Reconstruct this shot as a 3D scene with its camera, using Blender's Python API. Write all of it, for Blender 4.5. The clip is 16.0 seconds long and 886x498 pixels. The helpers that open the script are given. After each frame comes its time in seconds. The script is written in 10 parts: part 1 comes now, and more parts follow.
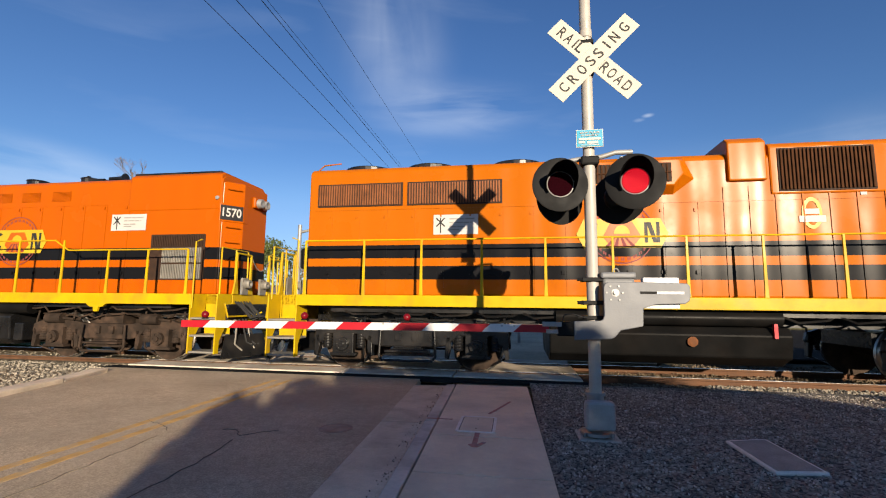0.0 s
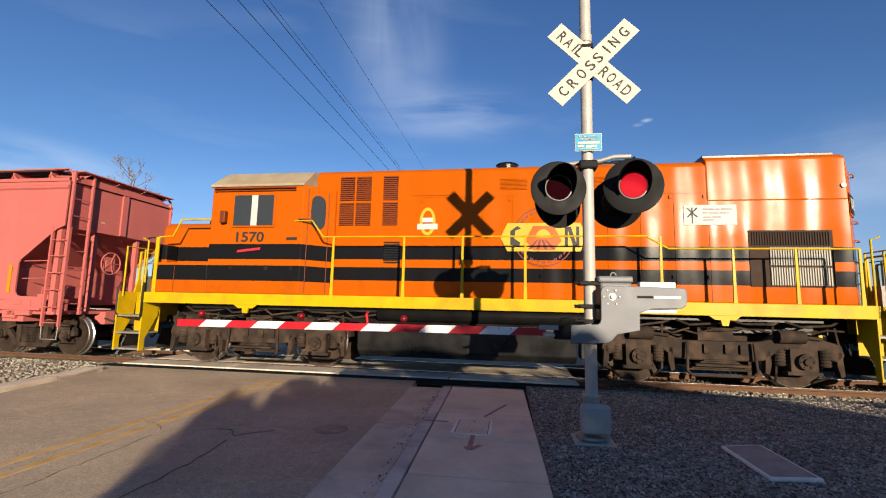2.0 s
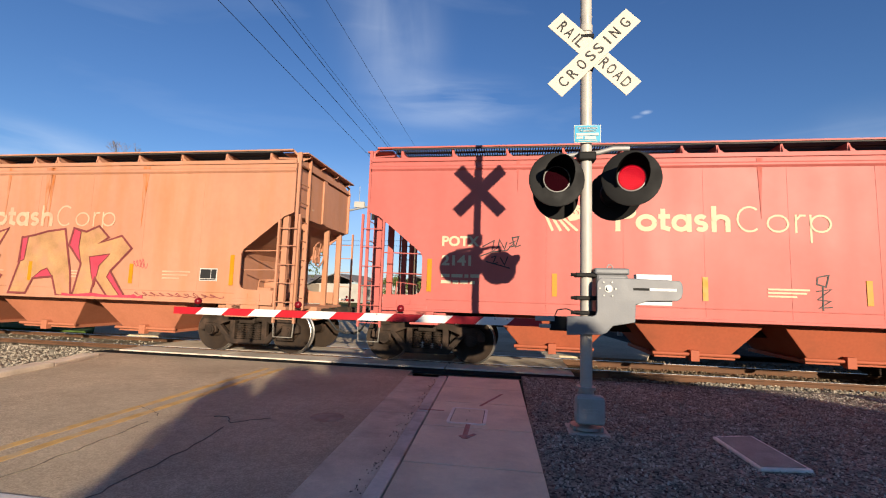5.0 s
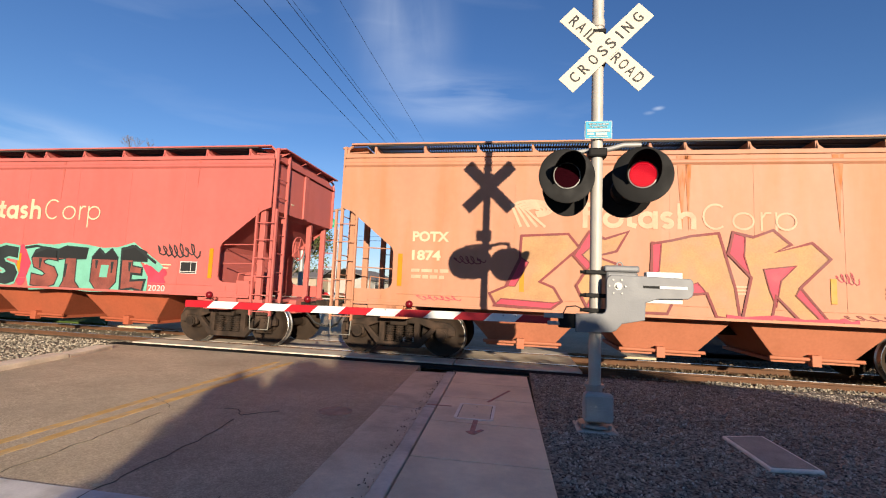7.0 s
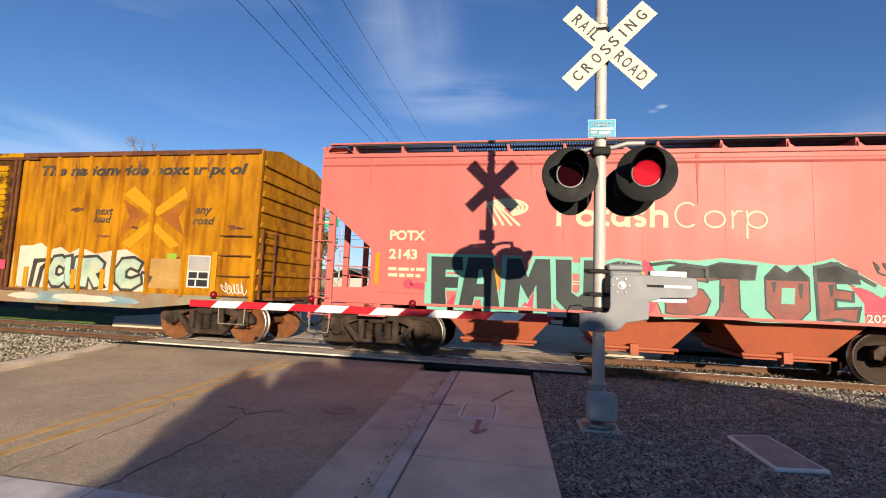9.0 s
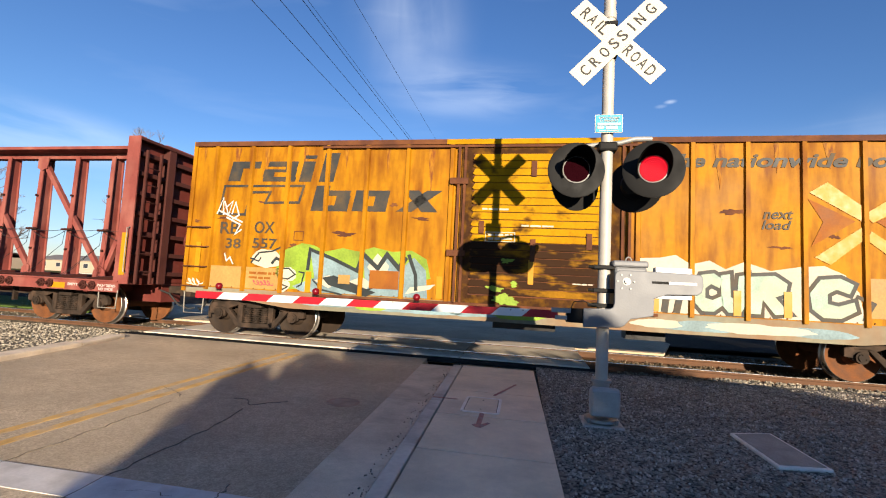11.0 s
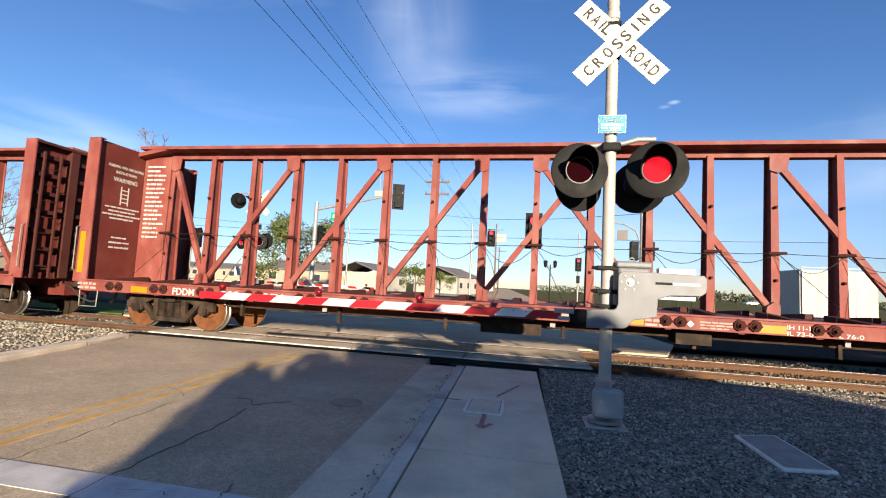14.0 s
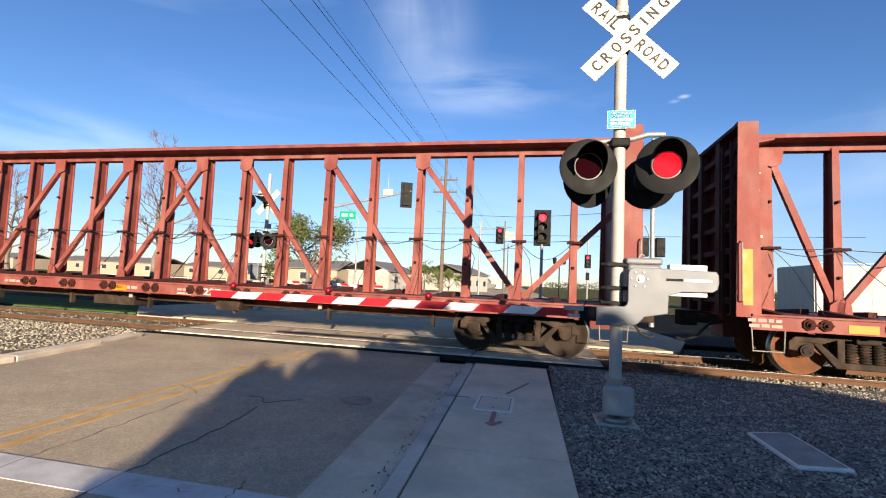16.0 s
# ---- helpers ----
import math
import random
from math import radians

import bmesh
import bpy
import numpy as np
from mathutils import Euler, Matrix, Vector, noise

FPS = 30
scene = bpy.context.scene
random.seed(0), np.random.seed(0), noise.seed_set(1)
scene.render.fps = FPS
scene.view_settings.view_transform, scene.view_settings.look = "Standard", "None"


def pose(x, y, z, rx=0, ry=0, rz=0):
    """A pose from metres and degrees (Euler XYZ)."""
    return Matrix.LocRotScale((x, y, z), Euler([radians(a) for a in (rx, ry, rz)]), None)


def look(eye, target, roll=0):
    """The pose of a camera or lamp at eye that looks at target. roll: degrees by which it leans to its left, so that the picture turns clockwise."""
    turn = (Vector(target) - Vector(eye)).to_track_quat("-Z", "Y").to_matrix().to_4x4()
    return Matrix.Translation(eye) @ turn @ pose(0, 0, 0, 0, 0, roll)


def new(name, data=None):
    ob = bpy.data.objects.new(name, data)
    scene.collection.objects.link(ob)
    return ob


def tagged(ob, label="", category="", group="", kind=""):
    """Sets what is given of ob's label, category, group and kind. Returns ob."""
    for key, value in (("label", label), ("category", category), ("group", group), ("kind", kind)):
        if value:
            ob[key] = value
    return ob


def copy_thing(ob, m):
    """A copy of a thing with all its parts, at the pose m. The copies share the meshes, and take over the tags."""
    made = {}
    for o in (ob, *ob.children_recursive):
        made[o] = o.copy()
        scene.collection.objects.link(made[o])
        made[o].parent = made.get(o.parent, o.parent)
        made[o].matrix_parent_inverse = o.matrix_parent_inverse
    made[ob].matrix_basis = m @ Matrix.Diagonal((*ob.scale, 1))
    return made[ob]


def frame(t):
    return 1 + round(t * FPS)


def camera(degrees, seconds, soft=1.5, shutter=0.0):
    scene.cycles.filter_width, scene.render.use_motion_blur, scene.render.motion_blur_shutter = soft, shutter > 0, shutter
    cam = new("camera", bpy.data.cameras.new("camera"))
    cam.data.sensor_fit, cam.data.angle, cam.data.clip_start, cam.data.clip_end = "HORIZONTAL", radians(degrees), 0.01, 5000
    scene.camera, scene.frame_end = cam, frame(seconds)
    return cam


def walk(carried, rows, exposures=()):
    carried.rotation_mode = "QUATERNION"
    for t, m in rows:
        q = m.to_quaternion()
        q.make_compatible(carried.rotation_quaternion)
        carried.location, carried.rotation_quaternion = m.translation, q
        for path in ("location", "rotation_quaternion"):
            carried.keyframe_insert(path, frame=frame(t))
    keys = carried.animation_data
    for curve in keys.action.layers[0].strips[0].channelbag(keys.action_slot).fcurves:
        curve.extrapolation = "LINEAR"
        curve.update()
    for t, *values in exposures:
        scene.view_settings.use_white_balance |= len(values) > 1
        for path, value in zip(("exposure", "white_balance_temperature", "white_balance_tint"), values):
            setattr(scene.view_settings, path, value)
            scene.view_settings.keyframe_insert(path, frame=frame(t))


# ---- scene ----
# camera: one standpoint, turning a little: seconds, pitch, roll, heading (degrees)
EYE = (-0.83, -5.15, 1.35)
TURNS = (
    (0, 6.843, 0.590, -8.805),
    (0.5, 7.162, 0.912, -8.567),
    (1, 7.240, 1.162, -8.493),
    (1.5, 7.170, 1.255, -8.542),
    (2, 7.090, 1.270, -8.529),
    (2.5, 7.005, 1.148, -8.365),
    (3, 6.835, 1.053, -8.118),
    (3.5, 6.591, 1.086, -7.858),
    (4, 6.361, 1.331, -7.632),
    (6.5, 5.344, 2.610, -9.045),
    (7, 5.330, 2.373, -9.262),
    (7.5, 5.331, 2.106, -9.443),
    (8, 5.352, 1.884, -9.563),
    (8.5, 5.357, 1.970, -9.586),
    (9, 5.224, 2.272, -9.658),
    (11.5, 4.420, 2.962, -10.248),
    (12, 4.529, 2.939, -10.246),
    (12.5, 4.604, 2.917, -10.212),
    (13, 4.595, 2.870, -10.319),
    (13.5, 4.604, 2.896, -10.447),
    (14, 4.522, 3.017, -10.585),
    (14.5, 4.418, 3.063, -10.807),
    (15, 4.323, 3.067, -11.037),
    (15.5, 4.176, 2.912, -11.309),
    (16, 4.193, 2.646, -11.655),
)


def aim(pitch, roll, heading):
    p, h = radians(pitch), radians(heading)
    way = Vector((math.sin(h) * math.cos(p), math.cos(h) * math.cos(p), math.sin(p)))
    return look(EYE, Vector(EYE) + way, roll)


cam = camera(88.77, 16.0, soft=1.1)
walk(cam, [(t, aim(p, r, h)) for t, p, r, h in TURNS], exposures=[(0, 0.89), (4, 0.87), (6.5, 0.96), (9, 0.96), (11.5, 1.27), (16, 1.34)])

# ---- light: a low late-day sun behind the camera, clear sky with a few wisps ----
SUN_WAY = Vector((1.46, -3.47, 0.75)).normalized()
SUN_EL = math.asin(SUN_WAY.z)
SUN_ROT = math.atan2(SUN_WAY.x, SUN_WAY.y)


def sky_world():
    world = bpy.data.worlds.new("sky")
    scene.world = world
    world.use_nodes = True
    nt = world.node_tree
    nt.nodes.clear()
    out = nt.nodes.new("ShaderNodeOutputWorld")
    bg = nt.nodes.new("ShaderNodeBackground")
    sky = nt.nodes.new("ShaderNodeTexSky")
    sky.sky_type, sky.sun_disc = "NISHITA", False
    sky.sun_elevation, sky.sun_rotation = SUN_EL, SUN_ROT
    sky.air_density, sky.dust_density, sky.ozone_density, sky.altitude = 1.0, 0.0, 3.0, 600.0
    coord = nt.nodes.new("ShaderNodeTexCoord")
    stretch = nt.nodes.new("ShaderNodeMapping")
    stretch.inputs["Scale"].default_value = (1.3, 0.9, 7.0)
    stretch.inputs["Rotation"].default_value = (0.35, 0.25, 0.3)
    noise_tex = nt.nodes.new("ShaderNodeTexNoise")
    noise_tex.inputs["Scale"].default_value = 1.4
    noise_tex.inputs["Detail"].default_value = 7
    noise_tex.inputs["Distortion"].default_value = 0.5
    ramp = nt.nodes.new("ShaderNodeValToRGB")
    ramp.color_ramp.elements[0].position, ramp.color_ramp.elements[1].position = 0.56, 0.85
    ramp.color_ramp.elements[0].color, ramp.color_ramp.elements[1].color = (0, 0, 0, 1), (0.13, 0.13, 0.13, 1)
    mix = nt.nodes.new("ShaderNodeMixRGB")
    mix.inputs["Color2"].default_value = (6.5, 7.0, 7.8, 1)
    nt.links.new(coord.outputs["Generated"], stretch.inputs["Vector"])
    nt.links.new(stretch.outputs["Vector"], noise_tex.inputs["Vector"])
    nt.links.new(noise_tex.outputs["Fac"], ramp.inputs["Fac"])
    # thin ice cloud: a tall plume, wisps below it, a short streak and haze low on both sides
    def veil(centre, reach, grain, strength, lo=0.35, hi=0.75, seed=0.0):
        """Cloud within an oval of the sky: its middle as a direction, its reach in x, y, z, the noise's scale in x, y, z."""
        off = nt.nodes.new("ShaderNodeVectorMath")
        off.operation = "SUBTRACT"
        off.inputs[1].default_value = centre
        part_of = nt.nodes.new("ShaderNodeVectorMath")
        part_of.operation = "DIVIDE"
        part_of.inputs[1].default_value = reach
        size = nt.nodes.new("ShaderNodeVectorMath")
        size.operation = "LENGTH"
        near = nt.nodes.new("ShaderNodeMapRange")
        near.interpolation_type = "SMOOTHSTEP"
        near.inputs["From Min"].default_value, near.inputs["From Max"].default_value = 1.0, 0.0
        grid = nt.nodes.new("ShaderNodeMapping")
        grid.inputs["Scale"].default_value = grain
        grid.inputs["Location"].default_value = (seed, seed * 0.7, 0.0)
        cloud = nt.nodes.new("ShaderNodeTexNoise")
        cloud.inputs["Scale"].default_value, cloud.inputs["Detail"].default_value, cloud.inputs["Distortion"].default_value = 1.0, 6, 0.6
        thin = nt.nodes.new("ShaderNodeMapRange")
        thin.inputs["From Min"].default_value, thin.inputs["From Max"].default_value = lo, hi
        thin.inputs["To Max"].default_value = strength
        both = nt.nodes.new("ShaderNodeMath")
        both.operation = "MULTIPLY"
        nt.links.new(coord.outputs["Generated"], off.inputs[0])
        nt.links.new(off.outputs["Vector"], part_of.inputs[0])
        nt.links.new(part_of.outputs["Vector"], size.inputs[0])
        nt.links.new(size.outputs["Value"], near.inputs["Value"])
        nt.links.new(coord.outputs["Generated"], grid.inputs["Vector"])
        nt.links.new(grid.outputs["Vector"], cloud.inputs["Vector"])
        nt.links.new(cloud.outputs["Fac"], thin.inputs["Value"])
        nt.links.new(near.outputs["Result"], both.inputs[0])
        nt.links.new(thin.outputs["Result"], both.inputs[1])
        return both.outputs["Value"]

    sum_of = ramp.outputs["Color"]
    for layer in (veil((-0.23, 0.80, 0.55), (0.15, 0.30, 0.30), (9.0, 4.0, 2.2), 0.26, 0.2, 0.9),
                  veil((-0.22, 0.85, 0.48), (0.13, 0.30, 0.13), (5.0, 4.0, 9.0), 0.22, 0.2, 0.8, 2.0),
                  veil((-0.12, 0.90, 0.40), (0.24, 0.40, 0.075), (4.0, 3.0, 26.0), 0.36, 0.36, 0.8, 5.0),
                  veil((0.262, 0.893, 0.3665), (0.014, 0.10, 0.0052), (30.0, 6.0, 60.0), 0.34, 0.1, 0.6, 1.0),
                  veil((0.247, 0.900, 0.3605), (0.014, 0.10, 0.0048), (30.0, 6.0, 60.0), 0.26, 0.1, 0.6, 4.0),
                  veil((0.60, 0.77, 0.24), (0.22, 0.40, 0.11), (4.0, 4.0, 12.0), 0.30, 0.3, 0.8, 3.0),
                  veil((-0.80, 0.56, 0.215), (0.20, 0.40, 0.06), (4.0, 4.0, 14.0), 0.62, 0.3, 0.75, 8.0),
                  veil((0.15, 0.97, 0.16), (1.1, 1.2, 0.17), (2.0, 2.0, 8.0), 0.20, 0.0, 0.6, 6.0)):
        total = nt.nodes.new("ShaderNodeMath")
        total.operation = "ADD"
        nt.links.new(sum_of, total.inputs[0])
        nt.links.new(layer, total.inputs[1])
        sum_of = total.outputs["Value"]
    nt.links.new(sum_of, mix.inputs["Fac"])
    rich = nt.nodes.new("ShaderNodeHueSaturation")
    rich.inputs["Saturation"].default_value = 1.13
    rich.inputs["Hue"].default_value = 0.512
    nt.links.new(sky.outputs["Color"], rich.inputs["Color"])
    # clear winter air: the haze along the horizon stays pale blue
    up = nt.nodes.new("ShaderNodeSeparateXYZ")
    low = nt.nodes.new("ShaderNodeValToRGB")
    low.color_ramp.elements[0].position, low.color_ramp.elements[1].position = 0.0, 0.22
    low.color_ramp.elements[0].color, low.color_ramp.elements[1].color = (0.68, 0.65, 0.89, 1), (1, 1, 1, 1)
    haze = nt.nodes.new("ShaderNodeMixRGB")
    haze.blend_type = "MULTIPLY"
    haze.inputs["Fac"].default_value = 1.0
    nt.links.new(coord.outputs["Generated"], up.inputs["Vector"])
    nt.links.new(up.outputs["Z"], low.inputs["Fac"])
    nt.links.new(rich.outputs["Color"], haze.inputs["Color1"])
    nt.links.new(low.outputs["Color"], haze.inputs["Color2"])
    nt.links.new(haze.outputs["Color"], mix.inputs["Color1"])
    nt.links.new(mix.outputs["Color"], bg.inputs["Color"])
    bg.inputs["Strength"].default_value = 0.08
    nt.links.new(bg.outputs["Background"], out.inputs["Surface"])


sky_world()
sun = new("sun", bpy.data.lights.new("sun", "SUN"))
sun.data.energy, sun.data.angle, sun.data.color = 5.1, radians(0.55), (1.0, 0.84, 0.64)
sun.matrix_world = look(SUN_WAY * 60, (0, 0, 0))
# ---- materials ----
def mat(name, base, rough=0.6, metal=0.0, var=0.12, scale=2.0, dirt=None, dirt_amount=0.35, dirt_scale=1.2, streak=1.0, dirt_lo=0.46, dirt_hi=0.74,
        bump=0.08, bump_scale=60.0, glow=None, coat=0.0, speckle=0.0, speckle_scale=160.0, bands=None, spec=0.25, panels=0.0):
    """A worn surface: base colour with two scales of variation, dirt in patches or streaks, fine relief. bands: (z, colour) steps upwards."""
    m = bpy.data.materials.new(name)
    m.use_nodes = True
    nt = m.node_tree
    n, l = nt.nodes, nt.links
    b = n["Principled BSDF"]
    tc = n.new("ShaderNodeTexCoord")

    def noise_node(s, detail=5.0, stretch=None):
        t = n.new("ShaderNodeTexNoise")
        t.inputs["Scale"].default_value = s
        t.inputs["Detail"].default_value = detail
        if stretch:
            mp = n.new("ShaderNodeMapping")
            mp.inputs["Scale"].default_value = stretch
            l.new(tc.outputs["Object"], mp.inputs["Vector"])
            l.new(mp.outputs["Vector"], t.inputs["Vector"])
        else:
            l.new(tc.outputs["Object"], t.inputs["Vector"])
        return t

    def mix(kind, fac, c1, c2):
        x = n.new("ShaderNodeMixRGB")
        x.blend_type = kind
        for key, v in (("Fac", fac), ("Color1", c1), ("Color2", c2)):
            if isinstance(v, bpy.types.NodeSocket):
                l.new(v, x.inputs[key])
            elif key == "Fac":
                x.inputs[key].default_value = v
            else:
                x.inputs[key].default_value = (*v, 1)
        return x.outputs["Color"]

    def ramp(src, lo, hi, a=(0, 0, 0), c=(1, 1, 1)):
        r = n.new("ShaderNodeValToRGB")
        r.color_ramp.elements[0].position, r.color_ramp.elements[1].position = lo, hi
        r.color_ramp.elements[0].color, r.color_ramp.elements[1].color = (*a, 1), (*c, 1)
        l.new(src, r.inputs["Fac"])
        return r.outputs["Color"]

    colour = base
    big = noise_node(scale)
    lo, hi = 1 - var, 1 + var
    colour = mix("MULTIPLY", 1.0, colour, ramp(big.outputs["Fac"], 0.3, 0.7, (lo, lo, lo), (hi, hi, hi)))
    fine = noise_node(scale * 14, 3)
    colour = mix("MULTIPLY", 1.0, colour, ramp(fine.outputs["Fac"], 0.25, 0.75, (1 - var * 0.6,) * 3, (1 + var * 0.5,) * 3))
    if speckle:
        v = n.new("ShaderNodeTexVoronoi")
        v.inputs["Scale"].default_value = speckle_scale
        l.new(tc.outputs["Object"], v.inputs["Vector"])
        colour = mix("MULTIPLY", 1.0, colour, ramp(v.outputs["Color"], 0.05, 0.95, (1 - speckle,) * 3, (1 + speckle,) * 3))
    rough_src = None
    if dirt:
        d = noise_node(dirt_scale, 8, (streak, streak, 1.0))
        fac = ramp(d.outputs["Fac"], dirt_lo, dirt_hi, (0, 0, 0), (dirt_amount,) * 3)
        colour = mix("MIX", fac, colour, dirt)
    if bands:
        sep = n.new("ShaderNodeSeparateXYZ")
        l.new(tc.outputs["Object"], sep.inputs["Vector"])
        for z, c in bands:
            g = n.new("ShaderNodeMath")
            g.operation = "GREATER_THAN"
            l.new(sep.outputs["Z"], g.inputs[0])
            g.inputs[1].default_value = z
            colour = mix("MIX", g.outputs["Value"], colour, c)
    if isinstance(colour, bpy.types.NodeSocket):
        l.new(colour, b.inputs["Base Color"])
    else:
        b.inputs["Base Color"].default_value = (*colour, 1)
    rr = ramp(big.outputs["Fac"], 0.3, 0.7, (max(rough - 0.08, 0.03),) * 3, (min(rough + 0.1, 1.0),) * 3)
    l.new(rr, b.inputs["Roughness"])
    b.inputs["Metallic"].default_value = metal
    b.inputs["Specular IOR Level"].default_value = spec
    if coat:
        b.inputs["Coat Weight"].default_value = coat
        b.inputs["Coat Roughness"].default_value = 0.12
    if bump:
        bn = noise_node(bump_scale, 4)
        bp = n.new("ShaderNodeBump")
        bp.inputs["Strength"].default_value = bump
        bp.inputs["Distance"].default_value = 0.01
        l.new(bn.outputs["Fac"], bp.inputs["Height"])
        if panels:
            # sheets that bulge a little between their upright seams
            pn = n.new("ShaderNodeTexWave")
            pn.bands_direction, pn.wave_profile = "X", "SIN"
            pn.inputs["Scale"].default_value, pn.inputs["Distortion"].default_value = 0.507, 2.4
            pn.inputs["Detail"].default_value = 3.0
            pn.inputs["Detail Scale"].default_value = 0.4
            l.new(tc.outputs["Object"], pn.inputs["Vector"])
            pb = n.new("ShaderNodeBump")
            pb.inputs["Strength"].default_value = 1.0
            pb.inputs["Distance"].default_value = panels
            l.new(pn.outputs["Fac"], pb.inputs["Height"])
            l.new(pb.outputs["Normal"], bp.inputs["Normal"])
        l.new(bp.outputs["Normal"], b.inputs["Normal"])
    if glow:
        b.inputs["Emission Color"].default_value = (*glow[0], 1)
        b.inputs["Emission Strength"].default_value = glow[1]
    return m


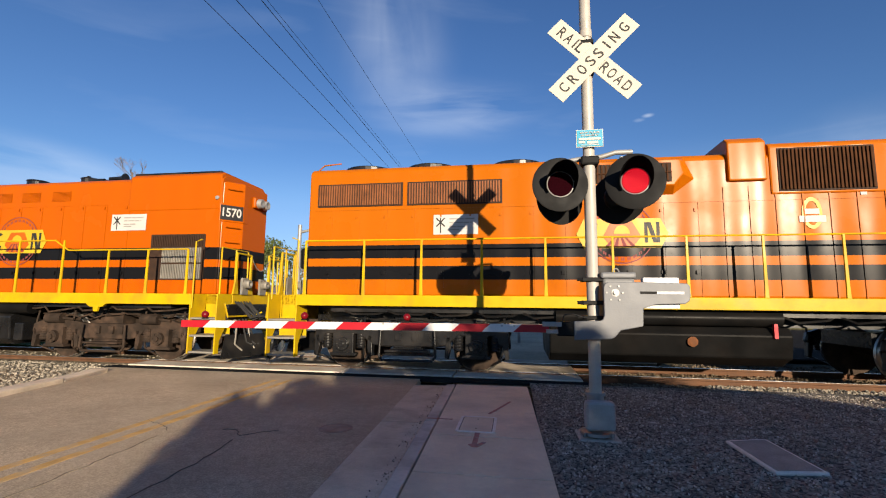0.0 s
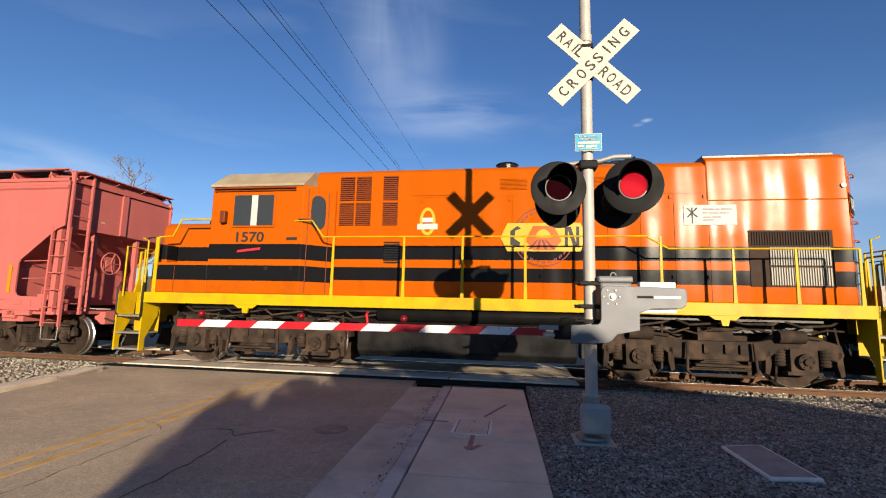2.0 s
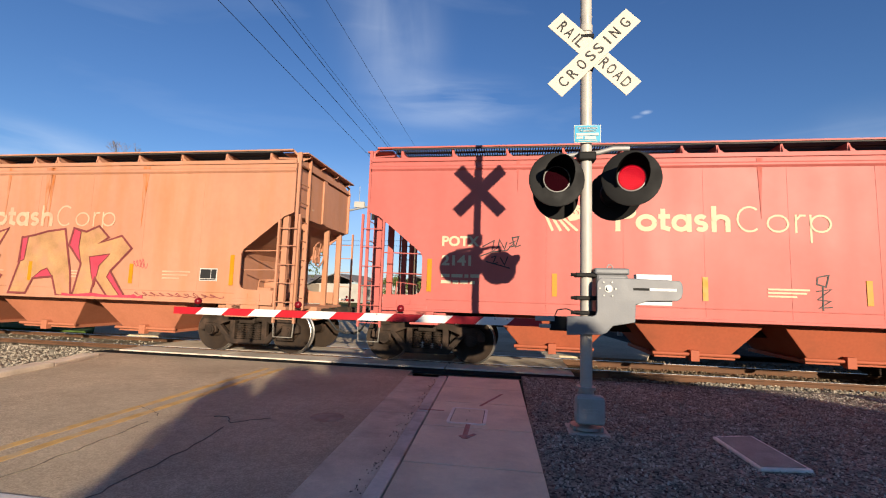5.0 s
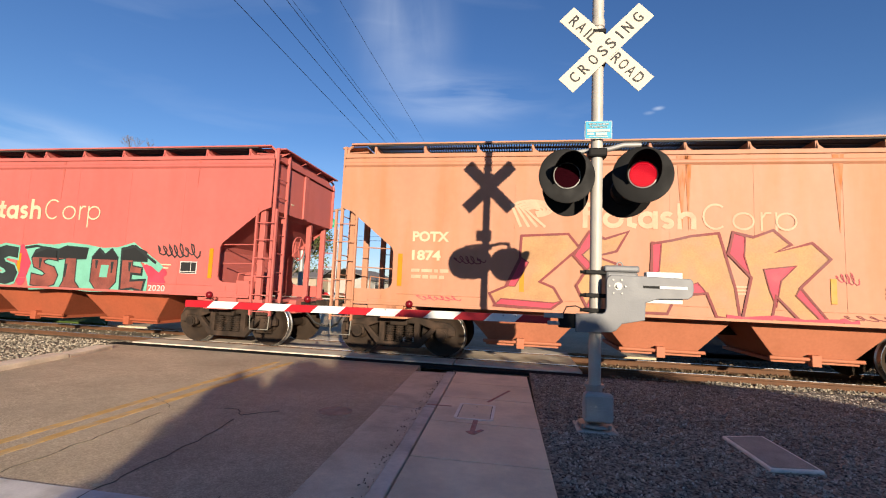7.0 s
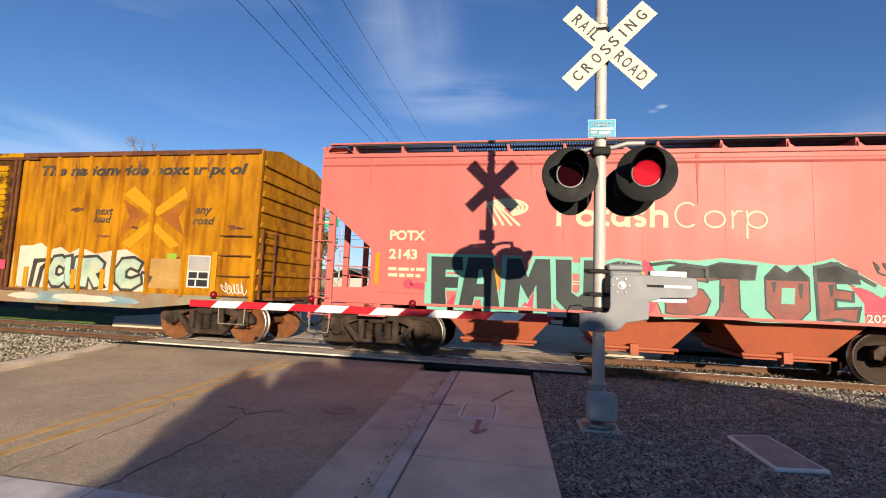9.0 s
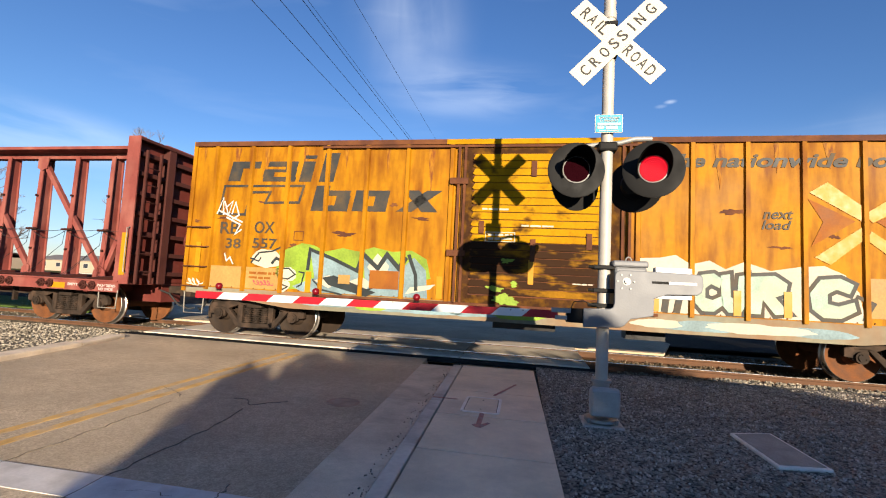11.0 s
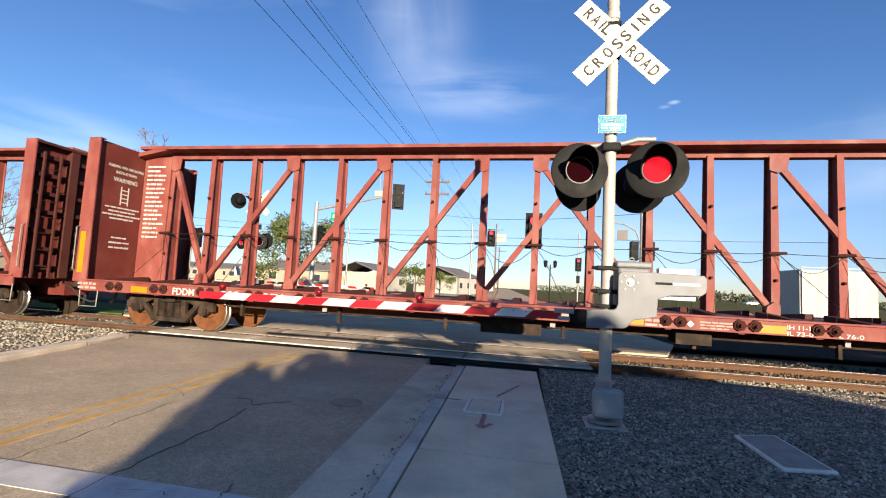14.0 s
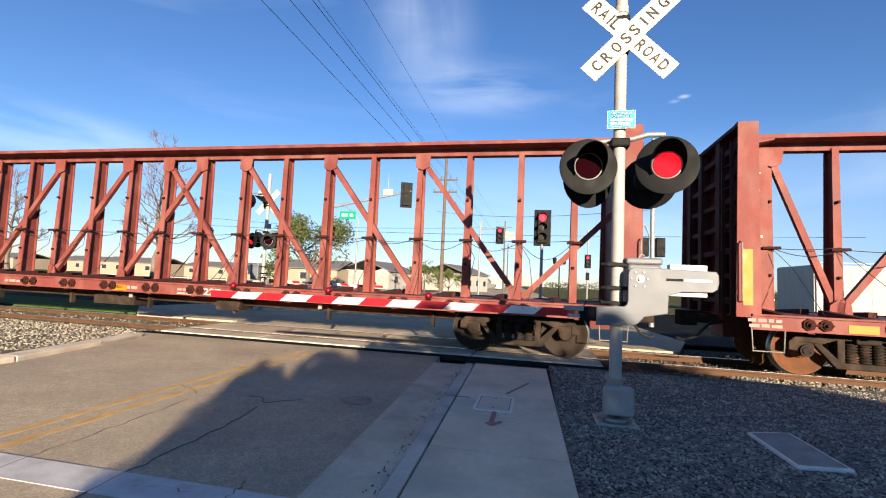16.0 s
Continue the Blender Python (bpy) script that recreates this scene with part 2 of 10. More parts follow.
RUST, GRIME, DUST = (0.13, 0.045, 0.018), (0.03, 0.027, 0.024), (0.32, 0.27, 0.21)
ORANGE, AMBER, BLACK_BAND = (0.36, 0.072, 0.0015), (0.36, 0.092, 0.002), (0.007, 0.007, 0.008)
M = {
    "asphalt": mat("asphalt", (0.450, 0.356, 0.245), 0.9, var=0.18, scale=0.7, dirt=(0.46, 0.38, 0.27), dirt_amount=0.6, dirt_scale=0.5, bump=0.5, bump_scale=240, speckle=0.28, speckle_scale=90, spec=0.03),
    "asphalt_dark": mat("asphalt_dark", (0.022, 0.021, 0.02), 0.92, var=0.2, scale=2, bump=0.6, bump_scale=200, spec=0.03),
    "crack": mat("crack", (0.09, 0.078, 0.062), 0.95, bump=0, spec=0.03),
    "gutter": mat("gutter", (0.60, 0.50, 0.365), 0.9, var=0.14, scale=1.4, dirt=(0.27, 0.222, 0.165), dirt_amount=0.6, dirt_scale=2.2, bump=0.3, bump_scale=150, speckle=0.12, speckle_scale=240, spec=0.03),
    "concrete": mat("concrete", (0.72, 0.595, 0.425), 0.88, var=0.10, scale=1.1, dirt=(0.36, 0.305, 0.235), dirt_amount=0.5, dirt_scale=1.6, bump=0.25, bump_scale=150, speckle=0.10, speckle_scale=260, spec=0.03),
    "panel_concrete": mat("panel_concrete", (0.55, 0.47, 0.37), 0.88, var=0.15, scale=1.0, dirt=(0.2, 0.165, 0.13), dirt_amount=0.6, dirt_scale=1.4, bump=0.3, bump_scale=120, spec=0.03),
    "curb": mat("curb", (0.56, 0.50, 0.41), 0.88, var=0.14, scale=1.6, dirt=(0.16, 0.14, 0.12), dirt_amount=0.6, dirt_scale=2.0, bump=0.25, bump_scale=120, spec=0.03),
    "lid_grey": mat("lid_grey", (0.33, 0.31, 0.265), 0.88, var=0.15, scale=5, bump=0.25, bump_scale=150, speckle=0.15, speckle_scale=200, spec=0.03),
    "spray_fade": mat("spray_fade", (0.19, 0.055, 0.042), 0.6, var=0.25, scale=2.5, dirt=(0.015, 0.015, 0.015), dirt_amount=0.4, dirt_scale=3, bump=0, bands=((1.74, (0.015, 0.016, 0.016)),)),
    "visor_black": mat("visor_black", (0.006, 0.006, 0.006), 1.0, var=0.1, bump=0, spec=0.0),
    "box_grey": mat("box_grey", (0.36, 0.345, 0.32), 0.6, var=0.12, scale=8, dirt=(0.3, 0.28, 0.25), dirt_amount=0.5, dirt_scale=6, bump=0.1),
    "ballast_brown": mat("ballast_brown", (0.15, 0.115, 0.08), 0.95, var=0.35, scale=1.5, bump=1.0, bump_scale=40, speckle=0.7, speckle_scale=22, spec=0.03),
    "pale_stone": mat("pale_stone", (0.55, 0.52, 0.46), 0.9, var=0.3, scale=9, bump=0.2, bump_scale=80, spec=0.03),
    "dirt_clod": mat("dirt_clod", (0.12, 0.10, 0.078), 0.95, var=0.3, scale=9, bump=0.2, bump_scale=60, spec=0.03),
    "cream_faded": mat("cream_faded", (0.46, 0.30, 0.20), 0.6, var=0.12, scale=3, dirt=(0.39, 0.19, 0.12), dirt_amount=0.6, dirt_scale=4, bump=0),
    # lit copy of curb: sun on the left side put into its colour
    "curb_sunlit": mat("curb_sunlit", (0.72, 0.60, 0.45), 0.88, var=0.14, scale=1.6, dirt=(0.3, 0.24, 0.18), dirt_amount=0.5, dirt_scale=2.0, bump=0.25, bump_scale=120, spec=0.03),
    "pale_rim": mat("pale_rim", (0.80, 0.74, 0.64), 0.85, var=0.12, scale=6, dirt=(0.5, 0.45, 0.38), dirt_amount=0.5, dirt_scale=5, bump=0.2, bump_scale=120, spec=0.03),
    "gravel": mat("gravel", (0.195, 0.172, 0.140), 0.95, var=0.22, scale=1.2, bump=1.0, bump_scale=70, speckle=0.9, speckle_scale=46, spec=0.03),
    "stone": mat("stone", (0.335, 0.297, 0.245), 0.9, var=0.75, scale=9, bump=0.3, bump_scale=80, spec=0.03),
    "ballast": mat("ballast", (0.19, 0.16, 0.115), 0.95, var=0.3, scale=1.5, bump=1.0, bump_scale=40, speckle=0.7, speckle_scale=22, spec=0.03),
    "ballast_stone": mat("ballast_stone", (0.27, 0.235, 0.18), 0.9, var=0.7, scale=6, bump=0.3, bump_scale=50, spec=0.03),
    "earth": mat("earth", (0.115, 0.10, 0.07), 0.95, var=0.3, scale=0.06, dirt=(0.07, 0.085, 0.03), dirt_amount=0.8, dirt_scale=0.1, bump=0.4, bump_scale=8, spec=0.03),
    "grass": mat("grass", (0.055, 0.085, 0.022), 0.9, var=0.35, scale=2.5, bump=0.5, bump_scale=40, spec=0.03),
    "dry_grass": mat("dry_grass", (0.105, 0.095, 0.036), 0.95, var=0.35, scale=0.4, bump=0.5, bump_scale=10, spec=0.03),
    "white_line": mat("white_line", (0.60, 0.56, 0.52), 0.8, var=0.1, scale=4, dirt=(0.3, 0.27, 0.23), dirt_amount=0.55, dirt_scale=5, bump=0.3, bump_scale=200, spec=0.08),
    "yellow_line": mat("yellow_line", (0.58, 0.36, 0.13), 0.85, var=0.2, scale=5, dirt=(0.46, 0.365, 0.25), dirt_amount=0.95, dirt_scale=6, bump=0.3, bump_scale=200, spec=0.03),
    "red_mark": mat("red_mark", (0.42, 0.21, 0.165), 0.9, var=0.3, scale=20, dirt=(0.28, 0.26, 0.245), dirt_amount=0.9, dirt_scale=14, spec=0.03),
    "rail": mat("rail", (0.098, 0.048, 0.025), 0.75, 0.2, var=0.25, scale=5, bump=0.3, bump_scale=60),
    "rail_head": mat("rail_head", (0.42, 0.40, 0.38), 0.28, 0.9, var=0.1, scale=10, bump=0),
    "tie": mat("tie", (0.085, 0.058, 0.04), 0.95, var=0.35, scale=4, bump=0.7, bump_scale=25, spec=0.03),
    "galv": mat("galv", (0.295, 0.291, 0.279), 0.5, 0.4, var=0.12, scale=7, dirt=(0.246, 0.238, 0.221), dirt_amount=0.4, dirt_scale=3, bump=0.08),
    "mast_metal": mat("mast_metal", (0.377, 0.353, 0.312), 0.5, 0.1, var=0.10, scale=5, dirt=(0.287, 0.271, 0.246), dirt_amount=0.4, dirt_scale=2, bump=0.05),
    "cast_grey": mat("cast_grey", (0.15, 0.155, 0.163), 0.55, 0.2, var=0.08, scale=5, dirt=(0.14, 0.14, 0.14), dirt_amount=0.4, dirt_scale=3, bump=0.1),
    "signal_black": mat("signal_black", (0.006, 0.006, 0.006), 0.6, var=0.2, scale=6, dirt=(0.010, 0.009, 0.008), dirt_amount=0.4, dirt_scale=4, bump=0.03, spec=0.14),
    "lamp_red": mat("lamp_red", (0.06, 0.002, 0.004), 0.7, var=0.05, bump=0, glow=((0.50, 0.002, 0.008), 0.55), spec=0.05),
    "red_lens": mat("red_lens", (0.13, 0.003, 0.007), 0.3, var=0.05, bump=0, spec=0.3),
    "signal_glow": mat("signal_glow", (0.5, 0.01, 0.01), 0.3, var=0.02, bump=0, glow=((1.0, 0.04, 0.075), 0.9)),
    "unlit_lens": mat("unlit_lens", (0.012, 0.0015, 0.003), 0.9, var=0.1, bump=0, spec=0.0),
    "dark_lens": mat("dark_lens", (0.03, 0.03, 0.025), 0.2, var=0.1, bump=0),
    "sign_white": mat("sign_white", (0.453, 0.420, 0.350), 0.5, var=0.04, scale=3, dirt=(0.365, 0.329, 0.263), dirt_amount=0.25, dirt_scale=3, bump=0.02),
    "sign_black": mat("sign_black", (0.02, 0.02, 0.02), 0.5, var=0.1, bump=0),
    "sign_blue": mat("sign_blue", (0.015, 0.263, 0.402), 0.45, var=0.05, bump=0),
    "sign_green": mat("sign_green", (0.0, 0.27, 0.15), 0.45, var=0.05, bump=0),
    "arm_white": mat("arm_white", (0.614, 0.607, 0.590), 0.45, var=0.05, scale=5, dirt=(0.307, 0.292, 0.269), dirt_amount=0.35, dirt_scale=4, bump=0.03),
    "arm_red": mat("arm_red", (0.36, 0.010, 0.018), 0.42, var=0.08, scale=5, dirt=(0.2, 0.02, 0.03), dirt_amount=0.3, dirt_scale=4, bump=0.03),
    "rubber": mat("rubber", (0.02, 0.02, 0.02), 0.7, var=0.2, bump=0.1),
    "loco_paint": mat("loco_paint", ORANGE, 0.2, var=0.05, scale=1.0, dirt=(0.22, 0.04, 0.006), dirt_amount=0.22, dirt_scale=1.0, streak=4.0, bump=0.02, bump_scale=9, spec=0.055, panels=0.011,
                      bands=((1.84, BLACK_BAND), (2.12, ORANGE), (2.29, BLACK_BAND), (2.57, ORANGE))),
    "cab_paint": mat("cab_paint", ORANGE, 0.32, var=0.06, scale=1.0, dirt=(0.22, 0.04, 0.006), dirt_amount=0.25, dirt_scale=1.0, streak=3.0, bump=0.03, bump_scale=9, spec=0.07,
                     bands=((1.77, BLACK_BAND), (2.09, ORANGE), (2.22, BLACK_BAND), (2.54, ORANGE))),
    "lead_paint": mat("lead_paint", AMBER, 0.27, var=0.06, scale=1.0, dirt=(0.24, 0.06, 0.006), dirt_amount=0.22, dirt_scale=1.0, streak=4.0, bump=0.025, bump_scale=7, spec=0.085, panels=0.011,
                      bands=((1.84, BLACK_BAND), (2.12, AMBER), (2.29, BLACK_BAND), (2.57, AMBER))),
    "loco_roof": mat("loco_roof", (0.292, 0.234, 0.153), 0.7, var=0.12, scale=3, dirt=(0.182, 0.124, 0.073), dirt_amount=0.5, dirt_scale=2, bump=0.1),
    "loco_yellow": mat("loco_yellow", (0.45, 0.295, 0.003), 0.4, var=0.08, scale=3, dirt=(0.182, 0.095, 0.022), dirt_amount=0.45, dirt_scale=2.5, bump=0.04, spec=0.15),
    "loco_black": mat("loco_black", (0.009, 0.009, 0.0095), 0.3, var=0.25, scale=2, dirt=(0.035, 0.029, 0.023), dirt_amount=0.5, dirt_scale=2, bump=0.1, spec=0.3),
    "running_gear": mat("running_gear", (0.027, 0.019, 0.014), 0.8, var=0.3, scale=5, dirt=(0.085, 0.053, 0.036), dirt_amount=0.7, dirt_scale=4, bump=0.35, bump_scale=30, spec=0.15),
    "grille": mat("grille", (0.03, 0.015, 0.008), 0.75, var=0.3, scale=8, bump=0.1),
    "louvre": mat("louvre", (0.124, 0.023, 0.004), 0.6, var=0.15, scale=8, bump=0.05),
    "glass": mat("glass", (0.03, 0.035, 0.04), 0.03, var=0.05, bump=0, spec=0.2),
    "steel_step": mat("steel_step", (0.230, 0.215, 0.184), 0.6, 0.4, var=0.2, scale=8, bump=0.2),
    "wheel": mat("wheel", (0.030, 0.019, 0.012), 0.75, 0.25, var=0.3, scale=6, dirt=(0.022, 0.016, 0.012), dirt_amount=0.6, dirt_scale=5, bump=0.2, bump_scale=40),
    "wheel_orange": mat("wheel_orange", (0.13, 0.046, 0.014), 0.8, var=0.3, scale=6, dirt=(0.055, 0.028, 0.016), dirt_amount=0.6, dirt_scale=5, bump=0.2),
    "tread": mat("tread", (0.45, 0.42, 0.38), 0.3, 0.9, var=0.15, bump=0),
    "hopper_red": mat("hopper_red", (0.385, 0.102, 0.088), 0.5, var=0.07, scale=0.5, dirt=(0.33, 0.085, 0.07), dirt_amount=0.5, dirt_scale=0.5, streak=5.0, bump=0.03, bump_scale=6, spec=0.18, panels=0.005),
    "hopper_salmon": mat("hopper_salmon", (0.385, 0.185, 0.115), 0.55, var=0.08, scale=0.5, dirt=(0.33, 0.135, 0.05), dirt_amount=0.5, dirt_scale=0.45, streak=6.0, bump=0.03, bump_scale=6, spec=0.18, panels=0.005),
    "hopper_low": mat("hopper_low", (0.30, 0.075, 0.035), 0.65, var=0.15, scale=1.5, dirt=(0.13, 0.042, 0.02), dirt_amount=0.6, dirt_scale=1.5, bump=0.08),
    "hopper_low_faded": mat("hopper_low_faded", (0.36, 0.13, 0.07), 0.65, var=0.15, scale=1.5, dirt=(0.19, 0.065, 0.03), dirt_amount=0.6, dirt_scale=1.5, bump=0.08),
    "script_red": mat("script_red", (0.40, 0.02, 0.03), 0.5, var=0.05, bump=0),
    "grating": mat("grating", (0.045, 0.043, 0.04), 0.7, 0.3, var=0.2, scale=5, bump=0),
    "cream": mat("cream", (0.420, 0.378, 0.253), 0.6, var=0.08, scale=3, bump=0),
    "reflector": mat("reflector", (0.380, 0.175, 0.004), 0.45, var=0.06, scale=8, bump=0),
    "decal_white": mat("decal_white", (0.431, 0.414, 0.386), 0.55, var=0.06, bump=0),
    "boxcar_yellow": mat("boxcar_yellow", (0.31, 0.134, 0.003), 0.6, var=0.16, scale=0.8, dirt=(0.125, 0.036, 0.003), dirt_amount=0.9, dirt_scale=0.9, streak=5.0, bump=0.08, bump_scale=25, spec=0.12, dirt_lo=0.42, dirt_hi=0.70),
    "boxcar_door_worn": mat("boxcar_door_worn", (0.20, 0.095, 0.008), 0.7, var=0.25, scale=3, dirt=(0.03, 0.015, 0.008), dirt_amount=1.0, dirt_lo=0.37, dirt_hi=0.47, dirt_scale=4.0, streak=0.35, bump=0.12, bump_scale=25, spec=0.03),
    # brown of the door frame; also stands in for shade between the ribs
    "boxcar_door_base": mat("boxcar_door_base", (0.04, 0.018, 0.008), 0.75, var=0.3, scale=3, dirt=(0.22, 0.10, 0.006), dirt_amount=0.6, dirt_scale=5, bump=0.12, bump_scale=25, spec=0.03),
    "manhole_iron": mat("manhole_iron", (0.33, 0.245, 0.18), 0.7, var=0.25, scale=6, dirt=(0.35, 0.13, 0.09), dirt_amount=0.6, dirt_scale=5, bump=0.3, bump_scale=60, spec=0.1),
    "road_crack": mat("road_crack", (0.17, 0.142, 0.105), 0.95, bump=0, spec=0.03),
    "boxcar_door": mat("boxcar_door", (0.33, 0.165, 0.004), 0.65, var=0.2, scale=2, dirt=(0.05, 0.022, 0.007), dirt_amount=1.0, dirt_lo=0.56, dirt_hi=0.66, dirt_scale=2.6, streak=0.7, bump=0.12, bump_scale=25, spec=0.03),
    "boxcar_rust": mat("boxcar_rust", (0.084, 0.029, 0.013), 0.85, var=0.3, scale=3, dirt=(0.158, 0.063, 0.016), dirt_amount=0.5, dirt_scale=3, bump=0.2),
    "boxcar_grey": mat("boxcar_grey", (0.031, 0.031, 0.029), 0.6, var=0.2, scale=3, dirt=(0.115, 0.063, 0.010), dirt_amount=0.5, dirt_scale=3, bump=0),
    "beam_red": mat("beam_red", (0.172, 0.043, 0.034), 0.65, var=0.18, scale=1.6, dirt=(0.28, 0.115, 0.088), dirt_amount=0.6, dirt_scale=1.3, streak=2.0, bump=0.08, bump_scale=20),
    # grime with shade mixed into the colour, for bulkhead ribs and deck risers
    "beam_grime_shade": mat("beam_grime_shade", (0.062, 0.018, 0.014), 0.75, var=0.25, scale=2.0, dirt=(0.03, 0.014, 0.011), dirt_amount=0.6, dirt_scale=2.0, bump=0.1, bump_scale=25, spec=0.2),
    "beam_dark": mat("beam_dark", (0.105, 0.021, 0.016), 0.65, var=0.15, scale=1.2, dirt=(0.174, 0.053, 0.036), dirt_amount=0.45, dirt_scale=1.5, bump=0.06),
    "spray_mint": mat("spray_mint", (0.13, 0.34, 0.255), 0.6, var=0.1, scale=3, bump=0),
    "spray_black": mat("spray_black", (0.02, 0.025, 0.025), 0.55, var=0.2, scale=3, bump=0),
    "spray_maroon": mat("spray_maroon", (0.161, 0.036, 0.036), 0.6, var=0.2, scale=3, bump=0),
    "spray_pink": mat("spray_pink", (0.394, 0.042, 0.069), 0.6, var=0.15, scale=3, bump=0),
    "spray_green": mat("spray_green", (0.175, 0.265, 0.024), 0.6, var=0.3, scale=2, bump=0, dirt=(0.11, 0.12, 0.03)),
    "spray_blue": mat("spray_blue", (0.155, 0.225, 0.24), 0.6, var=0.3, scale=2, bump=0, dirt=(0.09, 0.11, 0.10)),
    "spray_white": mat("spray_white", (0.389, 0.347, 0.273), 0.65, var=0.12, scale=1.5, bump=0),
    "spray_tan": mat("spray_tan", (0.305, 0.179, 0.053), 0.6, var=0.2, scale=2, bump=0),
    "bark": mat("bark", (0.16, 0.125, 0.10), 0.95, var=0.3, scale=3, bump=0.5, bump_scale=20),
    "wood_pole": mat("wood_pole", (0.13, 0.098, 0.07), 0.9, var=0.2, scale=3, streak=5, bump=0.4, bump_scale=20),
    "leaf": mat("leaf", (0.085, 0.105, 0.028), 0.7, var=0.4, scale=1.2, bump=0),
    "leaf_far": mat("leaf_far", (0.057, 0.070, 0.037), 0.8, var=0.35, scale=0.3, bump=0),
    "stucco": mat("stucco", (0.326, 0.263, 0.194), 0.9, var=0.08, scale=0.5, bump=0.1, bump_scale=20),
    "stucco_pale": mat("stucco_pale", (0.368, 0.347, 0.305), 0.9, var=0.08, scale=0.5, bump=0.1, bump_scale=20),
    "roof_grey": mat("roof_grey", (0.16, 0.145, 0.14), 0.9, var=0.15, scale=2, bump=0.3, bump_scale=15),
    "tank_white": mat("tank_white", (0.410, 0.378, 0.326), 0.6, var=0.05, scale=0.6, dirt=(0.263, 0.231, 0.189), dirt_amount=0.3, dirt_scale=0.8, streak=3, bump=0.03),
    "window_dark": mat("window_dark", (0.03, 0.035, 0.045), 0.1, var=0.1, bump=0),
    "wire": mat("wire", (0.015, 0.015, 0.015), 0.6, var=0.1, bump=0),
    "car_white": mat("car_white", (0.511, 0.511, 0.511), 0.25, var=0.03, bump=0, coat=0.5),
    "car_red": mat("car_red", (0.4, 0.02, 0.02), 0.25, var=0.03, bump=0, coat=0.5),
}


# ---- building helpers ----
def box(bm, x0, x1, y0, y1, z0, z1):
    v = [bm.verts.new((x, y, z)) for x in (x0, x1) for y in (y0, y1) for z in (z0, z1)]
    for q in ((0, 1, 3, 2), (4, 6, 7, 5), (0, 4, 5, 1), (2, 3, 7, 6), (0, 2, 6, 4), (1, 5, 7, 3)):
        bm.faces.new([v[i] for i in q])


def prism(bm, pts, a, b, axis="y"):
    """The outline pts, given across the axis, pushed along it from a to b."""
    def at(p, d):
        return {"y": (p[0], d, p[1]), "x": (d, p[0], p[1]), "z": (p[0], p[1], d)}[axis]
    one = [bm.verts.new(at(p, a)) for p in pts]
    two = [bm.verts.new(at(p, b)) for p in pts]
    bm.faces.new(one)
    bm.faces.new(two[::-1])
    for i in range(len(pts)):
        j = (i + 1) % len(pts)
        bm.faces.new((one[j], one[i], two[i], two[j]))


def cyl(bm, p, q, r, r2=None, n=12, caps=True):
    p, q = Vector(p), Vector(q)
    turn = (q - p).to_track_quat("Z", "Y")
    rings = []
    for c, rad in ((p, r), (q, r if r2 is None else r2)):
        rings.append([bm.verts.new(c + turn @ Vector((rad * math.cos(2 * math.pi * i / n), rad * math.sin(2 * math.pi * i / n), 0))) for i in range(n)])
    for i in range(n):
        j = (i + 1) % n
        bm.faces.new((rings[0][i], rings[0][j], rings[1][j], rings[1][i]))
    if caps:
        bm.faces.new(rings[0][::-1])
        bm.faces.new(rings[1])


def lathe(bm, centre, along, profile, n=24):
    """A turned shape: profile of (distance along the axis, radius)."""
    turn = Vector(along).to_track_quat("Z", "Y")
    rings = []
    for d, r in profile:
        rings.append([bm.verts.new(Vector(centre) + turn @ Vector((max(r, 1e-4) * math.cos(2 * math.pi * i / n), max(r, 1e-4) * math.sin(2 * math.pi * i / n), d))) for i in range(n)])
    for a, b in zip(rings, rings[1:]):
        for i in range(n):
            j = (i + 1) % n
            bm.faces.new((a[i], a[j], b[j], b[i]))


def tube(bm, pts, r, n=6):
    """A round pipe swept in one piece through the points."""
    pts = [Vector(p) for p in pts]
    last = None
    for i, p in enumerate(pts):
        d = (pts[min(i + 1, len(pts) - 1)] - pts[max(i - 1, 0)]).normalized()
        if i == 0:
            u = d.orthogonal().normalized()
        else:
            u = (u - d * u.dot(d)).normalized()
        w = d.cross(u)
        ring = [bm.verts.new(p + u * (r * math.cos(2 * math.pi * k / n)) + w * (r * math.sin(2 * math.pi * k / n))) for k in range(n)]
        if last:
            for k in range(n):
                bm.faces.new((last[k], last[(k + 1) % n], ring[(k + 1) % n], ring[k]))
        else:
            bm.faces.new(ring[::-1])
        last = ring
    bm.faces.new(last)


def bar(bm, p, q, w, d):
    """A flat bar between two points of the x-z plane: w wide, d deep in y on each side."""
    p, q = Vector(p), Vector(q)
    side = Vector((-(q - p).z, 0, (q - p).x)).normalized() * w / 2
    prism(bm, [((a).x, (a).z) for a in (p - side, p + side, q + side, q - side)], p.y - d, p.y + d)


def part(name, bm, material, parent=None, label="", bevel=0.0, smooth=False):
    me = bpy.data.meshes.new(name)
    bmesh.ops.recalc_face_normals(bm, faces=bm.faces)
    if smooth:
        for e in bm.edges:
            e.smooth = not (e.is_manifold and e.calc_face_angle(0) > radians(38))
    bm.to_mesh(me)
    bm.free()
    me.materials.append(M[material])
    if smooth:
        me.polygons.foreach_set("use_smooth", [True] * len(me.polygons))
    ob = new(name, me)
    ob.parent = parent
    if label:
        ob["label"] = label
    if bevel:
        b = ob.modifiers.new("edge", "BEVEL")
        b.width, b.segments, b.limit_method, b.angle_limit = bevel, 2, "ANGLE", radians(40)
    return ob


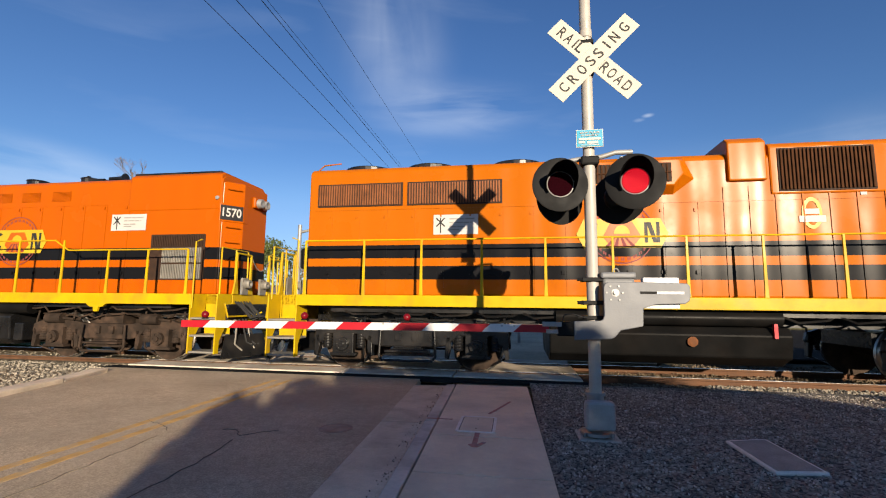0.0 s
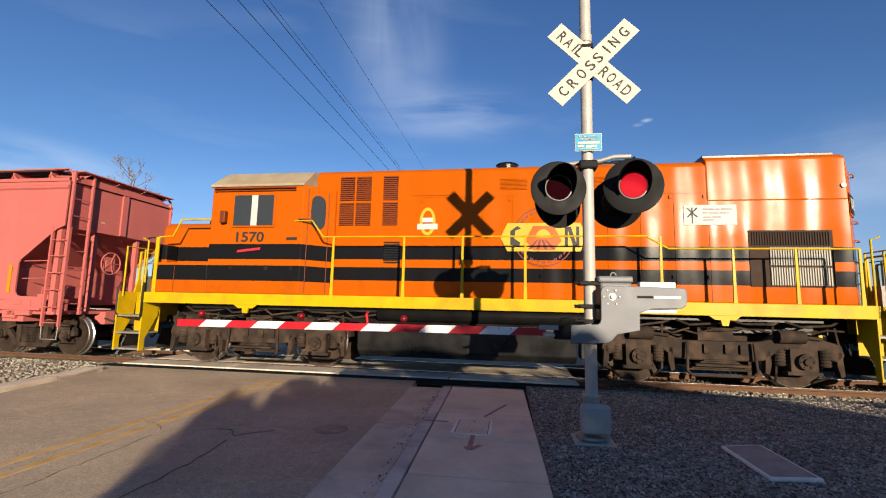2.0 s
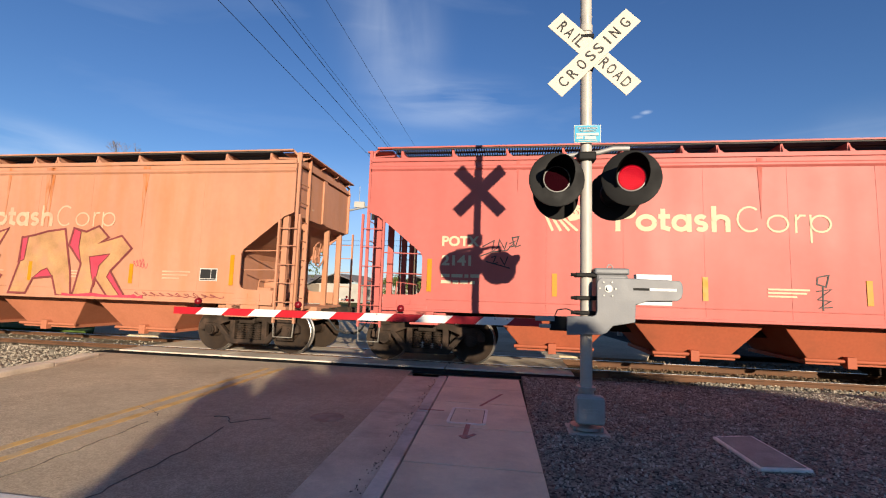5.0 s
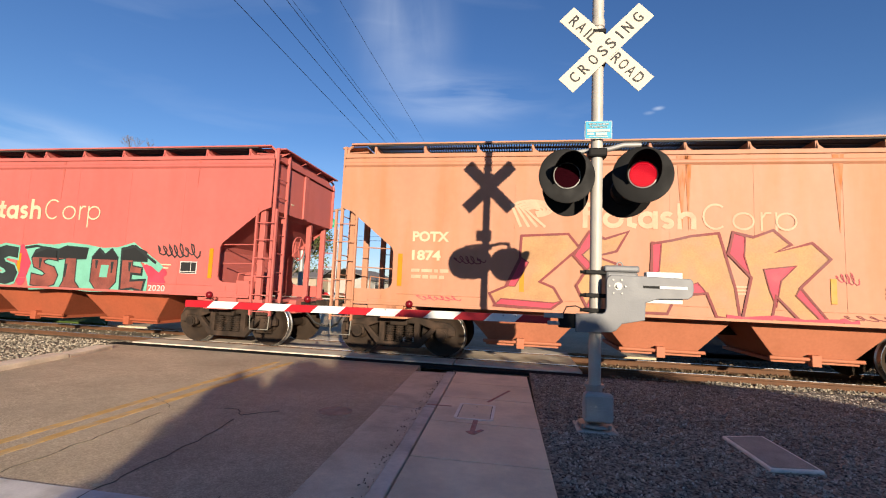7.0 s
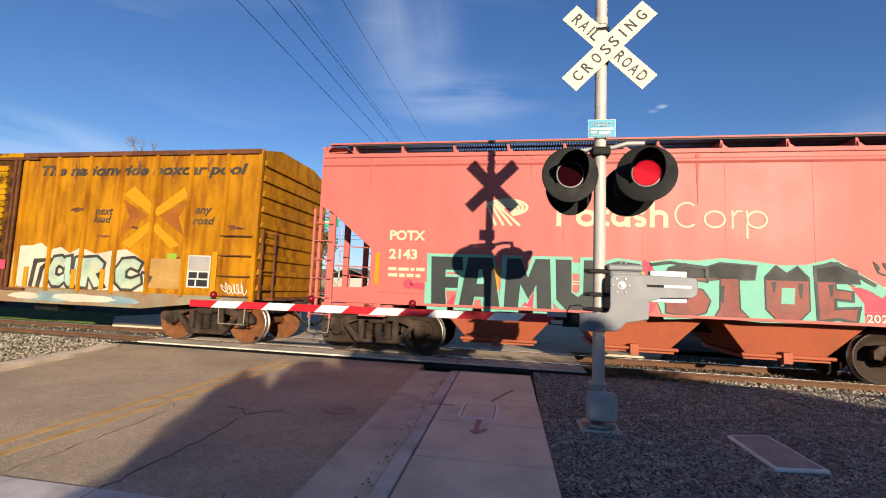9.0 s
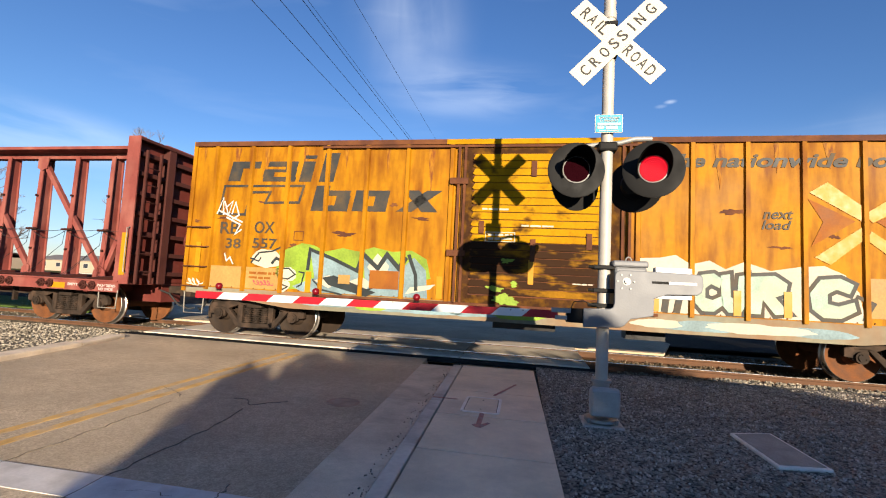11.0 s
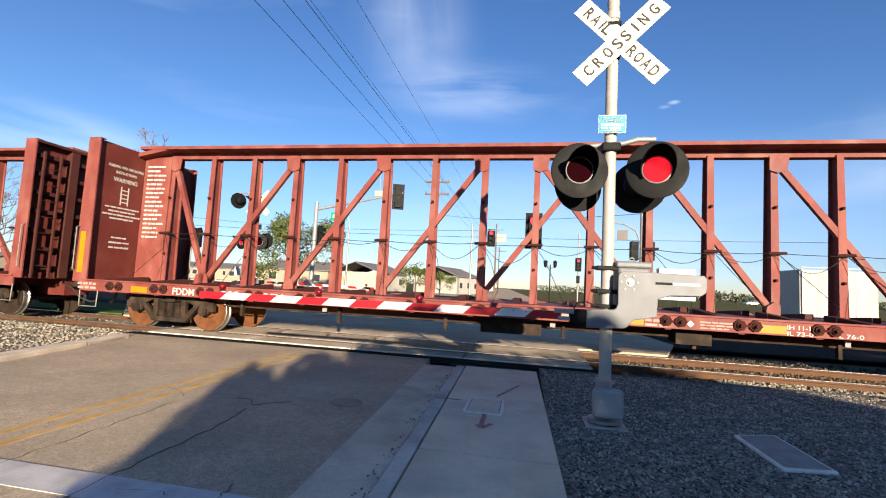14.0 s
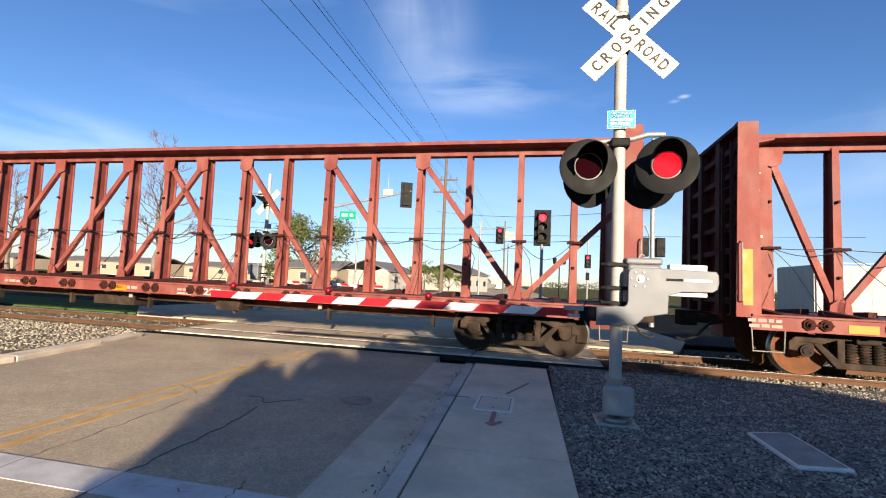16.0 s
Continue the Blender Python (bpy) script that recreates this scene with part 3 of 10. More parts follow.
def pieces(name, bm, material, parent=None, label="", bevel=0.0):
    """Every separate piece of the bmesh as an object of its own."""
    bm.verts.index_update()
    left, made = set(bm.verts), []
    while left:
        seed = min(left, key=lambda v: v.index)
        group, todo = set(), [seed]
        while todo:
            v = todo.pop()
            if v not in group:
                group.add(v)
                todo += [e.other_vert(v) for e in v.link_edges]
        left -= group
        one = bmesh.new()
        twin = {v: one.verts.new(v.co) for v in sorted(group, key=lambda v: v.index)}
        for f in {f for v in group for f in v.link_faces}:
            one.faces.new([twin[v] for v in f.verts])
        made.append(part(name, one, material, parent, label, bevel))
    bm.free()
    return made


def boxes(name, rows, material, parent=None, label="", bevel=0.0):
    bm = bmesh.new()
    for r in rows:
        box(bm, *r)
    return part(name, bm, material, parent, label, bevel)


def thing(name, x, y, z, label, category, group="", turn=0.0):
    e = new(name)
    e.matrix_basis = pose(x, y, z, 0, 0, turn)
    return tagged(e, label, category, group)


def lettering(parent, text, x0, x1, z0, z1, y, material, bold=0.0, shear=0.0, name="lettering", label=""):
    """Raised letters on a face that looks towards -y, filling the given rectangle."""
    cu = bpy.data.curves.new("lettering", "FONT")
    cu.body, cu.extrude, cu.offset, cu.shear, cu.resolution_u = text, 0.004, bold, shear, 4
    tmp = new("lettering", cu)
    me = bpy.data.meshes.new_from_object(tmp.evaluated_get(bpy.context.evaluated_depsgraph_get()))
    bpy.data.objects.remove(tmp)
    n = len(me.vertices)
    co = np.empty(n * 3)
    me.vertices.foreach_get("co", co)
    co = co.reshape(-1, 3)
    lo, hi = co.min(0), co.max(0)
    flat = np.empty_like(co)
    flat[:, 0] = x0 + (co[:, 0] - lo[0]) / (hi[0] - lo[0]) * (x1 - x0)
    flat[:, 2] = z0 + (co[:, 1] - lo[1]) / (hi[1] - lo[1]) * (z1 - z0)
    flat[:, 1] = y - 0.002 - co[:, 2] * 0.5
    me.vertices.foreach_set("co", flat.ravel())
    me.materials.clear()
    me.materials.append(M[material])
    ob = new(name, me)
    ob.parent = parent
    if label:
        ob["label"] = label
    return ob


def plates(parent, rows, y, material, name="marking", label="", thick=0.004):
    """Flat painted or bonded pieces on a face that looks towards -y: outlines in x and z."""
    made = None
    if name in ("wordmark", "emblem", "sprayed_patch", "cross_arrow", "cross_field", "sprayed_fill", "sprayed_outline", "stencil", "patch", "field", "notice", "sprayed_shade", "badge_mark", "rust_spot", "rust_run", "sprayed_letter"):
        for pts in rows:
            bm = bmesh.new()
            prism(bm, pts, y - thick, y + 0.002)
            made = part(name, bm, material, parent, label)
        return made
    bm = bmesh.new()
    for pts in rows:
        prism(bm, pts, y - thick, y + 0.002)
    return part(name, bm, material, parent, label)


def rect(x0, x1, z0, z1):
    return [(x0, z0), (x1, z0), (x1, z1), (x0, z1)]
# ---- ground, road, track ----
TRACK = 4.99           # the track's centre line; its rails run along x
GAUGE = 0.75
LINE = pose(0, TRACK, 0, 0, 0, -0.75) @ pose(0, -TRACK, 0)   # the track lies a little askew to the street


def sheet(name, pts, z, material, label, thick=0.05):
    bm = bmesh.new()
    prism(bm, pts, z - thick, z, "z")
    return tagged(part(name, bm, material), label, name.replace("_", " "), kind="structure")


def scatter(name, areas, count, size, z, material, label, seed):
    """Loose angular stones as one object: areas of (x0, x1, y0, y1, weight)."""
    rng = np.random.default_rng(seed)
    octa = np.array([(1, 0, 0), (-1, 0, 0), (0, 1, 0), (0, -1, 0), (0, 0, 1), (0, 0, -1)], float)
    tri = np.array([(0, 2, 4), (2, 1, 4), (1, 3, 4), (3, 0, 4), (2, 0, 5), (1, 2, 5), (3, 1, 5), (0, 3, 5)])
    verts, faces, k = [], [], 0
    total = sum(a[4] for a in areas)
    for x0, x1, y0, y1, w in areas:
        n = int(count * w / total)
        for _ in range(n):
            s = size * rng.uniform(0.45, 1.25)
            turn = Euler(rng.uniform(0, 6.28, 3)).to_matrix()
            shape = octa * rng.uniform(0.55, 1.0, (6, 1)) * s
            p = np.array((rng.uniform(x0, x1), rng.uniform(y0, y1), z + s * 0.25))
            verts.append(shape @ np.array(turn) + p)
            faces.append(tri + k)
            k += 6
    me = bpy.data.meshes.new(name)
    me.from_pydata(np.concatenate(verts).tolist(), [], np.concatenate(faces).tolist())
    me.materials.append(M[material])
    return tagged(new(name, me), label, "stones", kind="stuff")


def edge_at(edge, y):
    (x0, y0), (x1, y1) = edge
    return x0 + (x1 - x0) * (y - y0) / (y1 - y0)


GUTTER = ((-2.25, -2.44), (-2.50, 2.65))
CURB_ROAD = ((-1.77, -2.38), (-1.95, 2.60))
CURB_WALK = ((-1.63, -2.33), (-1.79, 2.62))
WALK_RIGHT = ((-0.50, -1.97), (-0.60, 2.70))


def ground():
    sheet("ground", [(-900, -300), (900, -300), (900, 2500), (-900, 2500)], -0.16, "earth", "flat open ground of dry earth and weeds reaching the horizon", 0.3)
    # gravel bed round the mast, asphalt street, ballast
    sheet("gravel_bed", [(-0.55, -14), (40, -14), (40, 3.2), (-0.55, 3.2)], -0.03, "gravel", "dark crushed gravel bed beside the pavement", 0.2)
    sheet("road", [(edge_at(GUTTER, -14), -14), (edge_at(GUTTER, 3.32), 3.32), (-9.3, 3.32), (-8.55, 2.7), (-7.9, -0.03), (-7.7, -4), (-7.7, -14)], -0.035, "asphalt", "worn grey asphalt street with patches and cracks", 0.2)
    # darker strip between the road and the crossing panels
    sheet("road_apron", [(-9.3, 3.30), (0.6, 3.2), (0.6, 3.49), (-9.3, 3.62)], -0.03, "asphalt_dark", "dark strip against the crossing panels")
    sheet("road_apron_far", [(-12.5, 6.45), (2.5, 6.45), (3.4, 9), (-15, 9)], -0.02, "asphalt", "grey asphalt beyond the rails")
    sheet("road_far", [(-15, 9), (3.4, 9), (2.0, 26), (-26, 700), (-44, 700), (-13, 26)], -0.025, "asphalt", "long straight asphalt road running to the horizon")
    sheet("street_cross", [(2.8, 8.4), (120, 10.0), (120, 26), (-120, 26), (-120, 13), (-13, 10.2)], -0.03, "asphalt_dark", "asphalt street along the far side of the track")
    sheet("verge_far", [(3, 26.5), (140, 26.5), (140, 140), (8, 300), (-14, 300)], -0.04, "dry_grass", "verge of dry pale grass beside the far road")
    sheet("verge_left", [(-120, 6.9), (-13.0, 6.9), (-15.5, 10.2), (-120, 13)], -0.04, "grass", "strip of green grass beyond the rails")
    sheet("lot_left", [(-120, 13), (-13.5, 26), (-40, 500), (-300, 500), (-300, 13)], -0.05, "dry_grass", "open lot of dry pale grass")
    # track bed
    sheet("ballast_right", [(1.0, 2.9), (60, 2.9), (60, 8.1), (1.0, 8.1)], -0.17, "ballast_brown", "crushed stone ballast under the rails", 0.1)
    sheet("ballast_left", [(-60, -4), (-8.15, -4), (-8.3, 0.0), (-9.2, 3.1), (-9.6, 6.9), (-60, 6.9)], -0.10, "ballast", "pale crushed stone ballast beside the street", 0.1)
    scatter("loose_gravel", [(-0.5, 3.2, -4.6, 1.2, 3.2), (-0.5, 5.5, 1.2, 3.0, 1.4), (3.2, 8, -2.0, 1.4, 0.8)], 21000, 0.017, -0.03, "stone", "loose dark grey gravel", 3)
    scatter("ballast_stones", [(-16, -9.2, 0.2, 4.1, 3.4), (-20, -9.7, 4.4, 6.8, 0.6), (2.6, 12, 2.3, 4.05, 3.2)], 15000, 0.034, -0.11, "ballast_stone", "angular pale ballast stones", 4)
    scatter("dirty_ballast", [(1.0, 14, 4.3, 5.7, 1.2), (1.0, 3.4, 2.6, 4.1, 0.9), (1.0, 16, 5.9, 7.9, 1.6)], 6000, 0.034, -0.14, "ballast_brown", "dirty brown ballast stones", 6)
    scatter("pale_gravel", [(-0.45, 6.0, -3.6, 2.6, 1.0)], 1500, 0.011, -0.012, "pale_stone", "scattered pale pebbles", 7)
    scatter("gutter_dirt", [(edge_at(CURB_ROAD, y) - 0.11, edge_at(CURB_ROAD, y) + 0.004, y, y + 0.16, w) for y, w in [(-2.6 + 0.16 * k, 0.3 + (k * 7 % 5) ** 2 / 6) for k in range(32)]], 190, 0.009, -0.028, "dirt_clod", "dark grit lying in the gutter", 8)


def strip(left, right, y0, y1, z0, z1, bm, gap=0.006):
    pts = [(edge_at(left, y0) + gap, y0 + gap), (edge_at(right, y0) - gap, y0 + gap), (edge_at(right, y1) - gap, y1 - gap), (edge_at(left, y1) + gap, y1 - gap)]
    prism(bm, pts, z0, z1, "z")


def pavement():
    bm = bmesh.new()
    strip(GUTTER, WALK_RIGHT, -14, 2.7, -0.15, -0.05, bm)
    base = tagged(part("pavement", bm, "crack"), "concrete pavement with curb and gutter leading to the track", "pavement", kind="structure")
    joints = [-14, -11, -8, -5.5, -3.6, -2.45, -1.38, -0.31, 0.80, 1.75, 2.66]
    for a, b in zip(joints, joints[1:]):
        bm = bmesh.new()
        strip(CURB_WALK, WALK_RIGHT, a, b, -0.06, 0.0, bm, 0.009)
        part("paving_slab", bm, "concrete", base, bevel=0.008)
    for a, b in zip([-14, -9, -5, -2.6, 0.2, 2.62], [-9, -5, -2.6, 0.2, 2.62]):
        bm = bmesh.new()
        strip(CURB_ROAD, CURB_WALK, a, b, -0.06, 0.002, bm, 0.008)
        part("curb_stone", bm, "curb", base, bevel=0.015)
        bm = bmesh.new()
        strip(GUTTER, CURB_ROAD, a, b, -0.06, -0.028, bm, 0.004)
        part("gutter_slab", bm, "gutter", base, bevel=0.006)
    # utility cover let into the slabs
    cover = thing("utility_cover", -1.24, 0.15, 0.0, "rectangular concrete utility cover let into the pavement", "utility cover")
    frame_bm = bmesh.new()
    def corner_round(w, d, r):
        return [(sx * (w - r) + r * math.cos(radians(a0 + 30 * k)), sy * (d - r) + r * math.sin(radians(a0 + 30 * k))) for sx, sy, a0 in ((1, 1, 0), (-1, 1, 90), (-1, -1, 180), (1, -1, 270)) for k in range(4)]
    outer, inner = corner_round(0.213, 0.335, 0.05), corner_round(0.180, 0.305, 0.025)
    ring = [[frame_bm.verts.new((x, y, z)) for x, y in pts] for pts, z in ((outer, -0.01), (outer, 0.009), (inner, 0.009), (inner, -0.01))]
    for a, b in zip(ring, ring[1:]):
        for i in range(16):
            frame_bm.faces.new((a[i], a[(i + 1) % 16], b[(i + 1) % 16], b[i]))
    part("frame", frame_bm, "pale_rim", cover, "pale worn rim")
    bm = bmesh.new()
    prism(bm, corner_round(0.179, 0.304, 0.025), -0.01, 0.003, "z")
    part("seat", bm, "crack", cover)
    bm = bmesh.new()
    prism(bm, corner_round(0.172, 0.297, 0.02), 0.003, 0.007, "z")
    part("lid", bm, "concrete", cover)
    bm = bmesh.new()
    cyl(bm, (0.0, -0.2, 0.004), (0, -0.2, 0.008), 0.012)
    part("lift_hole", bm, "crack", cover)
    bm = bmesh.new()
    cyl(bm, (0.0, 0.2, 0.004), (0, 0.2, 0.008), 0.012)
    part("lift_hole", bm, "crack", cover)
    # survey marks sprayed on the slabs
    marks = thing("spray_mark", -1.2, -0.35, 0.003, "faded red sprayed survey marks on the pavement", "paint mark")
    boxes("stroke", [(-0.035, 0.015, -0.33, 0.15, 0, 0.003)], "red_mark", marks)
    bm = bmesh.new()
    prism(bm, [(-0.07, -0.27), (-0.02, -0.34), (0.02, -0.34), (0.10, -0.18), (0.07, -0.16), (0.0, -0.27), (-0.05, -0.24)], 0, 0.0035, "z")
    part("stroke", bm, "red_mark", marks)
    boxes("stroke", [(-0.64, -0.34, 0.64, 0.668, 0, 0.003)], "red_mark", marks)
    bm = bmesh.new()
    prism(bm, [(0.05, 1.0), (0.08, 0.98), (0.34, 1.75), (0.31, 1.77)], 0, 0.003, "z")
    part("stroke", bm, "red_mark", marks)
    # cover slab in the gravel
    slab = thing("cover_slab", 1.53, -0.41, -0.03, "skewed grey concrete cover slab lying in the gravel", "cover slab")
    bm = bmesh.new()
    prism(bm, [(-0.242, 0.43), (0.20, 0.57), (0.20, -0.40), (-0.24, -0.46)], 0.0, 0.03, "z")
    part("rim", bm, "pale_rim", slab, "pale worn rim", bevel=0.01)
    bm = bmesh.new()
    prism(bm, [(-0.212, 0.395), (0.168, 0.525), (0.168, -0.365), (-0.21, -0.42)], 0.03, 0.034, "z")
    part("lid", bm, "lid_grey", slab)


def street_marks():
    bm = bmesh.new()
    prism(bm, [(-7.6, -2.46), (-2.28, -2.46), (-2.28, -2.755), (-7.6, -2.755)], -0.034, -0.030, "z")
    tagged(part("stop_line", bm, "white_line"), "worn white stop line painted across the lane", "road marking")
    for dx in (0.0, 0.26):
        bm = bmesh.new()
        prism(bm, [(-4.93 + dx, -14), (-4.83 + dx, -14), (-4.97 + dx, 2.6), (-5.07 + dx, 2.6)], -0.034, -0.031, "z")
        tagged(part("centre_line", bm, "yellow_line"), "faded yellow centre line on the asphalt", "road marking", "double centre line")
    rng = random.Random(5)
    for pts in (((-4.30, -3.6), (-4.34, -2.46), (-4.36, -1.94), (-4.40, -1.42), (-4.46, -0.68)), ((-5.06, -0.27), (-4.74, -0.41), (-4.46, -0.62)),
                ((-3.46, -3.6), (-3.50, -2.48), (-3.52, -2.20), (-3.53, -1.47), (-3.64, -0.64)), ((-3.98, -0.45), (-3.80, -0.45), (-3.64, -0.64), (-3.47, -0.46), (-3.34, -0.35)),
                ((-2.64, -3.4), (-2.66, -2.55), (-2.67, -2.30)), ((-3.3, -2.62), (-3.05, -2.55), (-2.9, -2.60))):
        bm = bmesh.new()
        path = []
        for a, b in zip(pts, pts[1:]):
            for k in range(6):
                path.append((a[0] + (b[0] - a[0]) * k / 6 + rng.uniform(-0.02, 0.02), a[1] + (b[1] - a[1]) * k / 6 + rng.uniform(-0.02, 0.02)))
        for a, b in zip(path, path[1:]):
            w = rng.uniform(0.0015, 0.0055)
            prism(bm, [(a[0] - w, a[1]), (b[0] - w, b[1]), (b[0] + w, b[1]), (a[0] + w, a[1])], -0.036, -0.0293, "z")
        tagged(part("road_crack", bm, "road_crack"), "dark irregular crack in the asphalt", "crack", kind="structure")
    bm = bmesh.new()
    lathe(bm, (-2.78, -0.18, -0.034), (0, 0, 1), [(0, 0.185), (0.004, 0.185), (0.004, 0.16), (0.001, 0.16), (0.001, 0.15), (0.004, 0.15), (0.004, 0.0)], 28)
    tagged(part("manhole_cover", bm, "manhole_iron"), "round iron manhole cover in the asphalt", "manhole cover")


def left_curb():
    pts = [(-7.70, -14), (-7.72, -6), (-7.78, -2.0), (-7.94, 0.0), (-8.28, 1.6), (-8.68, 2.85)]
    base = tagged(new("curb_left"), "pale concrete curb between the street and the ballast", "curb", kind="structure")
    for a, b in zip(pts, pts[1:]):
        n = max(1, round((Vector(b) - Vector(a)).length / 1.7))
        for k in range(n):
            p = Vector(a).lerp(Vector(b), k / n)
            q = Vector(a).lerp(Vector(b), (k + 1) / n)
            side = Vector((-(q - p).y, (q - p).x)).normalized()
            g = (q - p).normalized() * 0.006
            p2, q2 = p + g, q - g
            bm = bmesh.new()
            prism(bm, [tuple(p2), tuple(q2), tuple(q2 + side * 0.30), tuple(p2 + side * 0.30)], -0.15, 0.04 if b[1] < 2.5 else 0.02, "z")
            # left stones take the lighter copy, painted as if in sun
            part("curb_stone", bm, "curb_sunlit", base, bevel=0.02)


def track():
    for k, side in enumerate((-1, 1)):
        y = TRACK + side * GAUGE
        bm = bmesh.new()
        prism(bm, [(y - 0.075, -0.172), (y + 0.075, -0.172), (y + 0.075, -0.155), (y + 0.012, -0.135), (y + 0.012, -0.05), (y + 0.034, -0.04), (y + 0.034, -0.004),
                   (y - 0.034, -0.004), (y - 0.034, -0.04), (y - 0.012, -0.05), (y - 0.012, -0.135), (y - 0.075, -0.155)], -200, 200, "x")
        rail = tagged(part("rail", bm, "rail"), "rusty brown steel rail with a shiny worn head", "rail", "pair of rails", "structure")
        rail.matrix_basis = LINE
        bm = bmesh.new()
        box(bm, -200, 200, y - 0.026, y + 0.026, -0.004, 0.0)
        part("rail_head", bm, "rail_head", rail, "shiny worn running surface")
        if side < 0:
            # joint bar and bolts on the field side
            for x in (1.62, 13.5):
                boxes("joint_bar", [(x - 0.45, x + 0.45, y - 0.05, y - 0.012, -0.135, -0.05)], "rail", rail, bevel=0.008)
                for i in range(6):
                    bm = bmesh.new()
                    cyl(bm, (x - 0.38 + i * 0.152, y - 0.05, -0.09), (x - 0.38 + i * 0.152, y - 0.075, -0.09), 0.017, n=6)
                    part("bolt", bm, "rail", rail)
    tie0 = None
    for x in np.arange(1.4, 30, 0.52).tolist() + np.arange(-30, -9.9, 0.52).tolist():
        m = LINE @ pose(x, TRACK, -0.17)
        if tie0 is None:
            bm = bmesh.new()
            box(bm, -0.115, 0.115, -1.3, 1.3, -0.16, 0.0)
            for s in (-1, 1):
                box(bm, -0.09, 0.09, s * GAUGE - 0.17, s * GAUGE + 0.17, 0.0, 0.014)
                for dx in (-0.06, 0.06):
                    for dy in (-0.11, 0.11):
                        box(bm, dx - 0.013, dx + 0.013, s * GAUGE + dy - 0.016, s * GAUGE + dy + 0.016, 0.014, 0.045)
            tie0 = tagged(part("railway_tie", bm, "tie"), "weathered creosoted wooden tie with spiked tie plates", "railway tie", "ties under the rails")
            tie0.matrix_basis = m
        else:
            copy_thing(tie0, m)
    # concrete crossing panels, with rubber flangeways
    cross = tagged(new("crossing_surface"), "pale concrete crossing panels set between and beside the rails", "level crossing", kind="structure")
    cross.matrix_basis = LINE
    xs = [-9.0, -6.6, -4.2, -1.95, 0.44]
    for y0, y1 in ((3.52, 4.13), (4.36, 5.62), (5.85, 6.45)):
        for a, b in zip(xs, xs[1:]):
            boxes("crossing_panel", [(a + 0.012, b - 0.012, y0, y1, -0.16, -0.006)], "panel_concrete", cross, bevel=0.012)
    for y0, y1 in ((4.13, 4.2), (4.29, 4.36), (5.62, 5.69), (5.78, 5.85)):
        boxes("rubber_strip", [(-9.0, 0.44, y0, y1, -0.16, -0.03)], "rubber", cross)


ground()
pavement()
street_marks()
left_curb()
track()
# ---- crossing signal mast with gate ----
def flasher(parent, x, y, z, turn, glow):
    """One flashing light: background disc, visor hood, lens, housing, seen from its front (towards -y, turned by turn degrees)."""
    m = pose(x, y, z, 0, 0, turn)

    def put(ob):
        ob.matrix_basis = m
        return ob
    bm = bmesh.new()
    lathe(bm, (0, 0, 0), (0, -1, 0), [(0.0, 0.0), (0.0, 0.305), (0.012, 0.305), (0.016, 0.29), (0.016, 0.135), (0.010, 0.0)], 40)
    disc = put(part("background_disc", bm, "signal_black", parent, "round matt black background disc", smooth=True))
    bm = bmesh.new()
    n, r = 26, 0.166
    for i in range(n):
        a0, a1 = [radians(-35 + 250 * (i + k) / n) for k in (0, 1)]
        def pt(a, d, rr):
            return bm.verts.new((rr * math.cos(a), -d, rr * math.sin(a)))
        def depth(a):
            return 0.06 + 0.32 * max(0.0, math.sin(a) * 0.75 + 0.25)
        q = [pt(a0, 0.014, r), pt(a1, 0.014, r), pt(a1, depth(a1), r * 1.02), pt(a0, depth(a0), r * 1.02)]
        w = [pt(a0, 0.014, r - 0.006), pt(a1, 0.014, r - 0.006), pt(a1, depth(a1), r * 1.02 - 0.006), pt(a0, depth(a0), r * 1.02 - 0.006)]
        bm.faces.new(q)
        bm.faces.new(w[::-1])
        bm.faces.new((q[3], q[2], w[2], w[3]))
    bmesh.ops.remove_doubles(bm, verts=bm.verts, dist=0.0005)
    hood = part("visor", bm, "visor_black", disc, "black hood over the lens")
    bm = bmesh.new()
    lathe(bm, (0, 0, 0), (0, -1, 0), [(0.016, 0.150), (0.024, 0.148), (0.027, 0.139), (0.022, 0.137)], 32)
    part("lens_ring", bm, "galv", disc, smooth=True)
    bm = bmesh.new()
    lathe(bm, (0, 0, 0), (0, -1, 0), [(0.017, 0.140), (0.024, 0.133), (0.030, 0.07), (0.031, 0.0)], 32)
    part("lens", bm, glow, disc, "red signal lens of many small lights", smooth=True)
    bm = bmesh.new()
    rng = random.Random(2)
    for ring in range(1, 7):
        for i in range(ring * 6):
            a = 2 * math.pi * i / (ring * 6)
            rr = ring * 0.0198
            c = (rr * math.cos(a), -0.0305 + 0.0065 * (ring / 6) ** 3, rr * math.sin(a))
            cyl(bm, c, (c[0], c[1] - 0.004, c[2]), 0.0056, 0.0035, 5)
    part("lens_dots", bm, "signal_glow" if glow == "lamp_red" else "unlit_lens", disc)
    bm = bmesh.new()
    lathe(bm, (0, 0, 0), (0, 1, 0), [(0.0, 0.15), (0.10, 0.15), (0.16, 0.12), (0.18, 0.05), (0.18, 0.0)], 24)
    part("housing", bm, "signal_black", disc, smooth=True)
    return disc


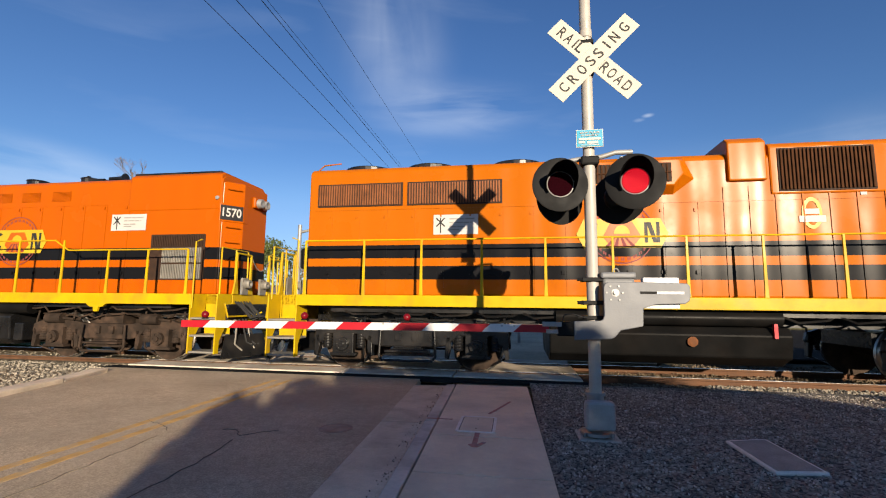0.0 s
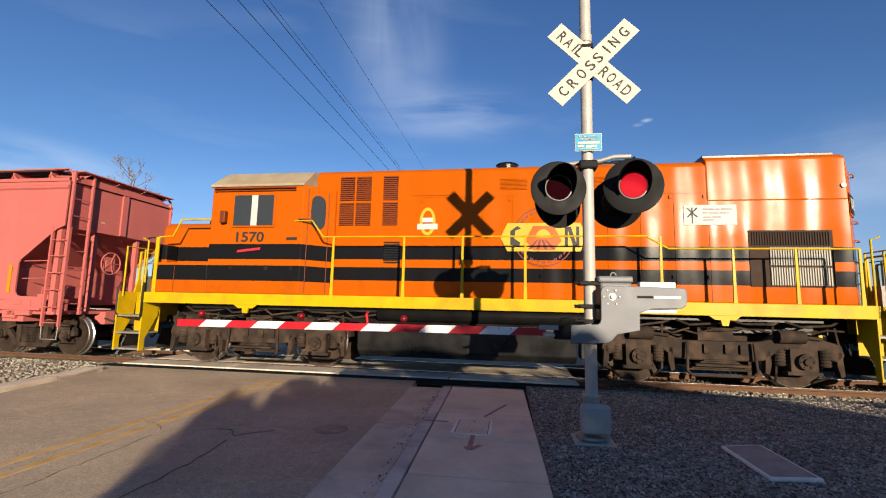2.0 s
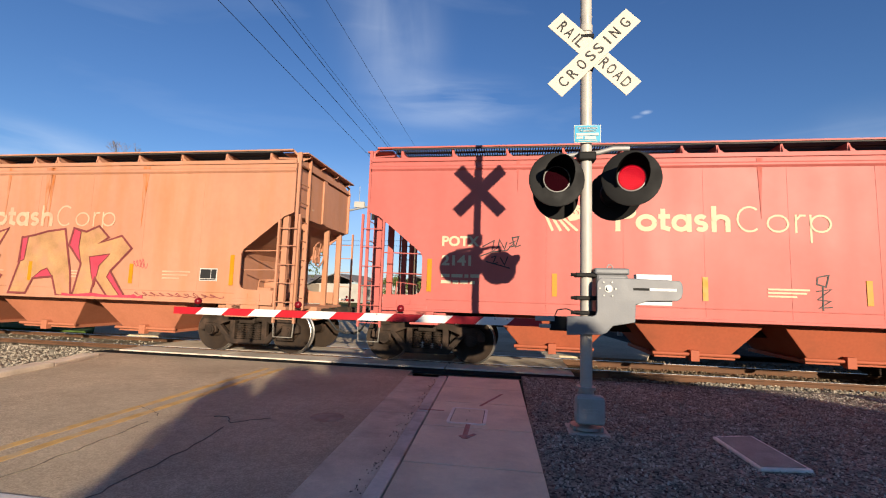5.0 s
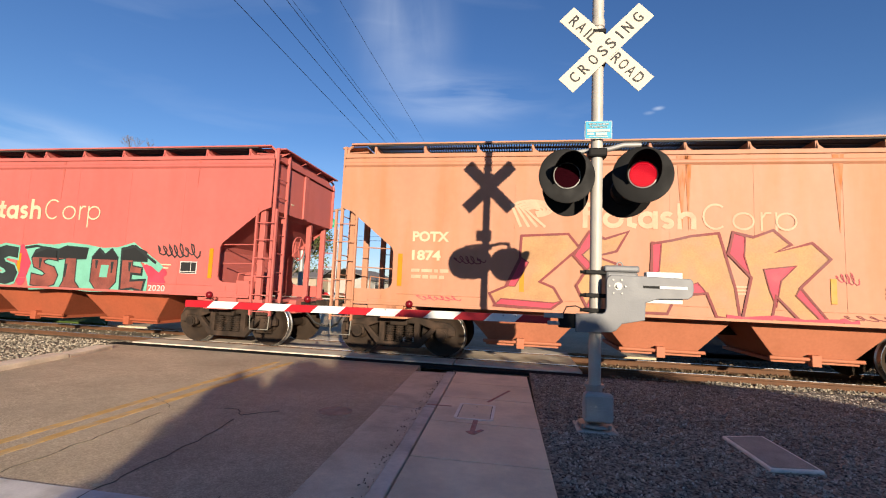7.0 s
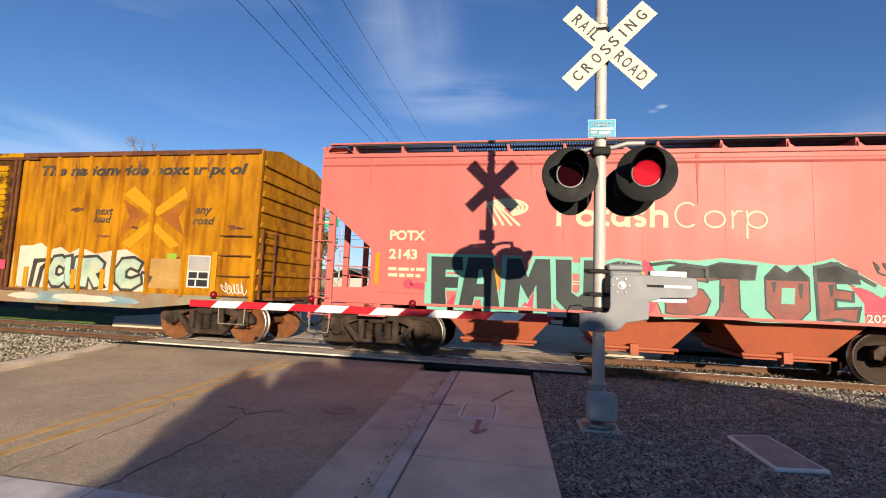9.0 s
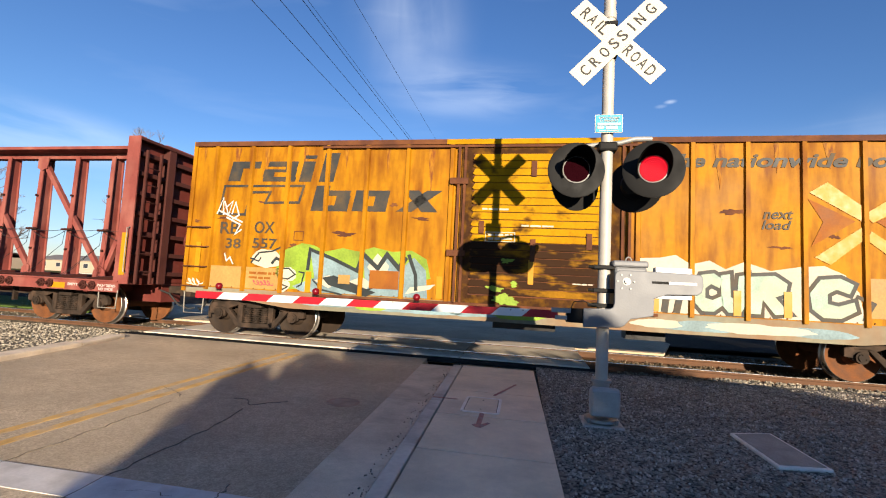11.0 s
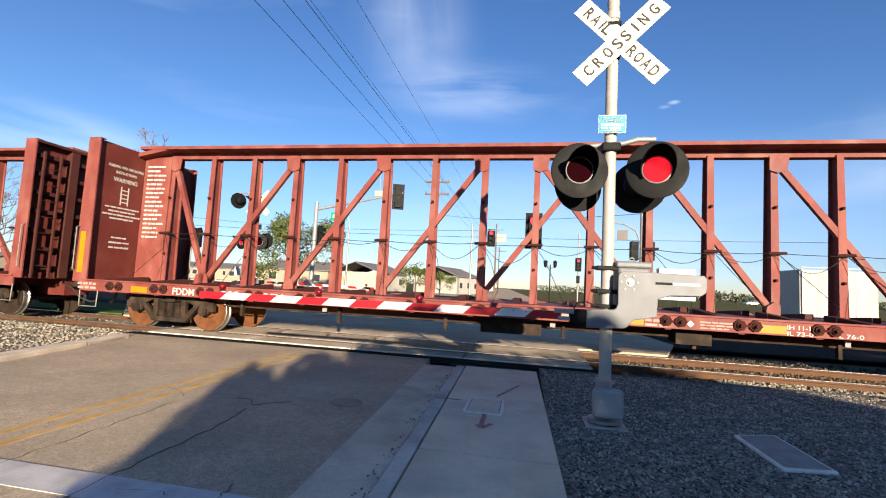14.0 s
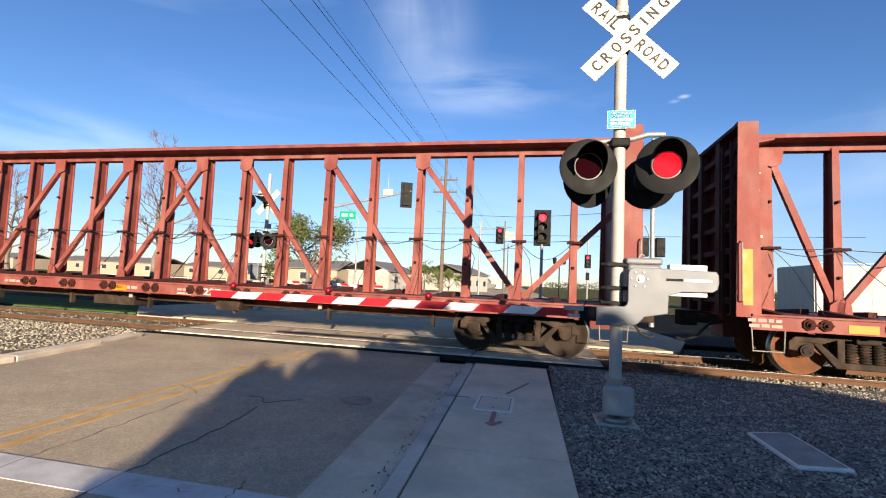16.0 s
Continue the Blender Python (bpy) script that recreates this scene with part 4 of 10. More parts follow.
def crossbuck(parent, x, y, z, back=False):
    mats = ("sign_white", "sign_black")
    for k, ang in enumerate((-45, 45)):
        m = pose(x, y - 0.012 * k, z) @ pose(0, 0, 0, 0, -ang, 0)
        blade = boxes("blade", [(-0.61, 0.61, -0.004, 0.004, -0.114, 0.114)], mats[0], parent, "white reflective blade with worn edges", bevel=0.003)
        blade.matrix_basis = m
        if back:
            continue
        if k == 0:
            word, at = "RAILROAD", (-0.48, -0.37, -0.275, -0.20, 0.17, 0.275, 0.385, 0.50)
        else:
            word, at = "CROSSING", (-0.475, -0.335, -0.19, -0.052, 0.072, 0.205, 0.325, 0.48)
        for c, u in zip(word, at):
            half = 0.0085 if c == "I" else 0.040
            lettering(blade, c, u - half, u + half, -0.062, 0.062, -0.006, mats[1], bold=0.004, name="letter", label="black capital letter")


def crossing_mast():
    t = thing("crossing_signal", 0.03, 0.0, -0.03, "galvanised crossing signal mast with crossbuck, flashing lights and lowered gate", "crossing signal")
    bm = bmesh.new()
    lathe(bm, (0, 0, 0.42), (0, 0, 1), [(0, 0.064), (4.22, 0.064), (4.24, 0.07), (4.24, 0.0)], 24)
    lathe(bm, (0, 0, 4.46), (0, 0, 1), [(0, 0.066), (0.005, 0.073), (0.09, 0.073), (0.095, 0.066)], 24)
    part("mast", bm, "mast_metal", t, "round galvanised steel mast", smooth=True)
    bm = bmesh.new()
    lathe(bm, (0, 0, 4.64), (0, 0, 1), [(0, 0.064), (0.6, 0.064), (0.64, 0.03), (0.65, 0.0)], 24)
    part("mast_cap", bm, "mast_metal", t, smooth=True)
    # base: concrete footing, junction box, cast foot
    boxes("footing", [(-0.20, 0.22, -0.19, 0.24, -0.10, 0.015)], "curb", t, "weathered concrete footing", bevel=0.02)
    bm = bmesh.new()
    lathe(bm, (0, 0.02, 0.03), (0, 0, 1), [(0, 0.17), (0.03, 0.165), (0.05, 0.10), (0.30, 0.085), (0.40, 0.085), (0.40, 0.105), (0.43, 0.105), (0.43, 0.064)], 20)
    part("foot", bm, "galv", t, smooth=True)
    for dx in (-0.14, 0.14):
        bm = bmesh.new()
        cyl(bm, (dx, -0.12, 0.03), (dx, -0.12, 0.075), 0.018, n=6)
        part("anchor_bolt", bm, "galv", t)
    jb = boxes("junction_box", [(-0.135, 0.165, -0.19, -0.05, 0.10, 0.395)], "box_grey", t, "grey cast junction box", bevel=0.035)
    boxes("lid", [(-0.115, 0.145, -0.202, -0.185, 0.12, 0.375)], "box_grey", jb, bevel=0.016)
    boxes("rib", [(-0.07, 0.10, -0.206, -0.20, z, z + 0.008) for z in (0.23, 0.26)], "box_grey", jb)
    for sx in (-0.112, 0.142):
        for sz in (0.125, 0.36):
            bm = bmesh.new()
            cyl(bm, (sx, -0.185, sz), (sx, -0.206, sz), 0.007, n=6)
            part("bolt", bm, "galv", jb)
    # flexible conduit from the gate machine down to the footing
    bm = bmesh.new()
    pts = [(0.10, 0.03, 1.0)]
    for k in range(13):
        a = k / 12
        pts.append((0.10 + 0.13 * math.sin(math.pi * a) + 0.02 * a, 0.03 + 0.02 * a, 1.0 - 0.58 * a))
    tube(bm, pts, 0.026, 8)
    part("conduit", bm, "galv", t, "grey flexible conduit", smooth=True)
    crossbuck(t, 0.07, -0.085, 4.17)
    for z in (3.99, 4.36):
        boxes("clamp", [(-0.075, 0.075, -0.09, 0.075, z, z + 0.05)], "signal_black", t, bevel=0.008)
    # blue notice
    sign = boxes("notice", [(-0.145, 0.145, -0.092, -0.086, 3.125, 3.327)], "sign_white", t, "small blue emergency notice with a white border")
    boxes("field", [(-0.138, 0.138, -0.097, -0.092, 3.132, 3.320)], "sign_blue", sign)
    lettering(sign, "REPORT PROBLEM", -0.105, 0.105, 3.278, 3.300, -0.099, "decal_white", bold=0.006, label="white printed words")
    lettering(sign, "OR EMERGENCY", -0.095, 0.095, 3.246, 3.268, -0.099, "decal_white", bold=0.006, label="white printed words")
    plates(sign, [rect(-0.12, 0.12, 3.203, 3.231), rect(-0.12, -0.05, 3.167, 3.191), rect(-0.03, 0.09, 3.160, 3.191), rect(-0.1, 0.1, 3.143, 3.150)], -0.099, "decal_white", "print", "unreadable lines of print")
    # crossarm with two pairs of lights, facing both ways
    bm = bmesh.new()
    tube(bm, [(-0.40, 0.03, 2.98), (-0.12, 0.02, 3.02), (0.0, 0.0, 3.02), (0.14, -0.02, 3.03), (0.28, -0.03, 3.07), (0.46, -0.03, 3.07)], 0.028, 10)
    part("crossarm", bm, "galv", t, "grey pipe crossarm carrying the lights", smooth=True)
    boxes("junction_cap", [(-0.10, 0.10, -0.09, 0.09, 2.93, 3.03)], "signal_black", t, bevel=0.02)
    flasher(t, -0.335, -0.11, 2.70, 4, "unlit_lens")
    flasher(t, 0.445, -0.16, 2.70, -9, "lamp_red")
    for x, y, turn in ((-0.30, 0.26, 205), (0.37, 0.30, 160)):
        flasher(t, x, y, 2.62, turn, "lamp_red" if x > 0 else "unlit_lens")
    bm = bmesh.new()
    tube(bm, [(-0.335, 0.02, 2.98), (-0.335, 0.02, 2.80)], 0.03, 8)
    tube(bm, [(0.44, 0.0, 3.05), (0.44, 0.0, 2.80)], 0.03, 8)
    pieces("lamp_bracket", bm, "signal_black", t)
    # gate machine and mounting clamps
    boxes("gate_machine", [(0.09, 0.42, -0.10, 0.20, 1.14, 1.67)], "cast_grey", t, "grey gate machine housing", bevel=0.03)
    boxes("machine_lid", [(0.07, 0.43, -0.12, 0.22, 1.66, 1.73)], "cast_grey", t, bevel=0.02)
    bm = bmesh.new()
    for k in range(10):
        a0, a1 = math.pi * k / 10, math.pi * (k + 1) / 10
        cyl(bm, (0.25 + 0.03 * math.cos(a0), 0, 1.73 + 0.045 * math.sin(a0)), (0.25 + 0.03 * math.cos(a1), 0, 1.73 + 0.045 * math.sin(a1)), 0.007, n=6)
    part("lifting_eye", bm, "galv", t)
    for z in (1.22, 1.38, 1.63):
        boxes("mount_clamp", [(-0.12, 0.12, -0.085, 0.085, z, z + 0.045)], "signal_black", t, bevel=0.008)
        bm = bmesh.new()
        cyl(bm, (-0.10, -0.06, z + 0.022), (-0.17, -0.06, z + 0.022), 0.018, n=8)
        part("bolt", bm, "signal_black", t)
    # gate arm support: the large flat casting, with the counterweight
    sup = new("gate_support")
    sup.parent = t
    bm = bmesh.new()
    prism(bm, [(0.122, 1.621), (0.088, 1.6), (0.075, 1.56), (0.075, 1.278), (0.062, 1.234), (0.037, 1.218), (-0.232, 1.207), (-0.231, 1.012), (0.13, 1.029), (0.173, 1.05), (0.232, 1.12), (0.455, 1.166), (0.462, 1.346), (0.58, 1.388), (0.866, 1.398), (0.909, 1.43), (0.923, 1.489), (0.919, 1.575), (0.897, 1.606), (0.437, 1.619)], -0.215, -0.185)
    part("arm_plate", bm, "cast_grey", sup, "flat grey cast arm plate", bevel=0.008)
    boxes("slot", [(0.436, 0.597, -0.219, -0.214, 1.497, 1.522)], "signal_black", sup)
    boxes("slot_view", [(0.597, 0.859, -0.219, -0.214, 1.497, 1.522)], "arm_white", sup, "white counterweight seen in the slot")
    bm = bmesh.new()
    cyl(bm, (0.191, -0.21, 1.507), (0.191, -0.219, 1.507), 0.040, n=20)
    cyl(bm, (0.191, -0.21, 1.507), (0.191, -0.24, 1.507), 0.022, n=20)
    part("pivot", bm, "galv", sup)
    for x, z in ((0.141, 1.572), (0.225, 1.574), (0.103, 1.508), (0.262, 1.507), (0.144, 1.435), (0.228, 1.434)):
        bm = bmesh.new()
        cyl(bm, (x, -0.21, z), (x, -0.226, z), 0.010, n=6)
        part("bolt", bm, "galv", sup)
    boxes("counterweight", [(0.48, 0.834, -0.165, -0.06, 1.346, 1.669)], "arm_white", sup, "pale painted counterweight plates", bevel=0.01)
    # gate arm, lowered across the lane
    arm = new("gate_arm")
    arm.parent = t
    arm["label"] = "lowered gate arm with slanted red and white stripes"
    x_root, x_tip = -0.49, -4.76
    n = 13
    step = (x_root - x_tip) / n

    def z_mid(x):
        return 1.128 - 0.018 * (x_root - x) / (x_root - x_tip)
    lean, half = 0.045, 0.041
    for k in range(n):
        a, b = x_root - k * step, x_root - (k + 1) * step
        la = lean if k else 0.0
        lb = lean if k < n - 1 else 0.0
        bm = bmesh.new()
        prism(bm, [(b - lb, z_mid(b) - half), (a - la, z_mid(a) - half), (a + la, z_mid(a) + half), (b + lb, z_mid(b) + half)], -0.24, -0.19)
        part("stripe", bm, "arm_red" if k % 2 == 0 else "arm_white", arm)
    boxes("arm_clamp", [(-0.40, -0.20, -0.185, -0.10, 1.05, 1.20)], "signal_black", arm, bevel=0.01)
    boxes("arm_bracket", [(-0.56, -0.36, -0.25, -0.24, 1.15, 1.20), (-0.52, -0.40, -0.27, -0.22, 1.08, 1.12)], "galv", arm, bevel=0.006)
    for x in (-0.85, -0.98, -2.28):
        bm = bmesh.new()
        cyl(bm, (x, -0.24, 1.15), (x, -0.247, 1.15), 0.01, n=8)
        part("bolt", bm, "galv", arm)
    for x in (-4.47, -3.22, -2.02):
        lamp = boxes("arm_light_base", [(x - 0.03, x + 0.03, -0.235, -0.19, 1.17, 1.185)], "signal_black", arm)
        bm = bmesh.new()
        bmesh.ops.create_uvsphere(bm, u_segments=16, v_segments=10, radius=0.042)
        bmesh.ops.translate(bm, verts=bm.verts, vec=(x, -0.215, 1.222))
        part("arm_light", bm, "red_lens", lamp, "round red arm light", smooth=True)
    # wire loop at the arm root
    bm = bmesh.new()
    tube(bm, [(-0.36, -0.22, 1.20), (-0.33, -0.23, 1.27), (-0.24, -0.23, 1.285), (-0.14, -0.22, 1.25), (-0.05, -0.16, 1.25)], 0.006, 6)
    part("arm_cable", bm, "wire", arm)
    return t


mast = crossing_mast()
# ---- trees ----
def leaves(name, centres, count, size, material, parent, label, seed, flat=0.5):
    """A crown of many small bent leaves round the given (x, y, z, rx, ry, rz) clumps."""
    rng = np.random.default_rng(seed)
    weight = np.array([c[3] * c[4] * c[5] for c in centres]) ** 0.67
    pick = rng.choice(len(centres), count, p=weight / weight.sum())
    c = np.array(centres)[pick]
    d = rng.normal(size=(count, 3))
    d /= np.linalg.norm(d, axis=1)[:, None]
    p = c[:, :3] + d * c[:, 3:] * (rng.uniform(0.15, 1.0, (count, 1)) ** 0.5)
    a = rng.normal(size=(count, 3))
    a /= np.linalg.norm(a, axis=1)[:, None]
    b = np.cross(a, rng.normal(size=(count, 3)))
    b /= np.linalg.norm(b, axis=1)[:, None]
    s = size * rng.uniform(0.55, 1.3, (count, 1))
    n = np.cross(a, b)
    v = np.stack([p - a * s, p + b * s * flat + n * s * 0.12, p + a * s, p - b * s * flat + n * s * 0.12], 1).reshape(-1, 3)
    k = np.arange(count)[:, None] * 4
    f = np.concatenate([k + np.array([[0, 1, 2]]), k + np.array([[0, 2, 3]])])
    me = bpy.data.meshes.new(name)
    me.from_pydata(v.tolist(), [], f.tolist())
    me.materials.append(M[material])
    ob = new(name, me)
    ob.parent = parent
    if label:
        ob["label"] = label
    return ob


def limbs(bm, rng, p, way, length, r, depth, spread=0.6, up=0.25, tips=None):
    q = p + way * length
    cyl(bm, p, q, r, r * 0.68, 7 if depth > 2 else 5, caps=False)
    if depth == 0:
        if tips is not None:
            tips.append(q)
        return
    for k in range(2 if depth > 3 else 3):
        turn = Vector((rng.uniform(-1, 1), rng.uniform(-1, 1), rng.uniform(-0.4, 0.8)))
        w = (way + turn * spread + Vector((0, 0, up))).normalized()
        limbs(bm, rng, q if k else p.lerp(q, rng.uniform(0.7, 1.0)), w, length * rng.uniform(0.62, 0.82), r * 0.62, depth - 1, spread, up, tips)


def bare_tree(x, y, height, seed, label, spread=0.6):
    rng = random.Random(seed)
    t = thing("bare_tree", x, y, -0.15, label, "tree")
    bm = bmesh.new()
    # one leader up to the top, with whorls of thin limbs
    p, r = Vector((0, 0, 0)), 0.27
    for k in range(14):
        q = Vector((rng.uniform(-0.12, 0.12) * (k > 0), rng.uniform(-0.12, 0.12), height * (k + 1) / 14))
        cyl(bm, p, q, r, r * 0.87, 9, caps=False)
        if k > 3:
            for i in range(3):
                a = 2.1 * i + 1.3 * k + rng.uniform(-0.4, 0.4)
                limbs(bm, rng, p.lerp(q, rng.random()), Vector((math.cos(a), math.sin(a), 0.55)).normalized(), height * (0.13 - 0.0055 * k), r * 0.5, 4, spread, 0.16)
        p, r = q, r * 0.87
    part("trunk", bm, "bark", t, "grey leafless trunk, limbs and twigs")
    return t


def leafy_tree(x, y, height, radius, seed, label, count=5000, leaf=0.12, material="leaf", name="tree"):
    rng = random.Random(seed)
    t = thing(name, x, y, -0.15, label, "tree")
    bm = bmesh.new()
    tips = []
    cyl(bm, (0, 0, 0), (0, 0, height * 0.35), 0.03 * height, 0.022 * height, 9, caps=False)
    for k in range(4):
        a = 1.6 * k + rng.uniform(-0.3, 0.3)
        limbs(bm, rng, Vector((0, 0, height * 0.3)), Vector((0.8 * math.cos(a), 0.8 * math.sin(a), 0.9)).normalized(), radius * 0.55, 0.014 * height, 2, 0.6, 0.2, tips)
    part("trunk", bm, "bark", t)
    clumps = [(p.x * rng.uniform(0.8, 1.2), p.y * rng.uniform(0.8, 1.2), min(p.z, height * 0.93), radius * 0.30, radius * 0.30, radius * 0.24) for p in tips]
    clumps += [(radius * 0.75 * math.cos(a), radius * 0.75 * math.sin(a), height * rng.uniform(0.30, 0.8), radius * 0.32, radius * 0.32, radius * 0.26) for a in [rng.uniform(0, 6.28) for _ in range(14)]]
    leaves("crown", clumps, count, leaf, material, t, "", seed)
    return t


def shade_trees():
    """Evergreen shrubs and small trees behind the camera, whose long shadow lies over the pavement."""
    along = Vector((-0.388, 0.922, 0))
    across = Vector((0.922, 0.388, 0))
    base = along * -14.0
    profile = ((-3.92, 3.4), (-3.86, 3.5), (-3.8, 3.3), (-3.6, 3.15), (-3.4, 3.45), (-3.1, 3.65), (-2.5, 3.74), (-1.5, 3.98), (-0.7, 4.3), (-0.5, 4.15), (-0.36, 3.8), (-0.1, 3.78), (0.15, 3.76), (0.9, 3.72), (1.3, 3.75), (1.6, 3.75), (2.6, 3.65), (3.2, 3.5), (3.7, 3.3), (4.3, 3.12), (5.4, 2.9), (7.0, 2.6), (9.0, 2.5), (14.0, 2.4))
    rng = random.Random(15)
    for lo, hi in ((-3.92, -0.2), (-0.2, 3.6), (3.6, 8.2), (8.2, 13.0)):
        mid = base + across * (lo + hi) / 2
        t = thing("evergreen_tree", mid.x, mid.y, -0.05, "dense dark evergreen tree beside the gravel", "tree", "row of evergreens")
        bm = bmesh.new()
        tips = []
        for k in range(4):
            limbs(bm, rng, Vector((rng.uniform(-0.3, 0.3), 0, 0)), Vector((rng.uniform(-0.6, 0.6), rng.uniform(-0.3, 0.3), 1)).normalized(), 0.9, 0.09, 2, 0.5, 0.3, tips)
        part("trunk", bm, "bark", t)
        clumps = []
        w = lo
        while w < hi:
            top = float(np.interp(w, [a for a, _ in profile], [b for _, b in profile]))
            z = 0.25
            while z < top - 0.25:
                o = across * (w - (lo + hi) / 2) + along * rng.uniform(-0.5, 0.5)
                for back in (0.0, -0.9):
                    clumps.append((o.x + along.x * back, o.y + along.y * back, z + rng.uniform(-0.1, 0.1), 0.36, 0.36, 0.32))
                z += 0.33
            o = across * (w - (lo + hi) / 2)
            clumps.append((o.x, o.y, top - 0.22 + rng.uniform(-0.16, 0.10), 0.28, 0.28, 0.26))
            w += 0.34
        leaves("crown", clumps, 15000, 0.13, "leaf", t, "thick crown of small dark leaves", 40 + int(lo * 3), 0.6)


# ---- traffic signals, poles, wires ----
def signal_head(parent, x, y, z, turn=0.0, lit=True, scale=1.0):
    m = pose(x, y, z, 0, 0, turn) @ Matrix.Diagonal((scale, scale, scale, 1))
    body = boxes("signal_head", [(-0.17, 0.17, -0.1, 0.14, -0.55, 0.55), (-0.30, 0.30, 0.0, 0.012, -0.66, 0.66)], "signal_black", parent, "black three-light signal head with backplate", bevel=0.01)
    body.matrix_basis = m
    for k, dz in enumerate((0.36, 0.0, -0.36)):
        bm = bmesh.new()
        lathe(bm, (0, -0.1, dz), (0, -1, 0), [(0.0, 0.14), (0.02, 0.12), (0.03, 0.0)], 18)
        part("light", bm, "signal_glow" if (lit and k == 0) else "dark_lens", body, "red light on" if (lit and k == 0) else "")
        bm = bmesh.new()
        n = 12
        for i in range(n):
            a0, a1 = [radians(-20 + 220 * (i + j) / n) for j in (0, 1)]
            v = [bm.verts.new((0.155 * math.cos(a), -d, dz + 0.155 * math.sin(a))) for a, d in ((a0, 0.1), (a1, 0.1), (a1, 0.34), (a0, 0.34))]
            bm.faces.new(v)
        bmesh.ops.remove_doubles(bm, verts=bm.verts, dist=0.001)
        part("visor", bm, "signal_black", body)
    return body


def pole(parent, name, x, y, z0, z1, r, material, r2=None):
    bm = bmesh.new()
    cyl(bm, (x, y, z0), (x, y, z1), r, r2, 14)
    return part(name, bm, material, parent, smooth=True)


def far_side():
    m = copy_thing(mast, pose(-11.05, 10.5, -0.03, 0, 0, 180))
    tagged(m, "galvanised crossing signal mast with lowered gate beyond the rails")
    for x, turn in ((0.80, 60), (0.10, 120)):
        flasher(m, x, 0.1, 4.2, turn, "red_lens")
    bm = bmesh.new()
    tube(bm, [(0.80, 0.1, 4.5), (0.0, 0.0, 4.5)], 0.028, 8)
    part("crossarm", bm, "galv", m)
    # signal on its own post
    s = thing("traffic_signal", -0.63, 11.6, -0.02, "black traffic signal showing red on a grey post", "traffic signal")
    pole(s, "post", 0, 0, 0, 2.9, 0.055, "galv")
    signal_head(s, 0, -0.05, 3.5)
    # long mast arm over the street
    s = thing("traffic_signal", -11.9, 17.0, -0.02, "grey signal pole with long mast arm and green street sign", "traffic signal")
    pole(s, "post", 0, 0, 0, 5.4, 0.13, "galv", 0.10)
    bm = bmesh.new()
    cyl(bm, (0, 0, 5.0), (4.7, 0, 5.95), 0.075, 0.045, 12)
    part("mast_arm", bm, "galv", s, smooth=True)
    signal_head(s, 4.45, 0, 5.75, 200, False)
    signal_head(s, 0.35, -0.1, 3.6, 90, False, 0.8)
    sign = boxes("street_sign", [(0.85, 1.75, -0.02, 0.0, 4.45, 4.86)], "sign_green", s, "green street name sign")
    plates(sign, [rect(0.95, 1.3, 4.58, 4.74), rect(1.42, 1.62, 4.58, 4.74)], -0.021, "decal_white", "print", "unreadable white print")
    boxes("camera_box", [(3.2, 3.75, -0.05, 0.05, 5.75, 6.05)], "stucco_pale", s)
    pole(s, "aerial", 3.45, 0, 5.7, 6.9, 0.012, "galv")
    s = thing("traffic_signal", -21.3, 19.5, -0.02, "black traffic signals on a grey post beside the lot", "traffic signal")
    pole(s, "post", 0, 0, 0, 2.9, 0.06, "galv")
    signal_head(s, 0, 0, 3.45, 60, False)
    signal_head(s, 0.5, 0, 3.45, -30, False)
    s = thing("traffic_signal", -4.4, 24.0, -0.02, "slim signal pole with a red signal on an arm", "traffic signal")
    pole(s, "post", 0, 0, 0, 5.4, 0.06, "galv")
    bm = bmesh.new()
    cyl(bm, (0, 0, 4.9), (2.0, 0, 5.1), 0.03, n=8)
    part("mast_arm", bm, "galv", s)
    signal_head(s, 1.25, 0, 4.55, 0, True, 0.85)
    boxes("sign", [(1.6, 2.2, -0.02, 0, 4.3, 4.8)], "stucco_pale", s)
    s = thing("traffic_signal", 3.6, 36.0, -0.02, "red traffic signal on a slim post", "traffic signal")
    pole(s, "post", 0, 0, 0, 6.5, 0.06, "galv")
    signal_head(s, 0, -0.1, 3.75, 0, True, 0.9)
    signal_head(s, 0, -0.1, 2.45, 0, False, 0.5)
    s = thing("signal_pole", 3.67, 14.0, -0.02, "grey signal pole with a curved bracket and control box", "signal pole")
    pole(s, "post", 0, 0, 0, 7.5, 0.10, "galv", 0.08)
    bm = bmesh.new()
    tube(bm, [(0, 0, 3.3), (-0.25, 0, 3.95), (-0.7, 0, 4.2), (-1.2, 0, 4.25)], 0.035, 8)
    part("bracket", bm, "galv", s, smooth=True)
    boxes("control_box", [(-0.45, -0.15, -0.15, 0.15, 2.75, 3.5), (0.12, 0.45, -0.15, 0.15, 2.75, 3.5)], "signal_black", s, bevel=0.02)
    boxes("flag_sign", [(-0.95, -0.55, -0.02, 0, 3.55, 3.95)], "roof_grey", s)
    lamp = thing("street_lamp", 1.17, 35.0, -0.02, "dark twin-lantern street lamp beside the far road", "street lamp")
    pole(lamp, "post", 0, 0, 0, 3.6, 0.05, "signal_black")
    for dx in (-0.4, 0.4):
        bm = bmesh.new()
        tube(bm, [(0, 0, 3.3), (dx, 0, 3.35)], 0.025, 6)
        lathe(bm, (dx, 0, 3.35), (0, 0, 1), [(0, 0.06), (0.1, 0.14), (0.45, 0.17), (0.5, 0.2), (0.62, 0.03), (0.7, 0.0)], 12)
        part("lantern", bm, "signal_black", lamp)
    lamp = thing("street_lamp", -16.6, 33.0, -0.02, "tall grey street lamp with a curved arm", "street lamp")
    pole(lamp, "post", 0, 0, 0, 6.6, 0.08, "galv", 0.06)
    bm = bmesh.new()
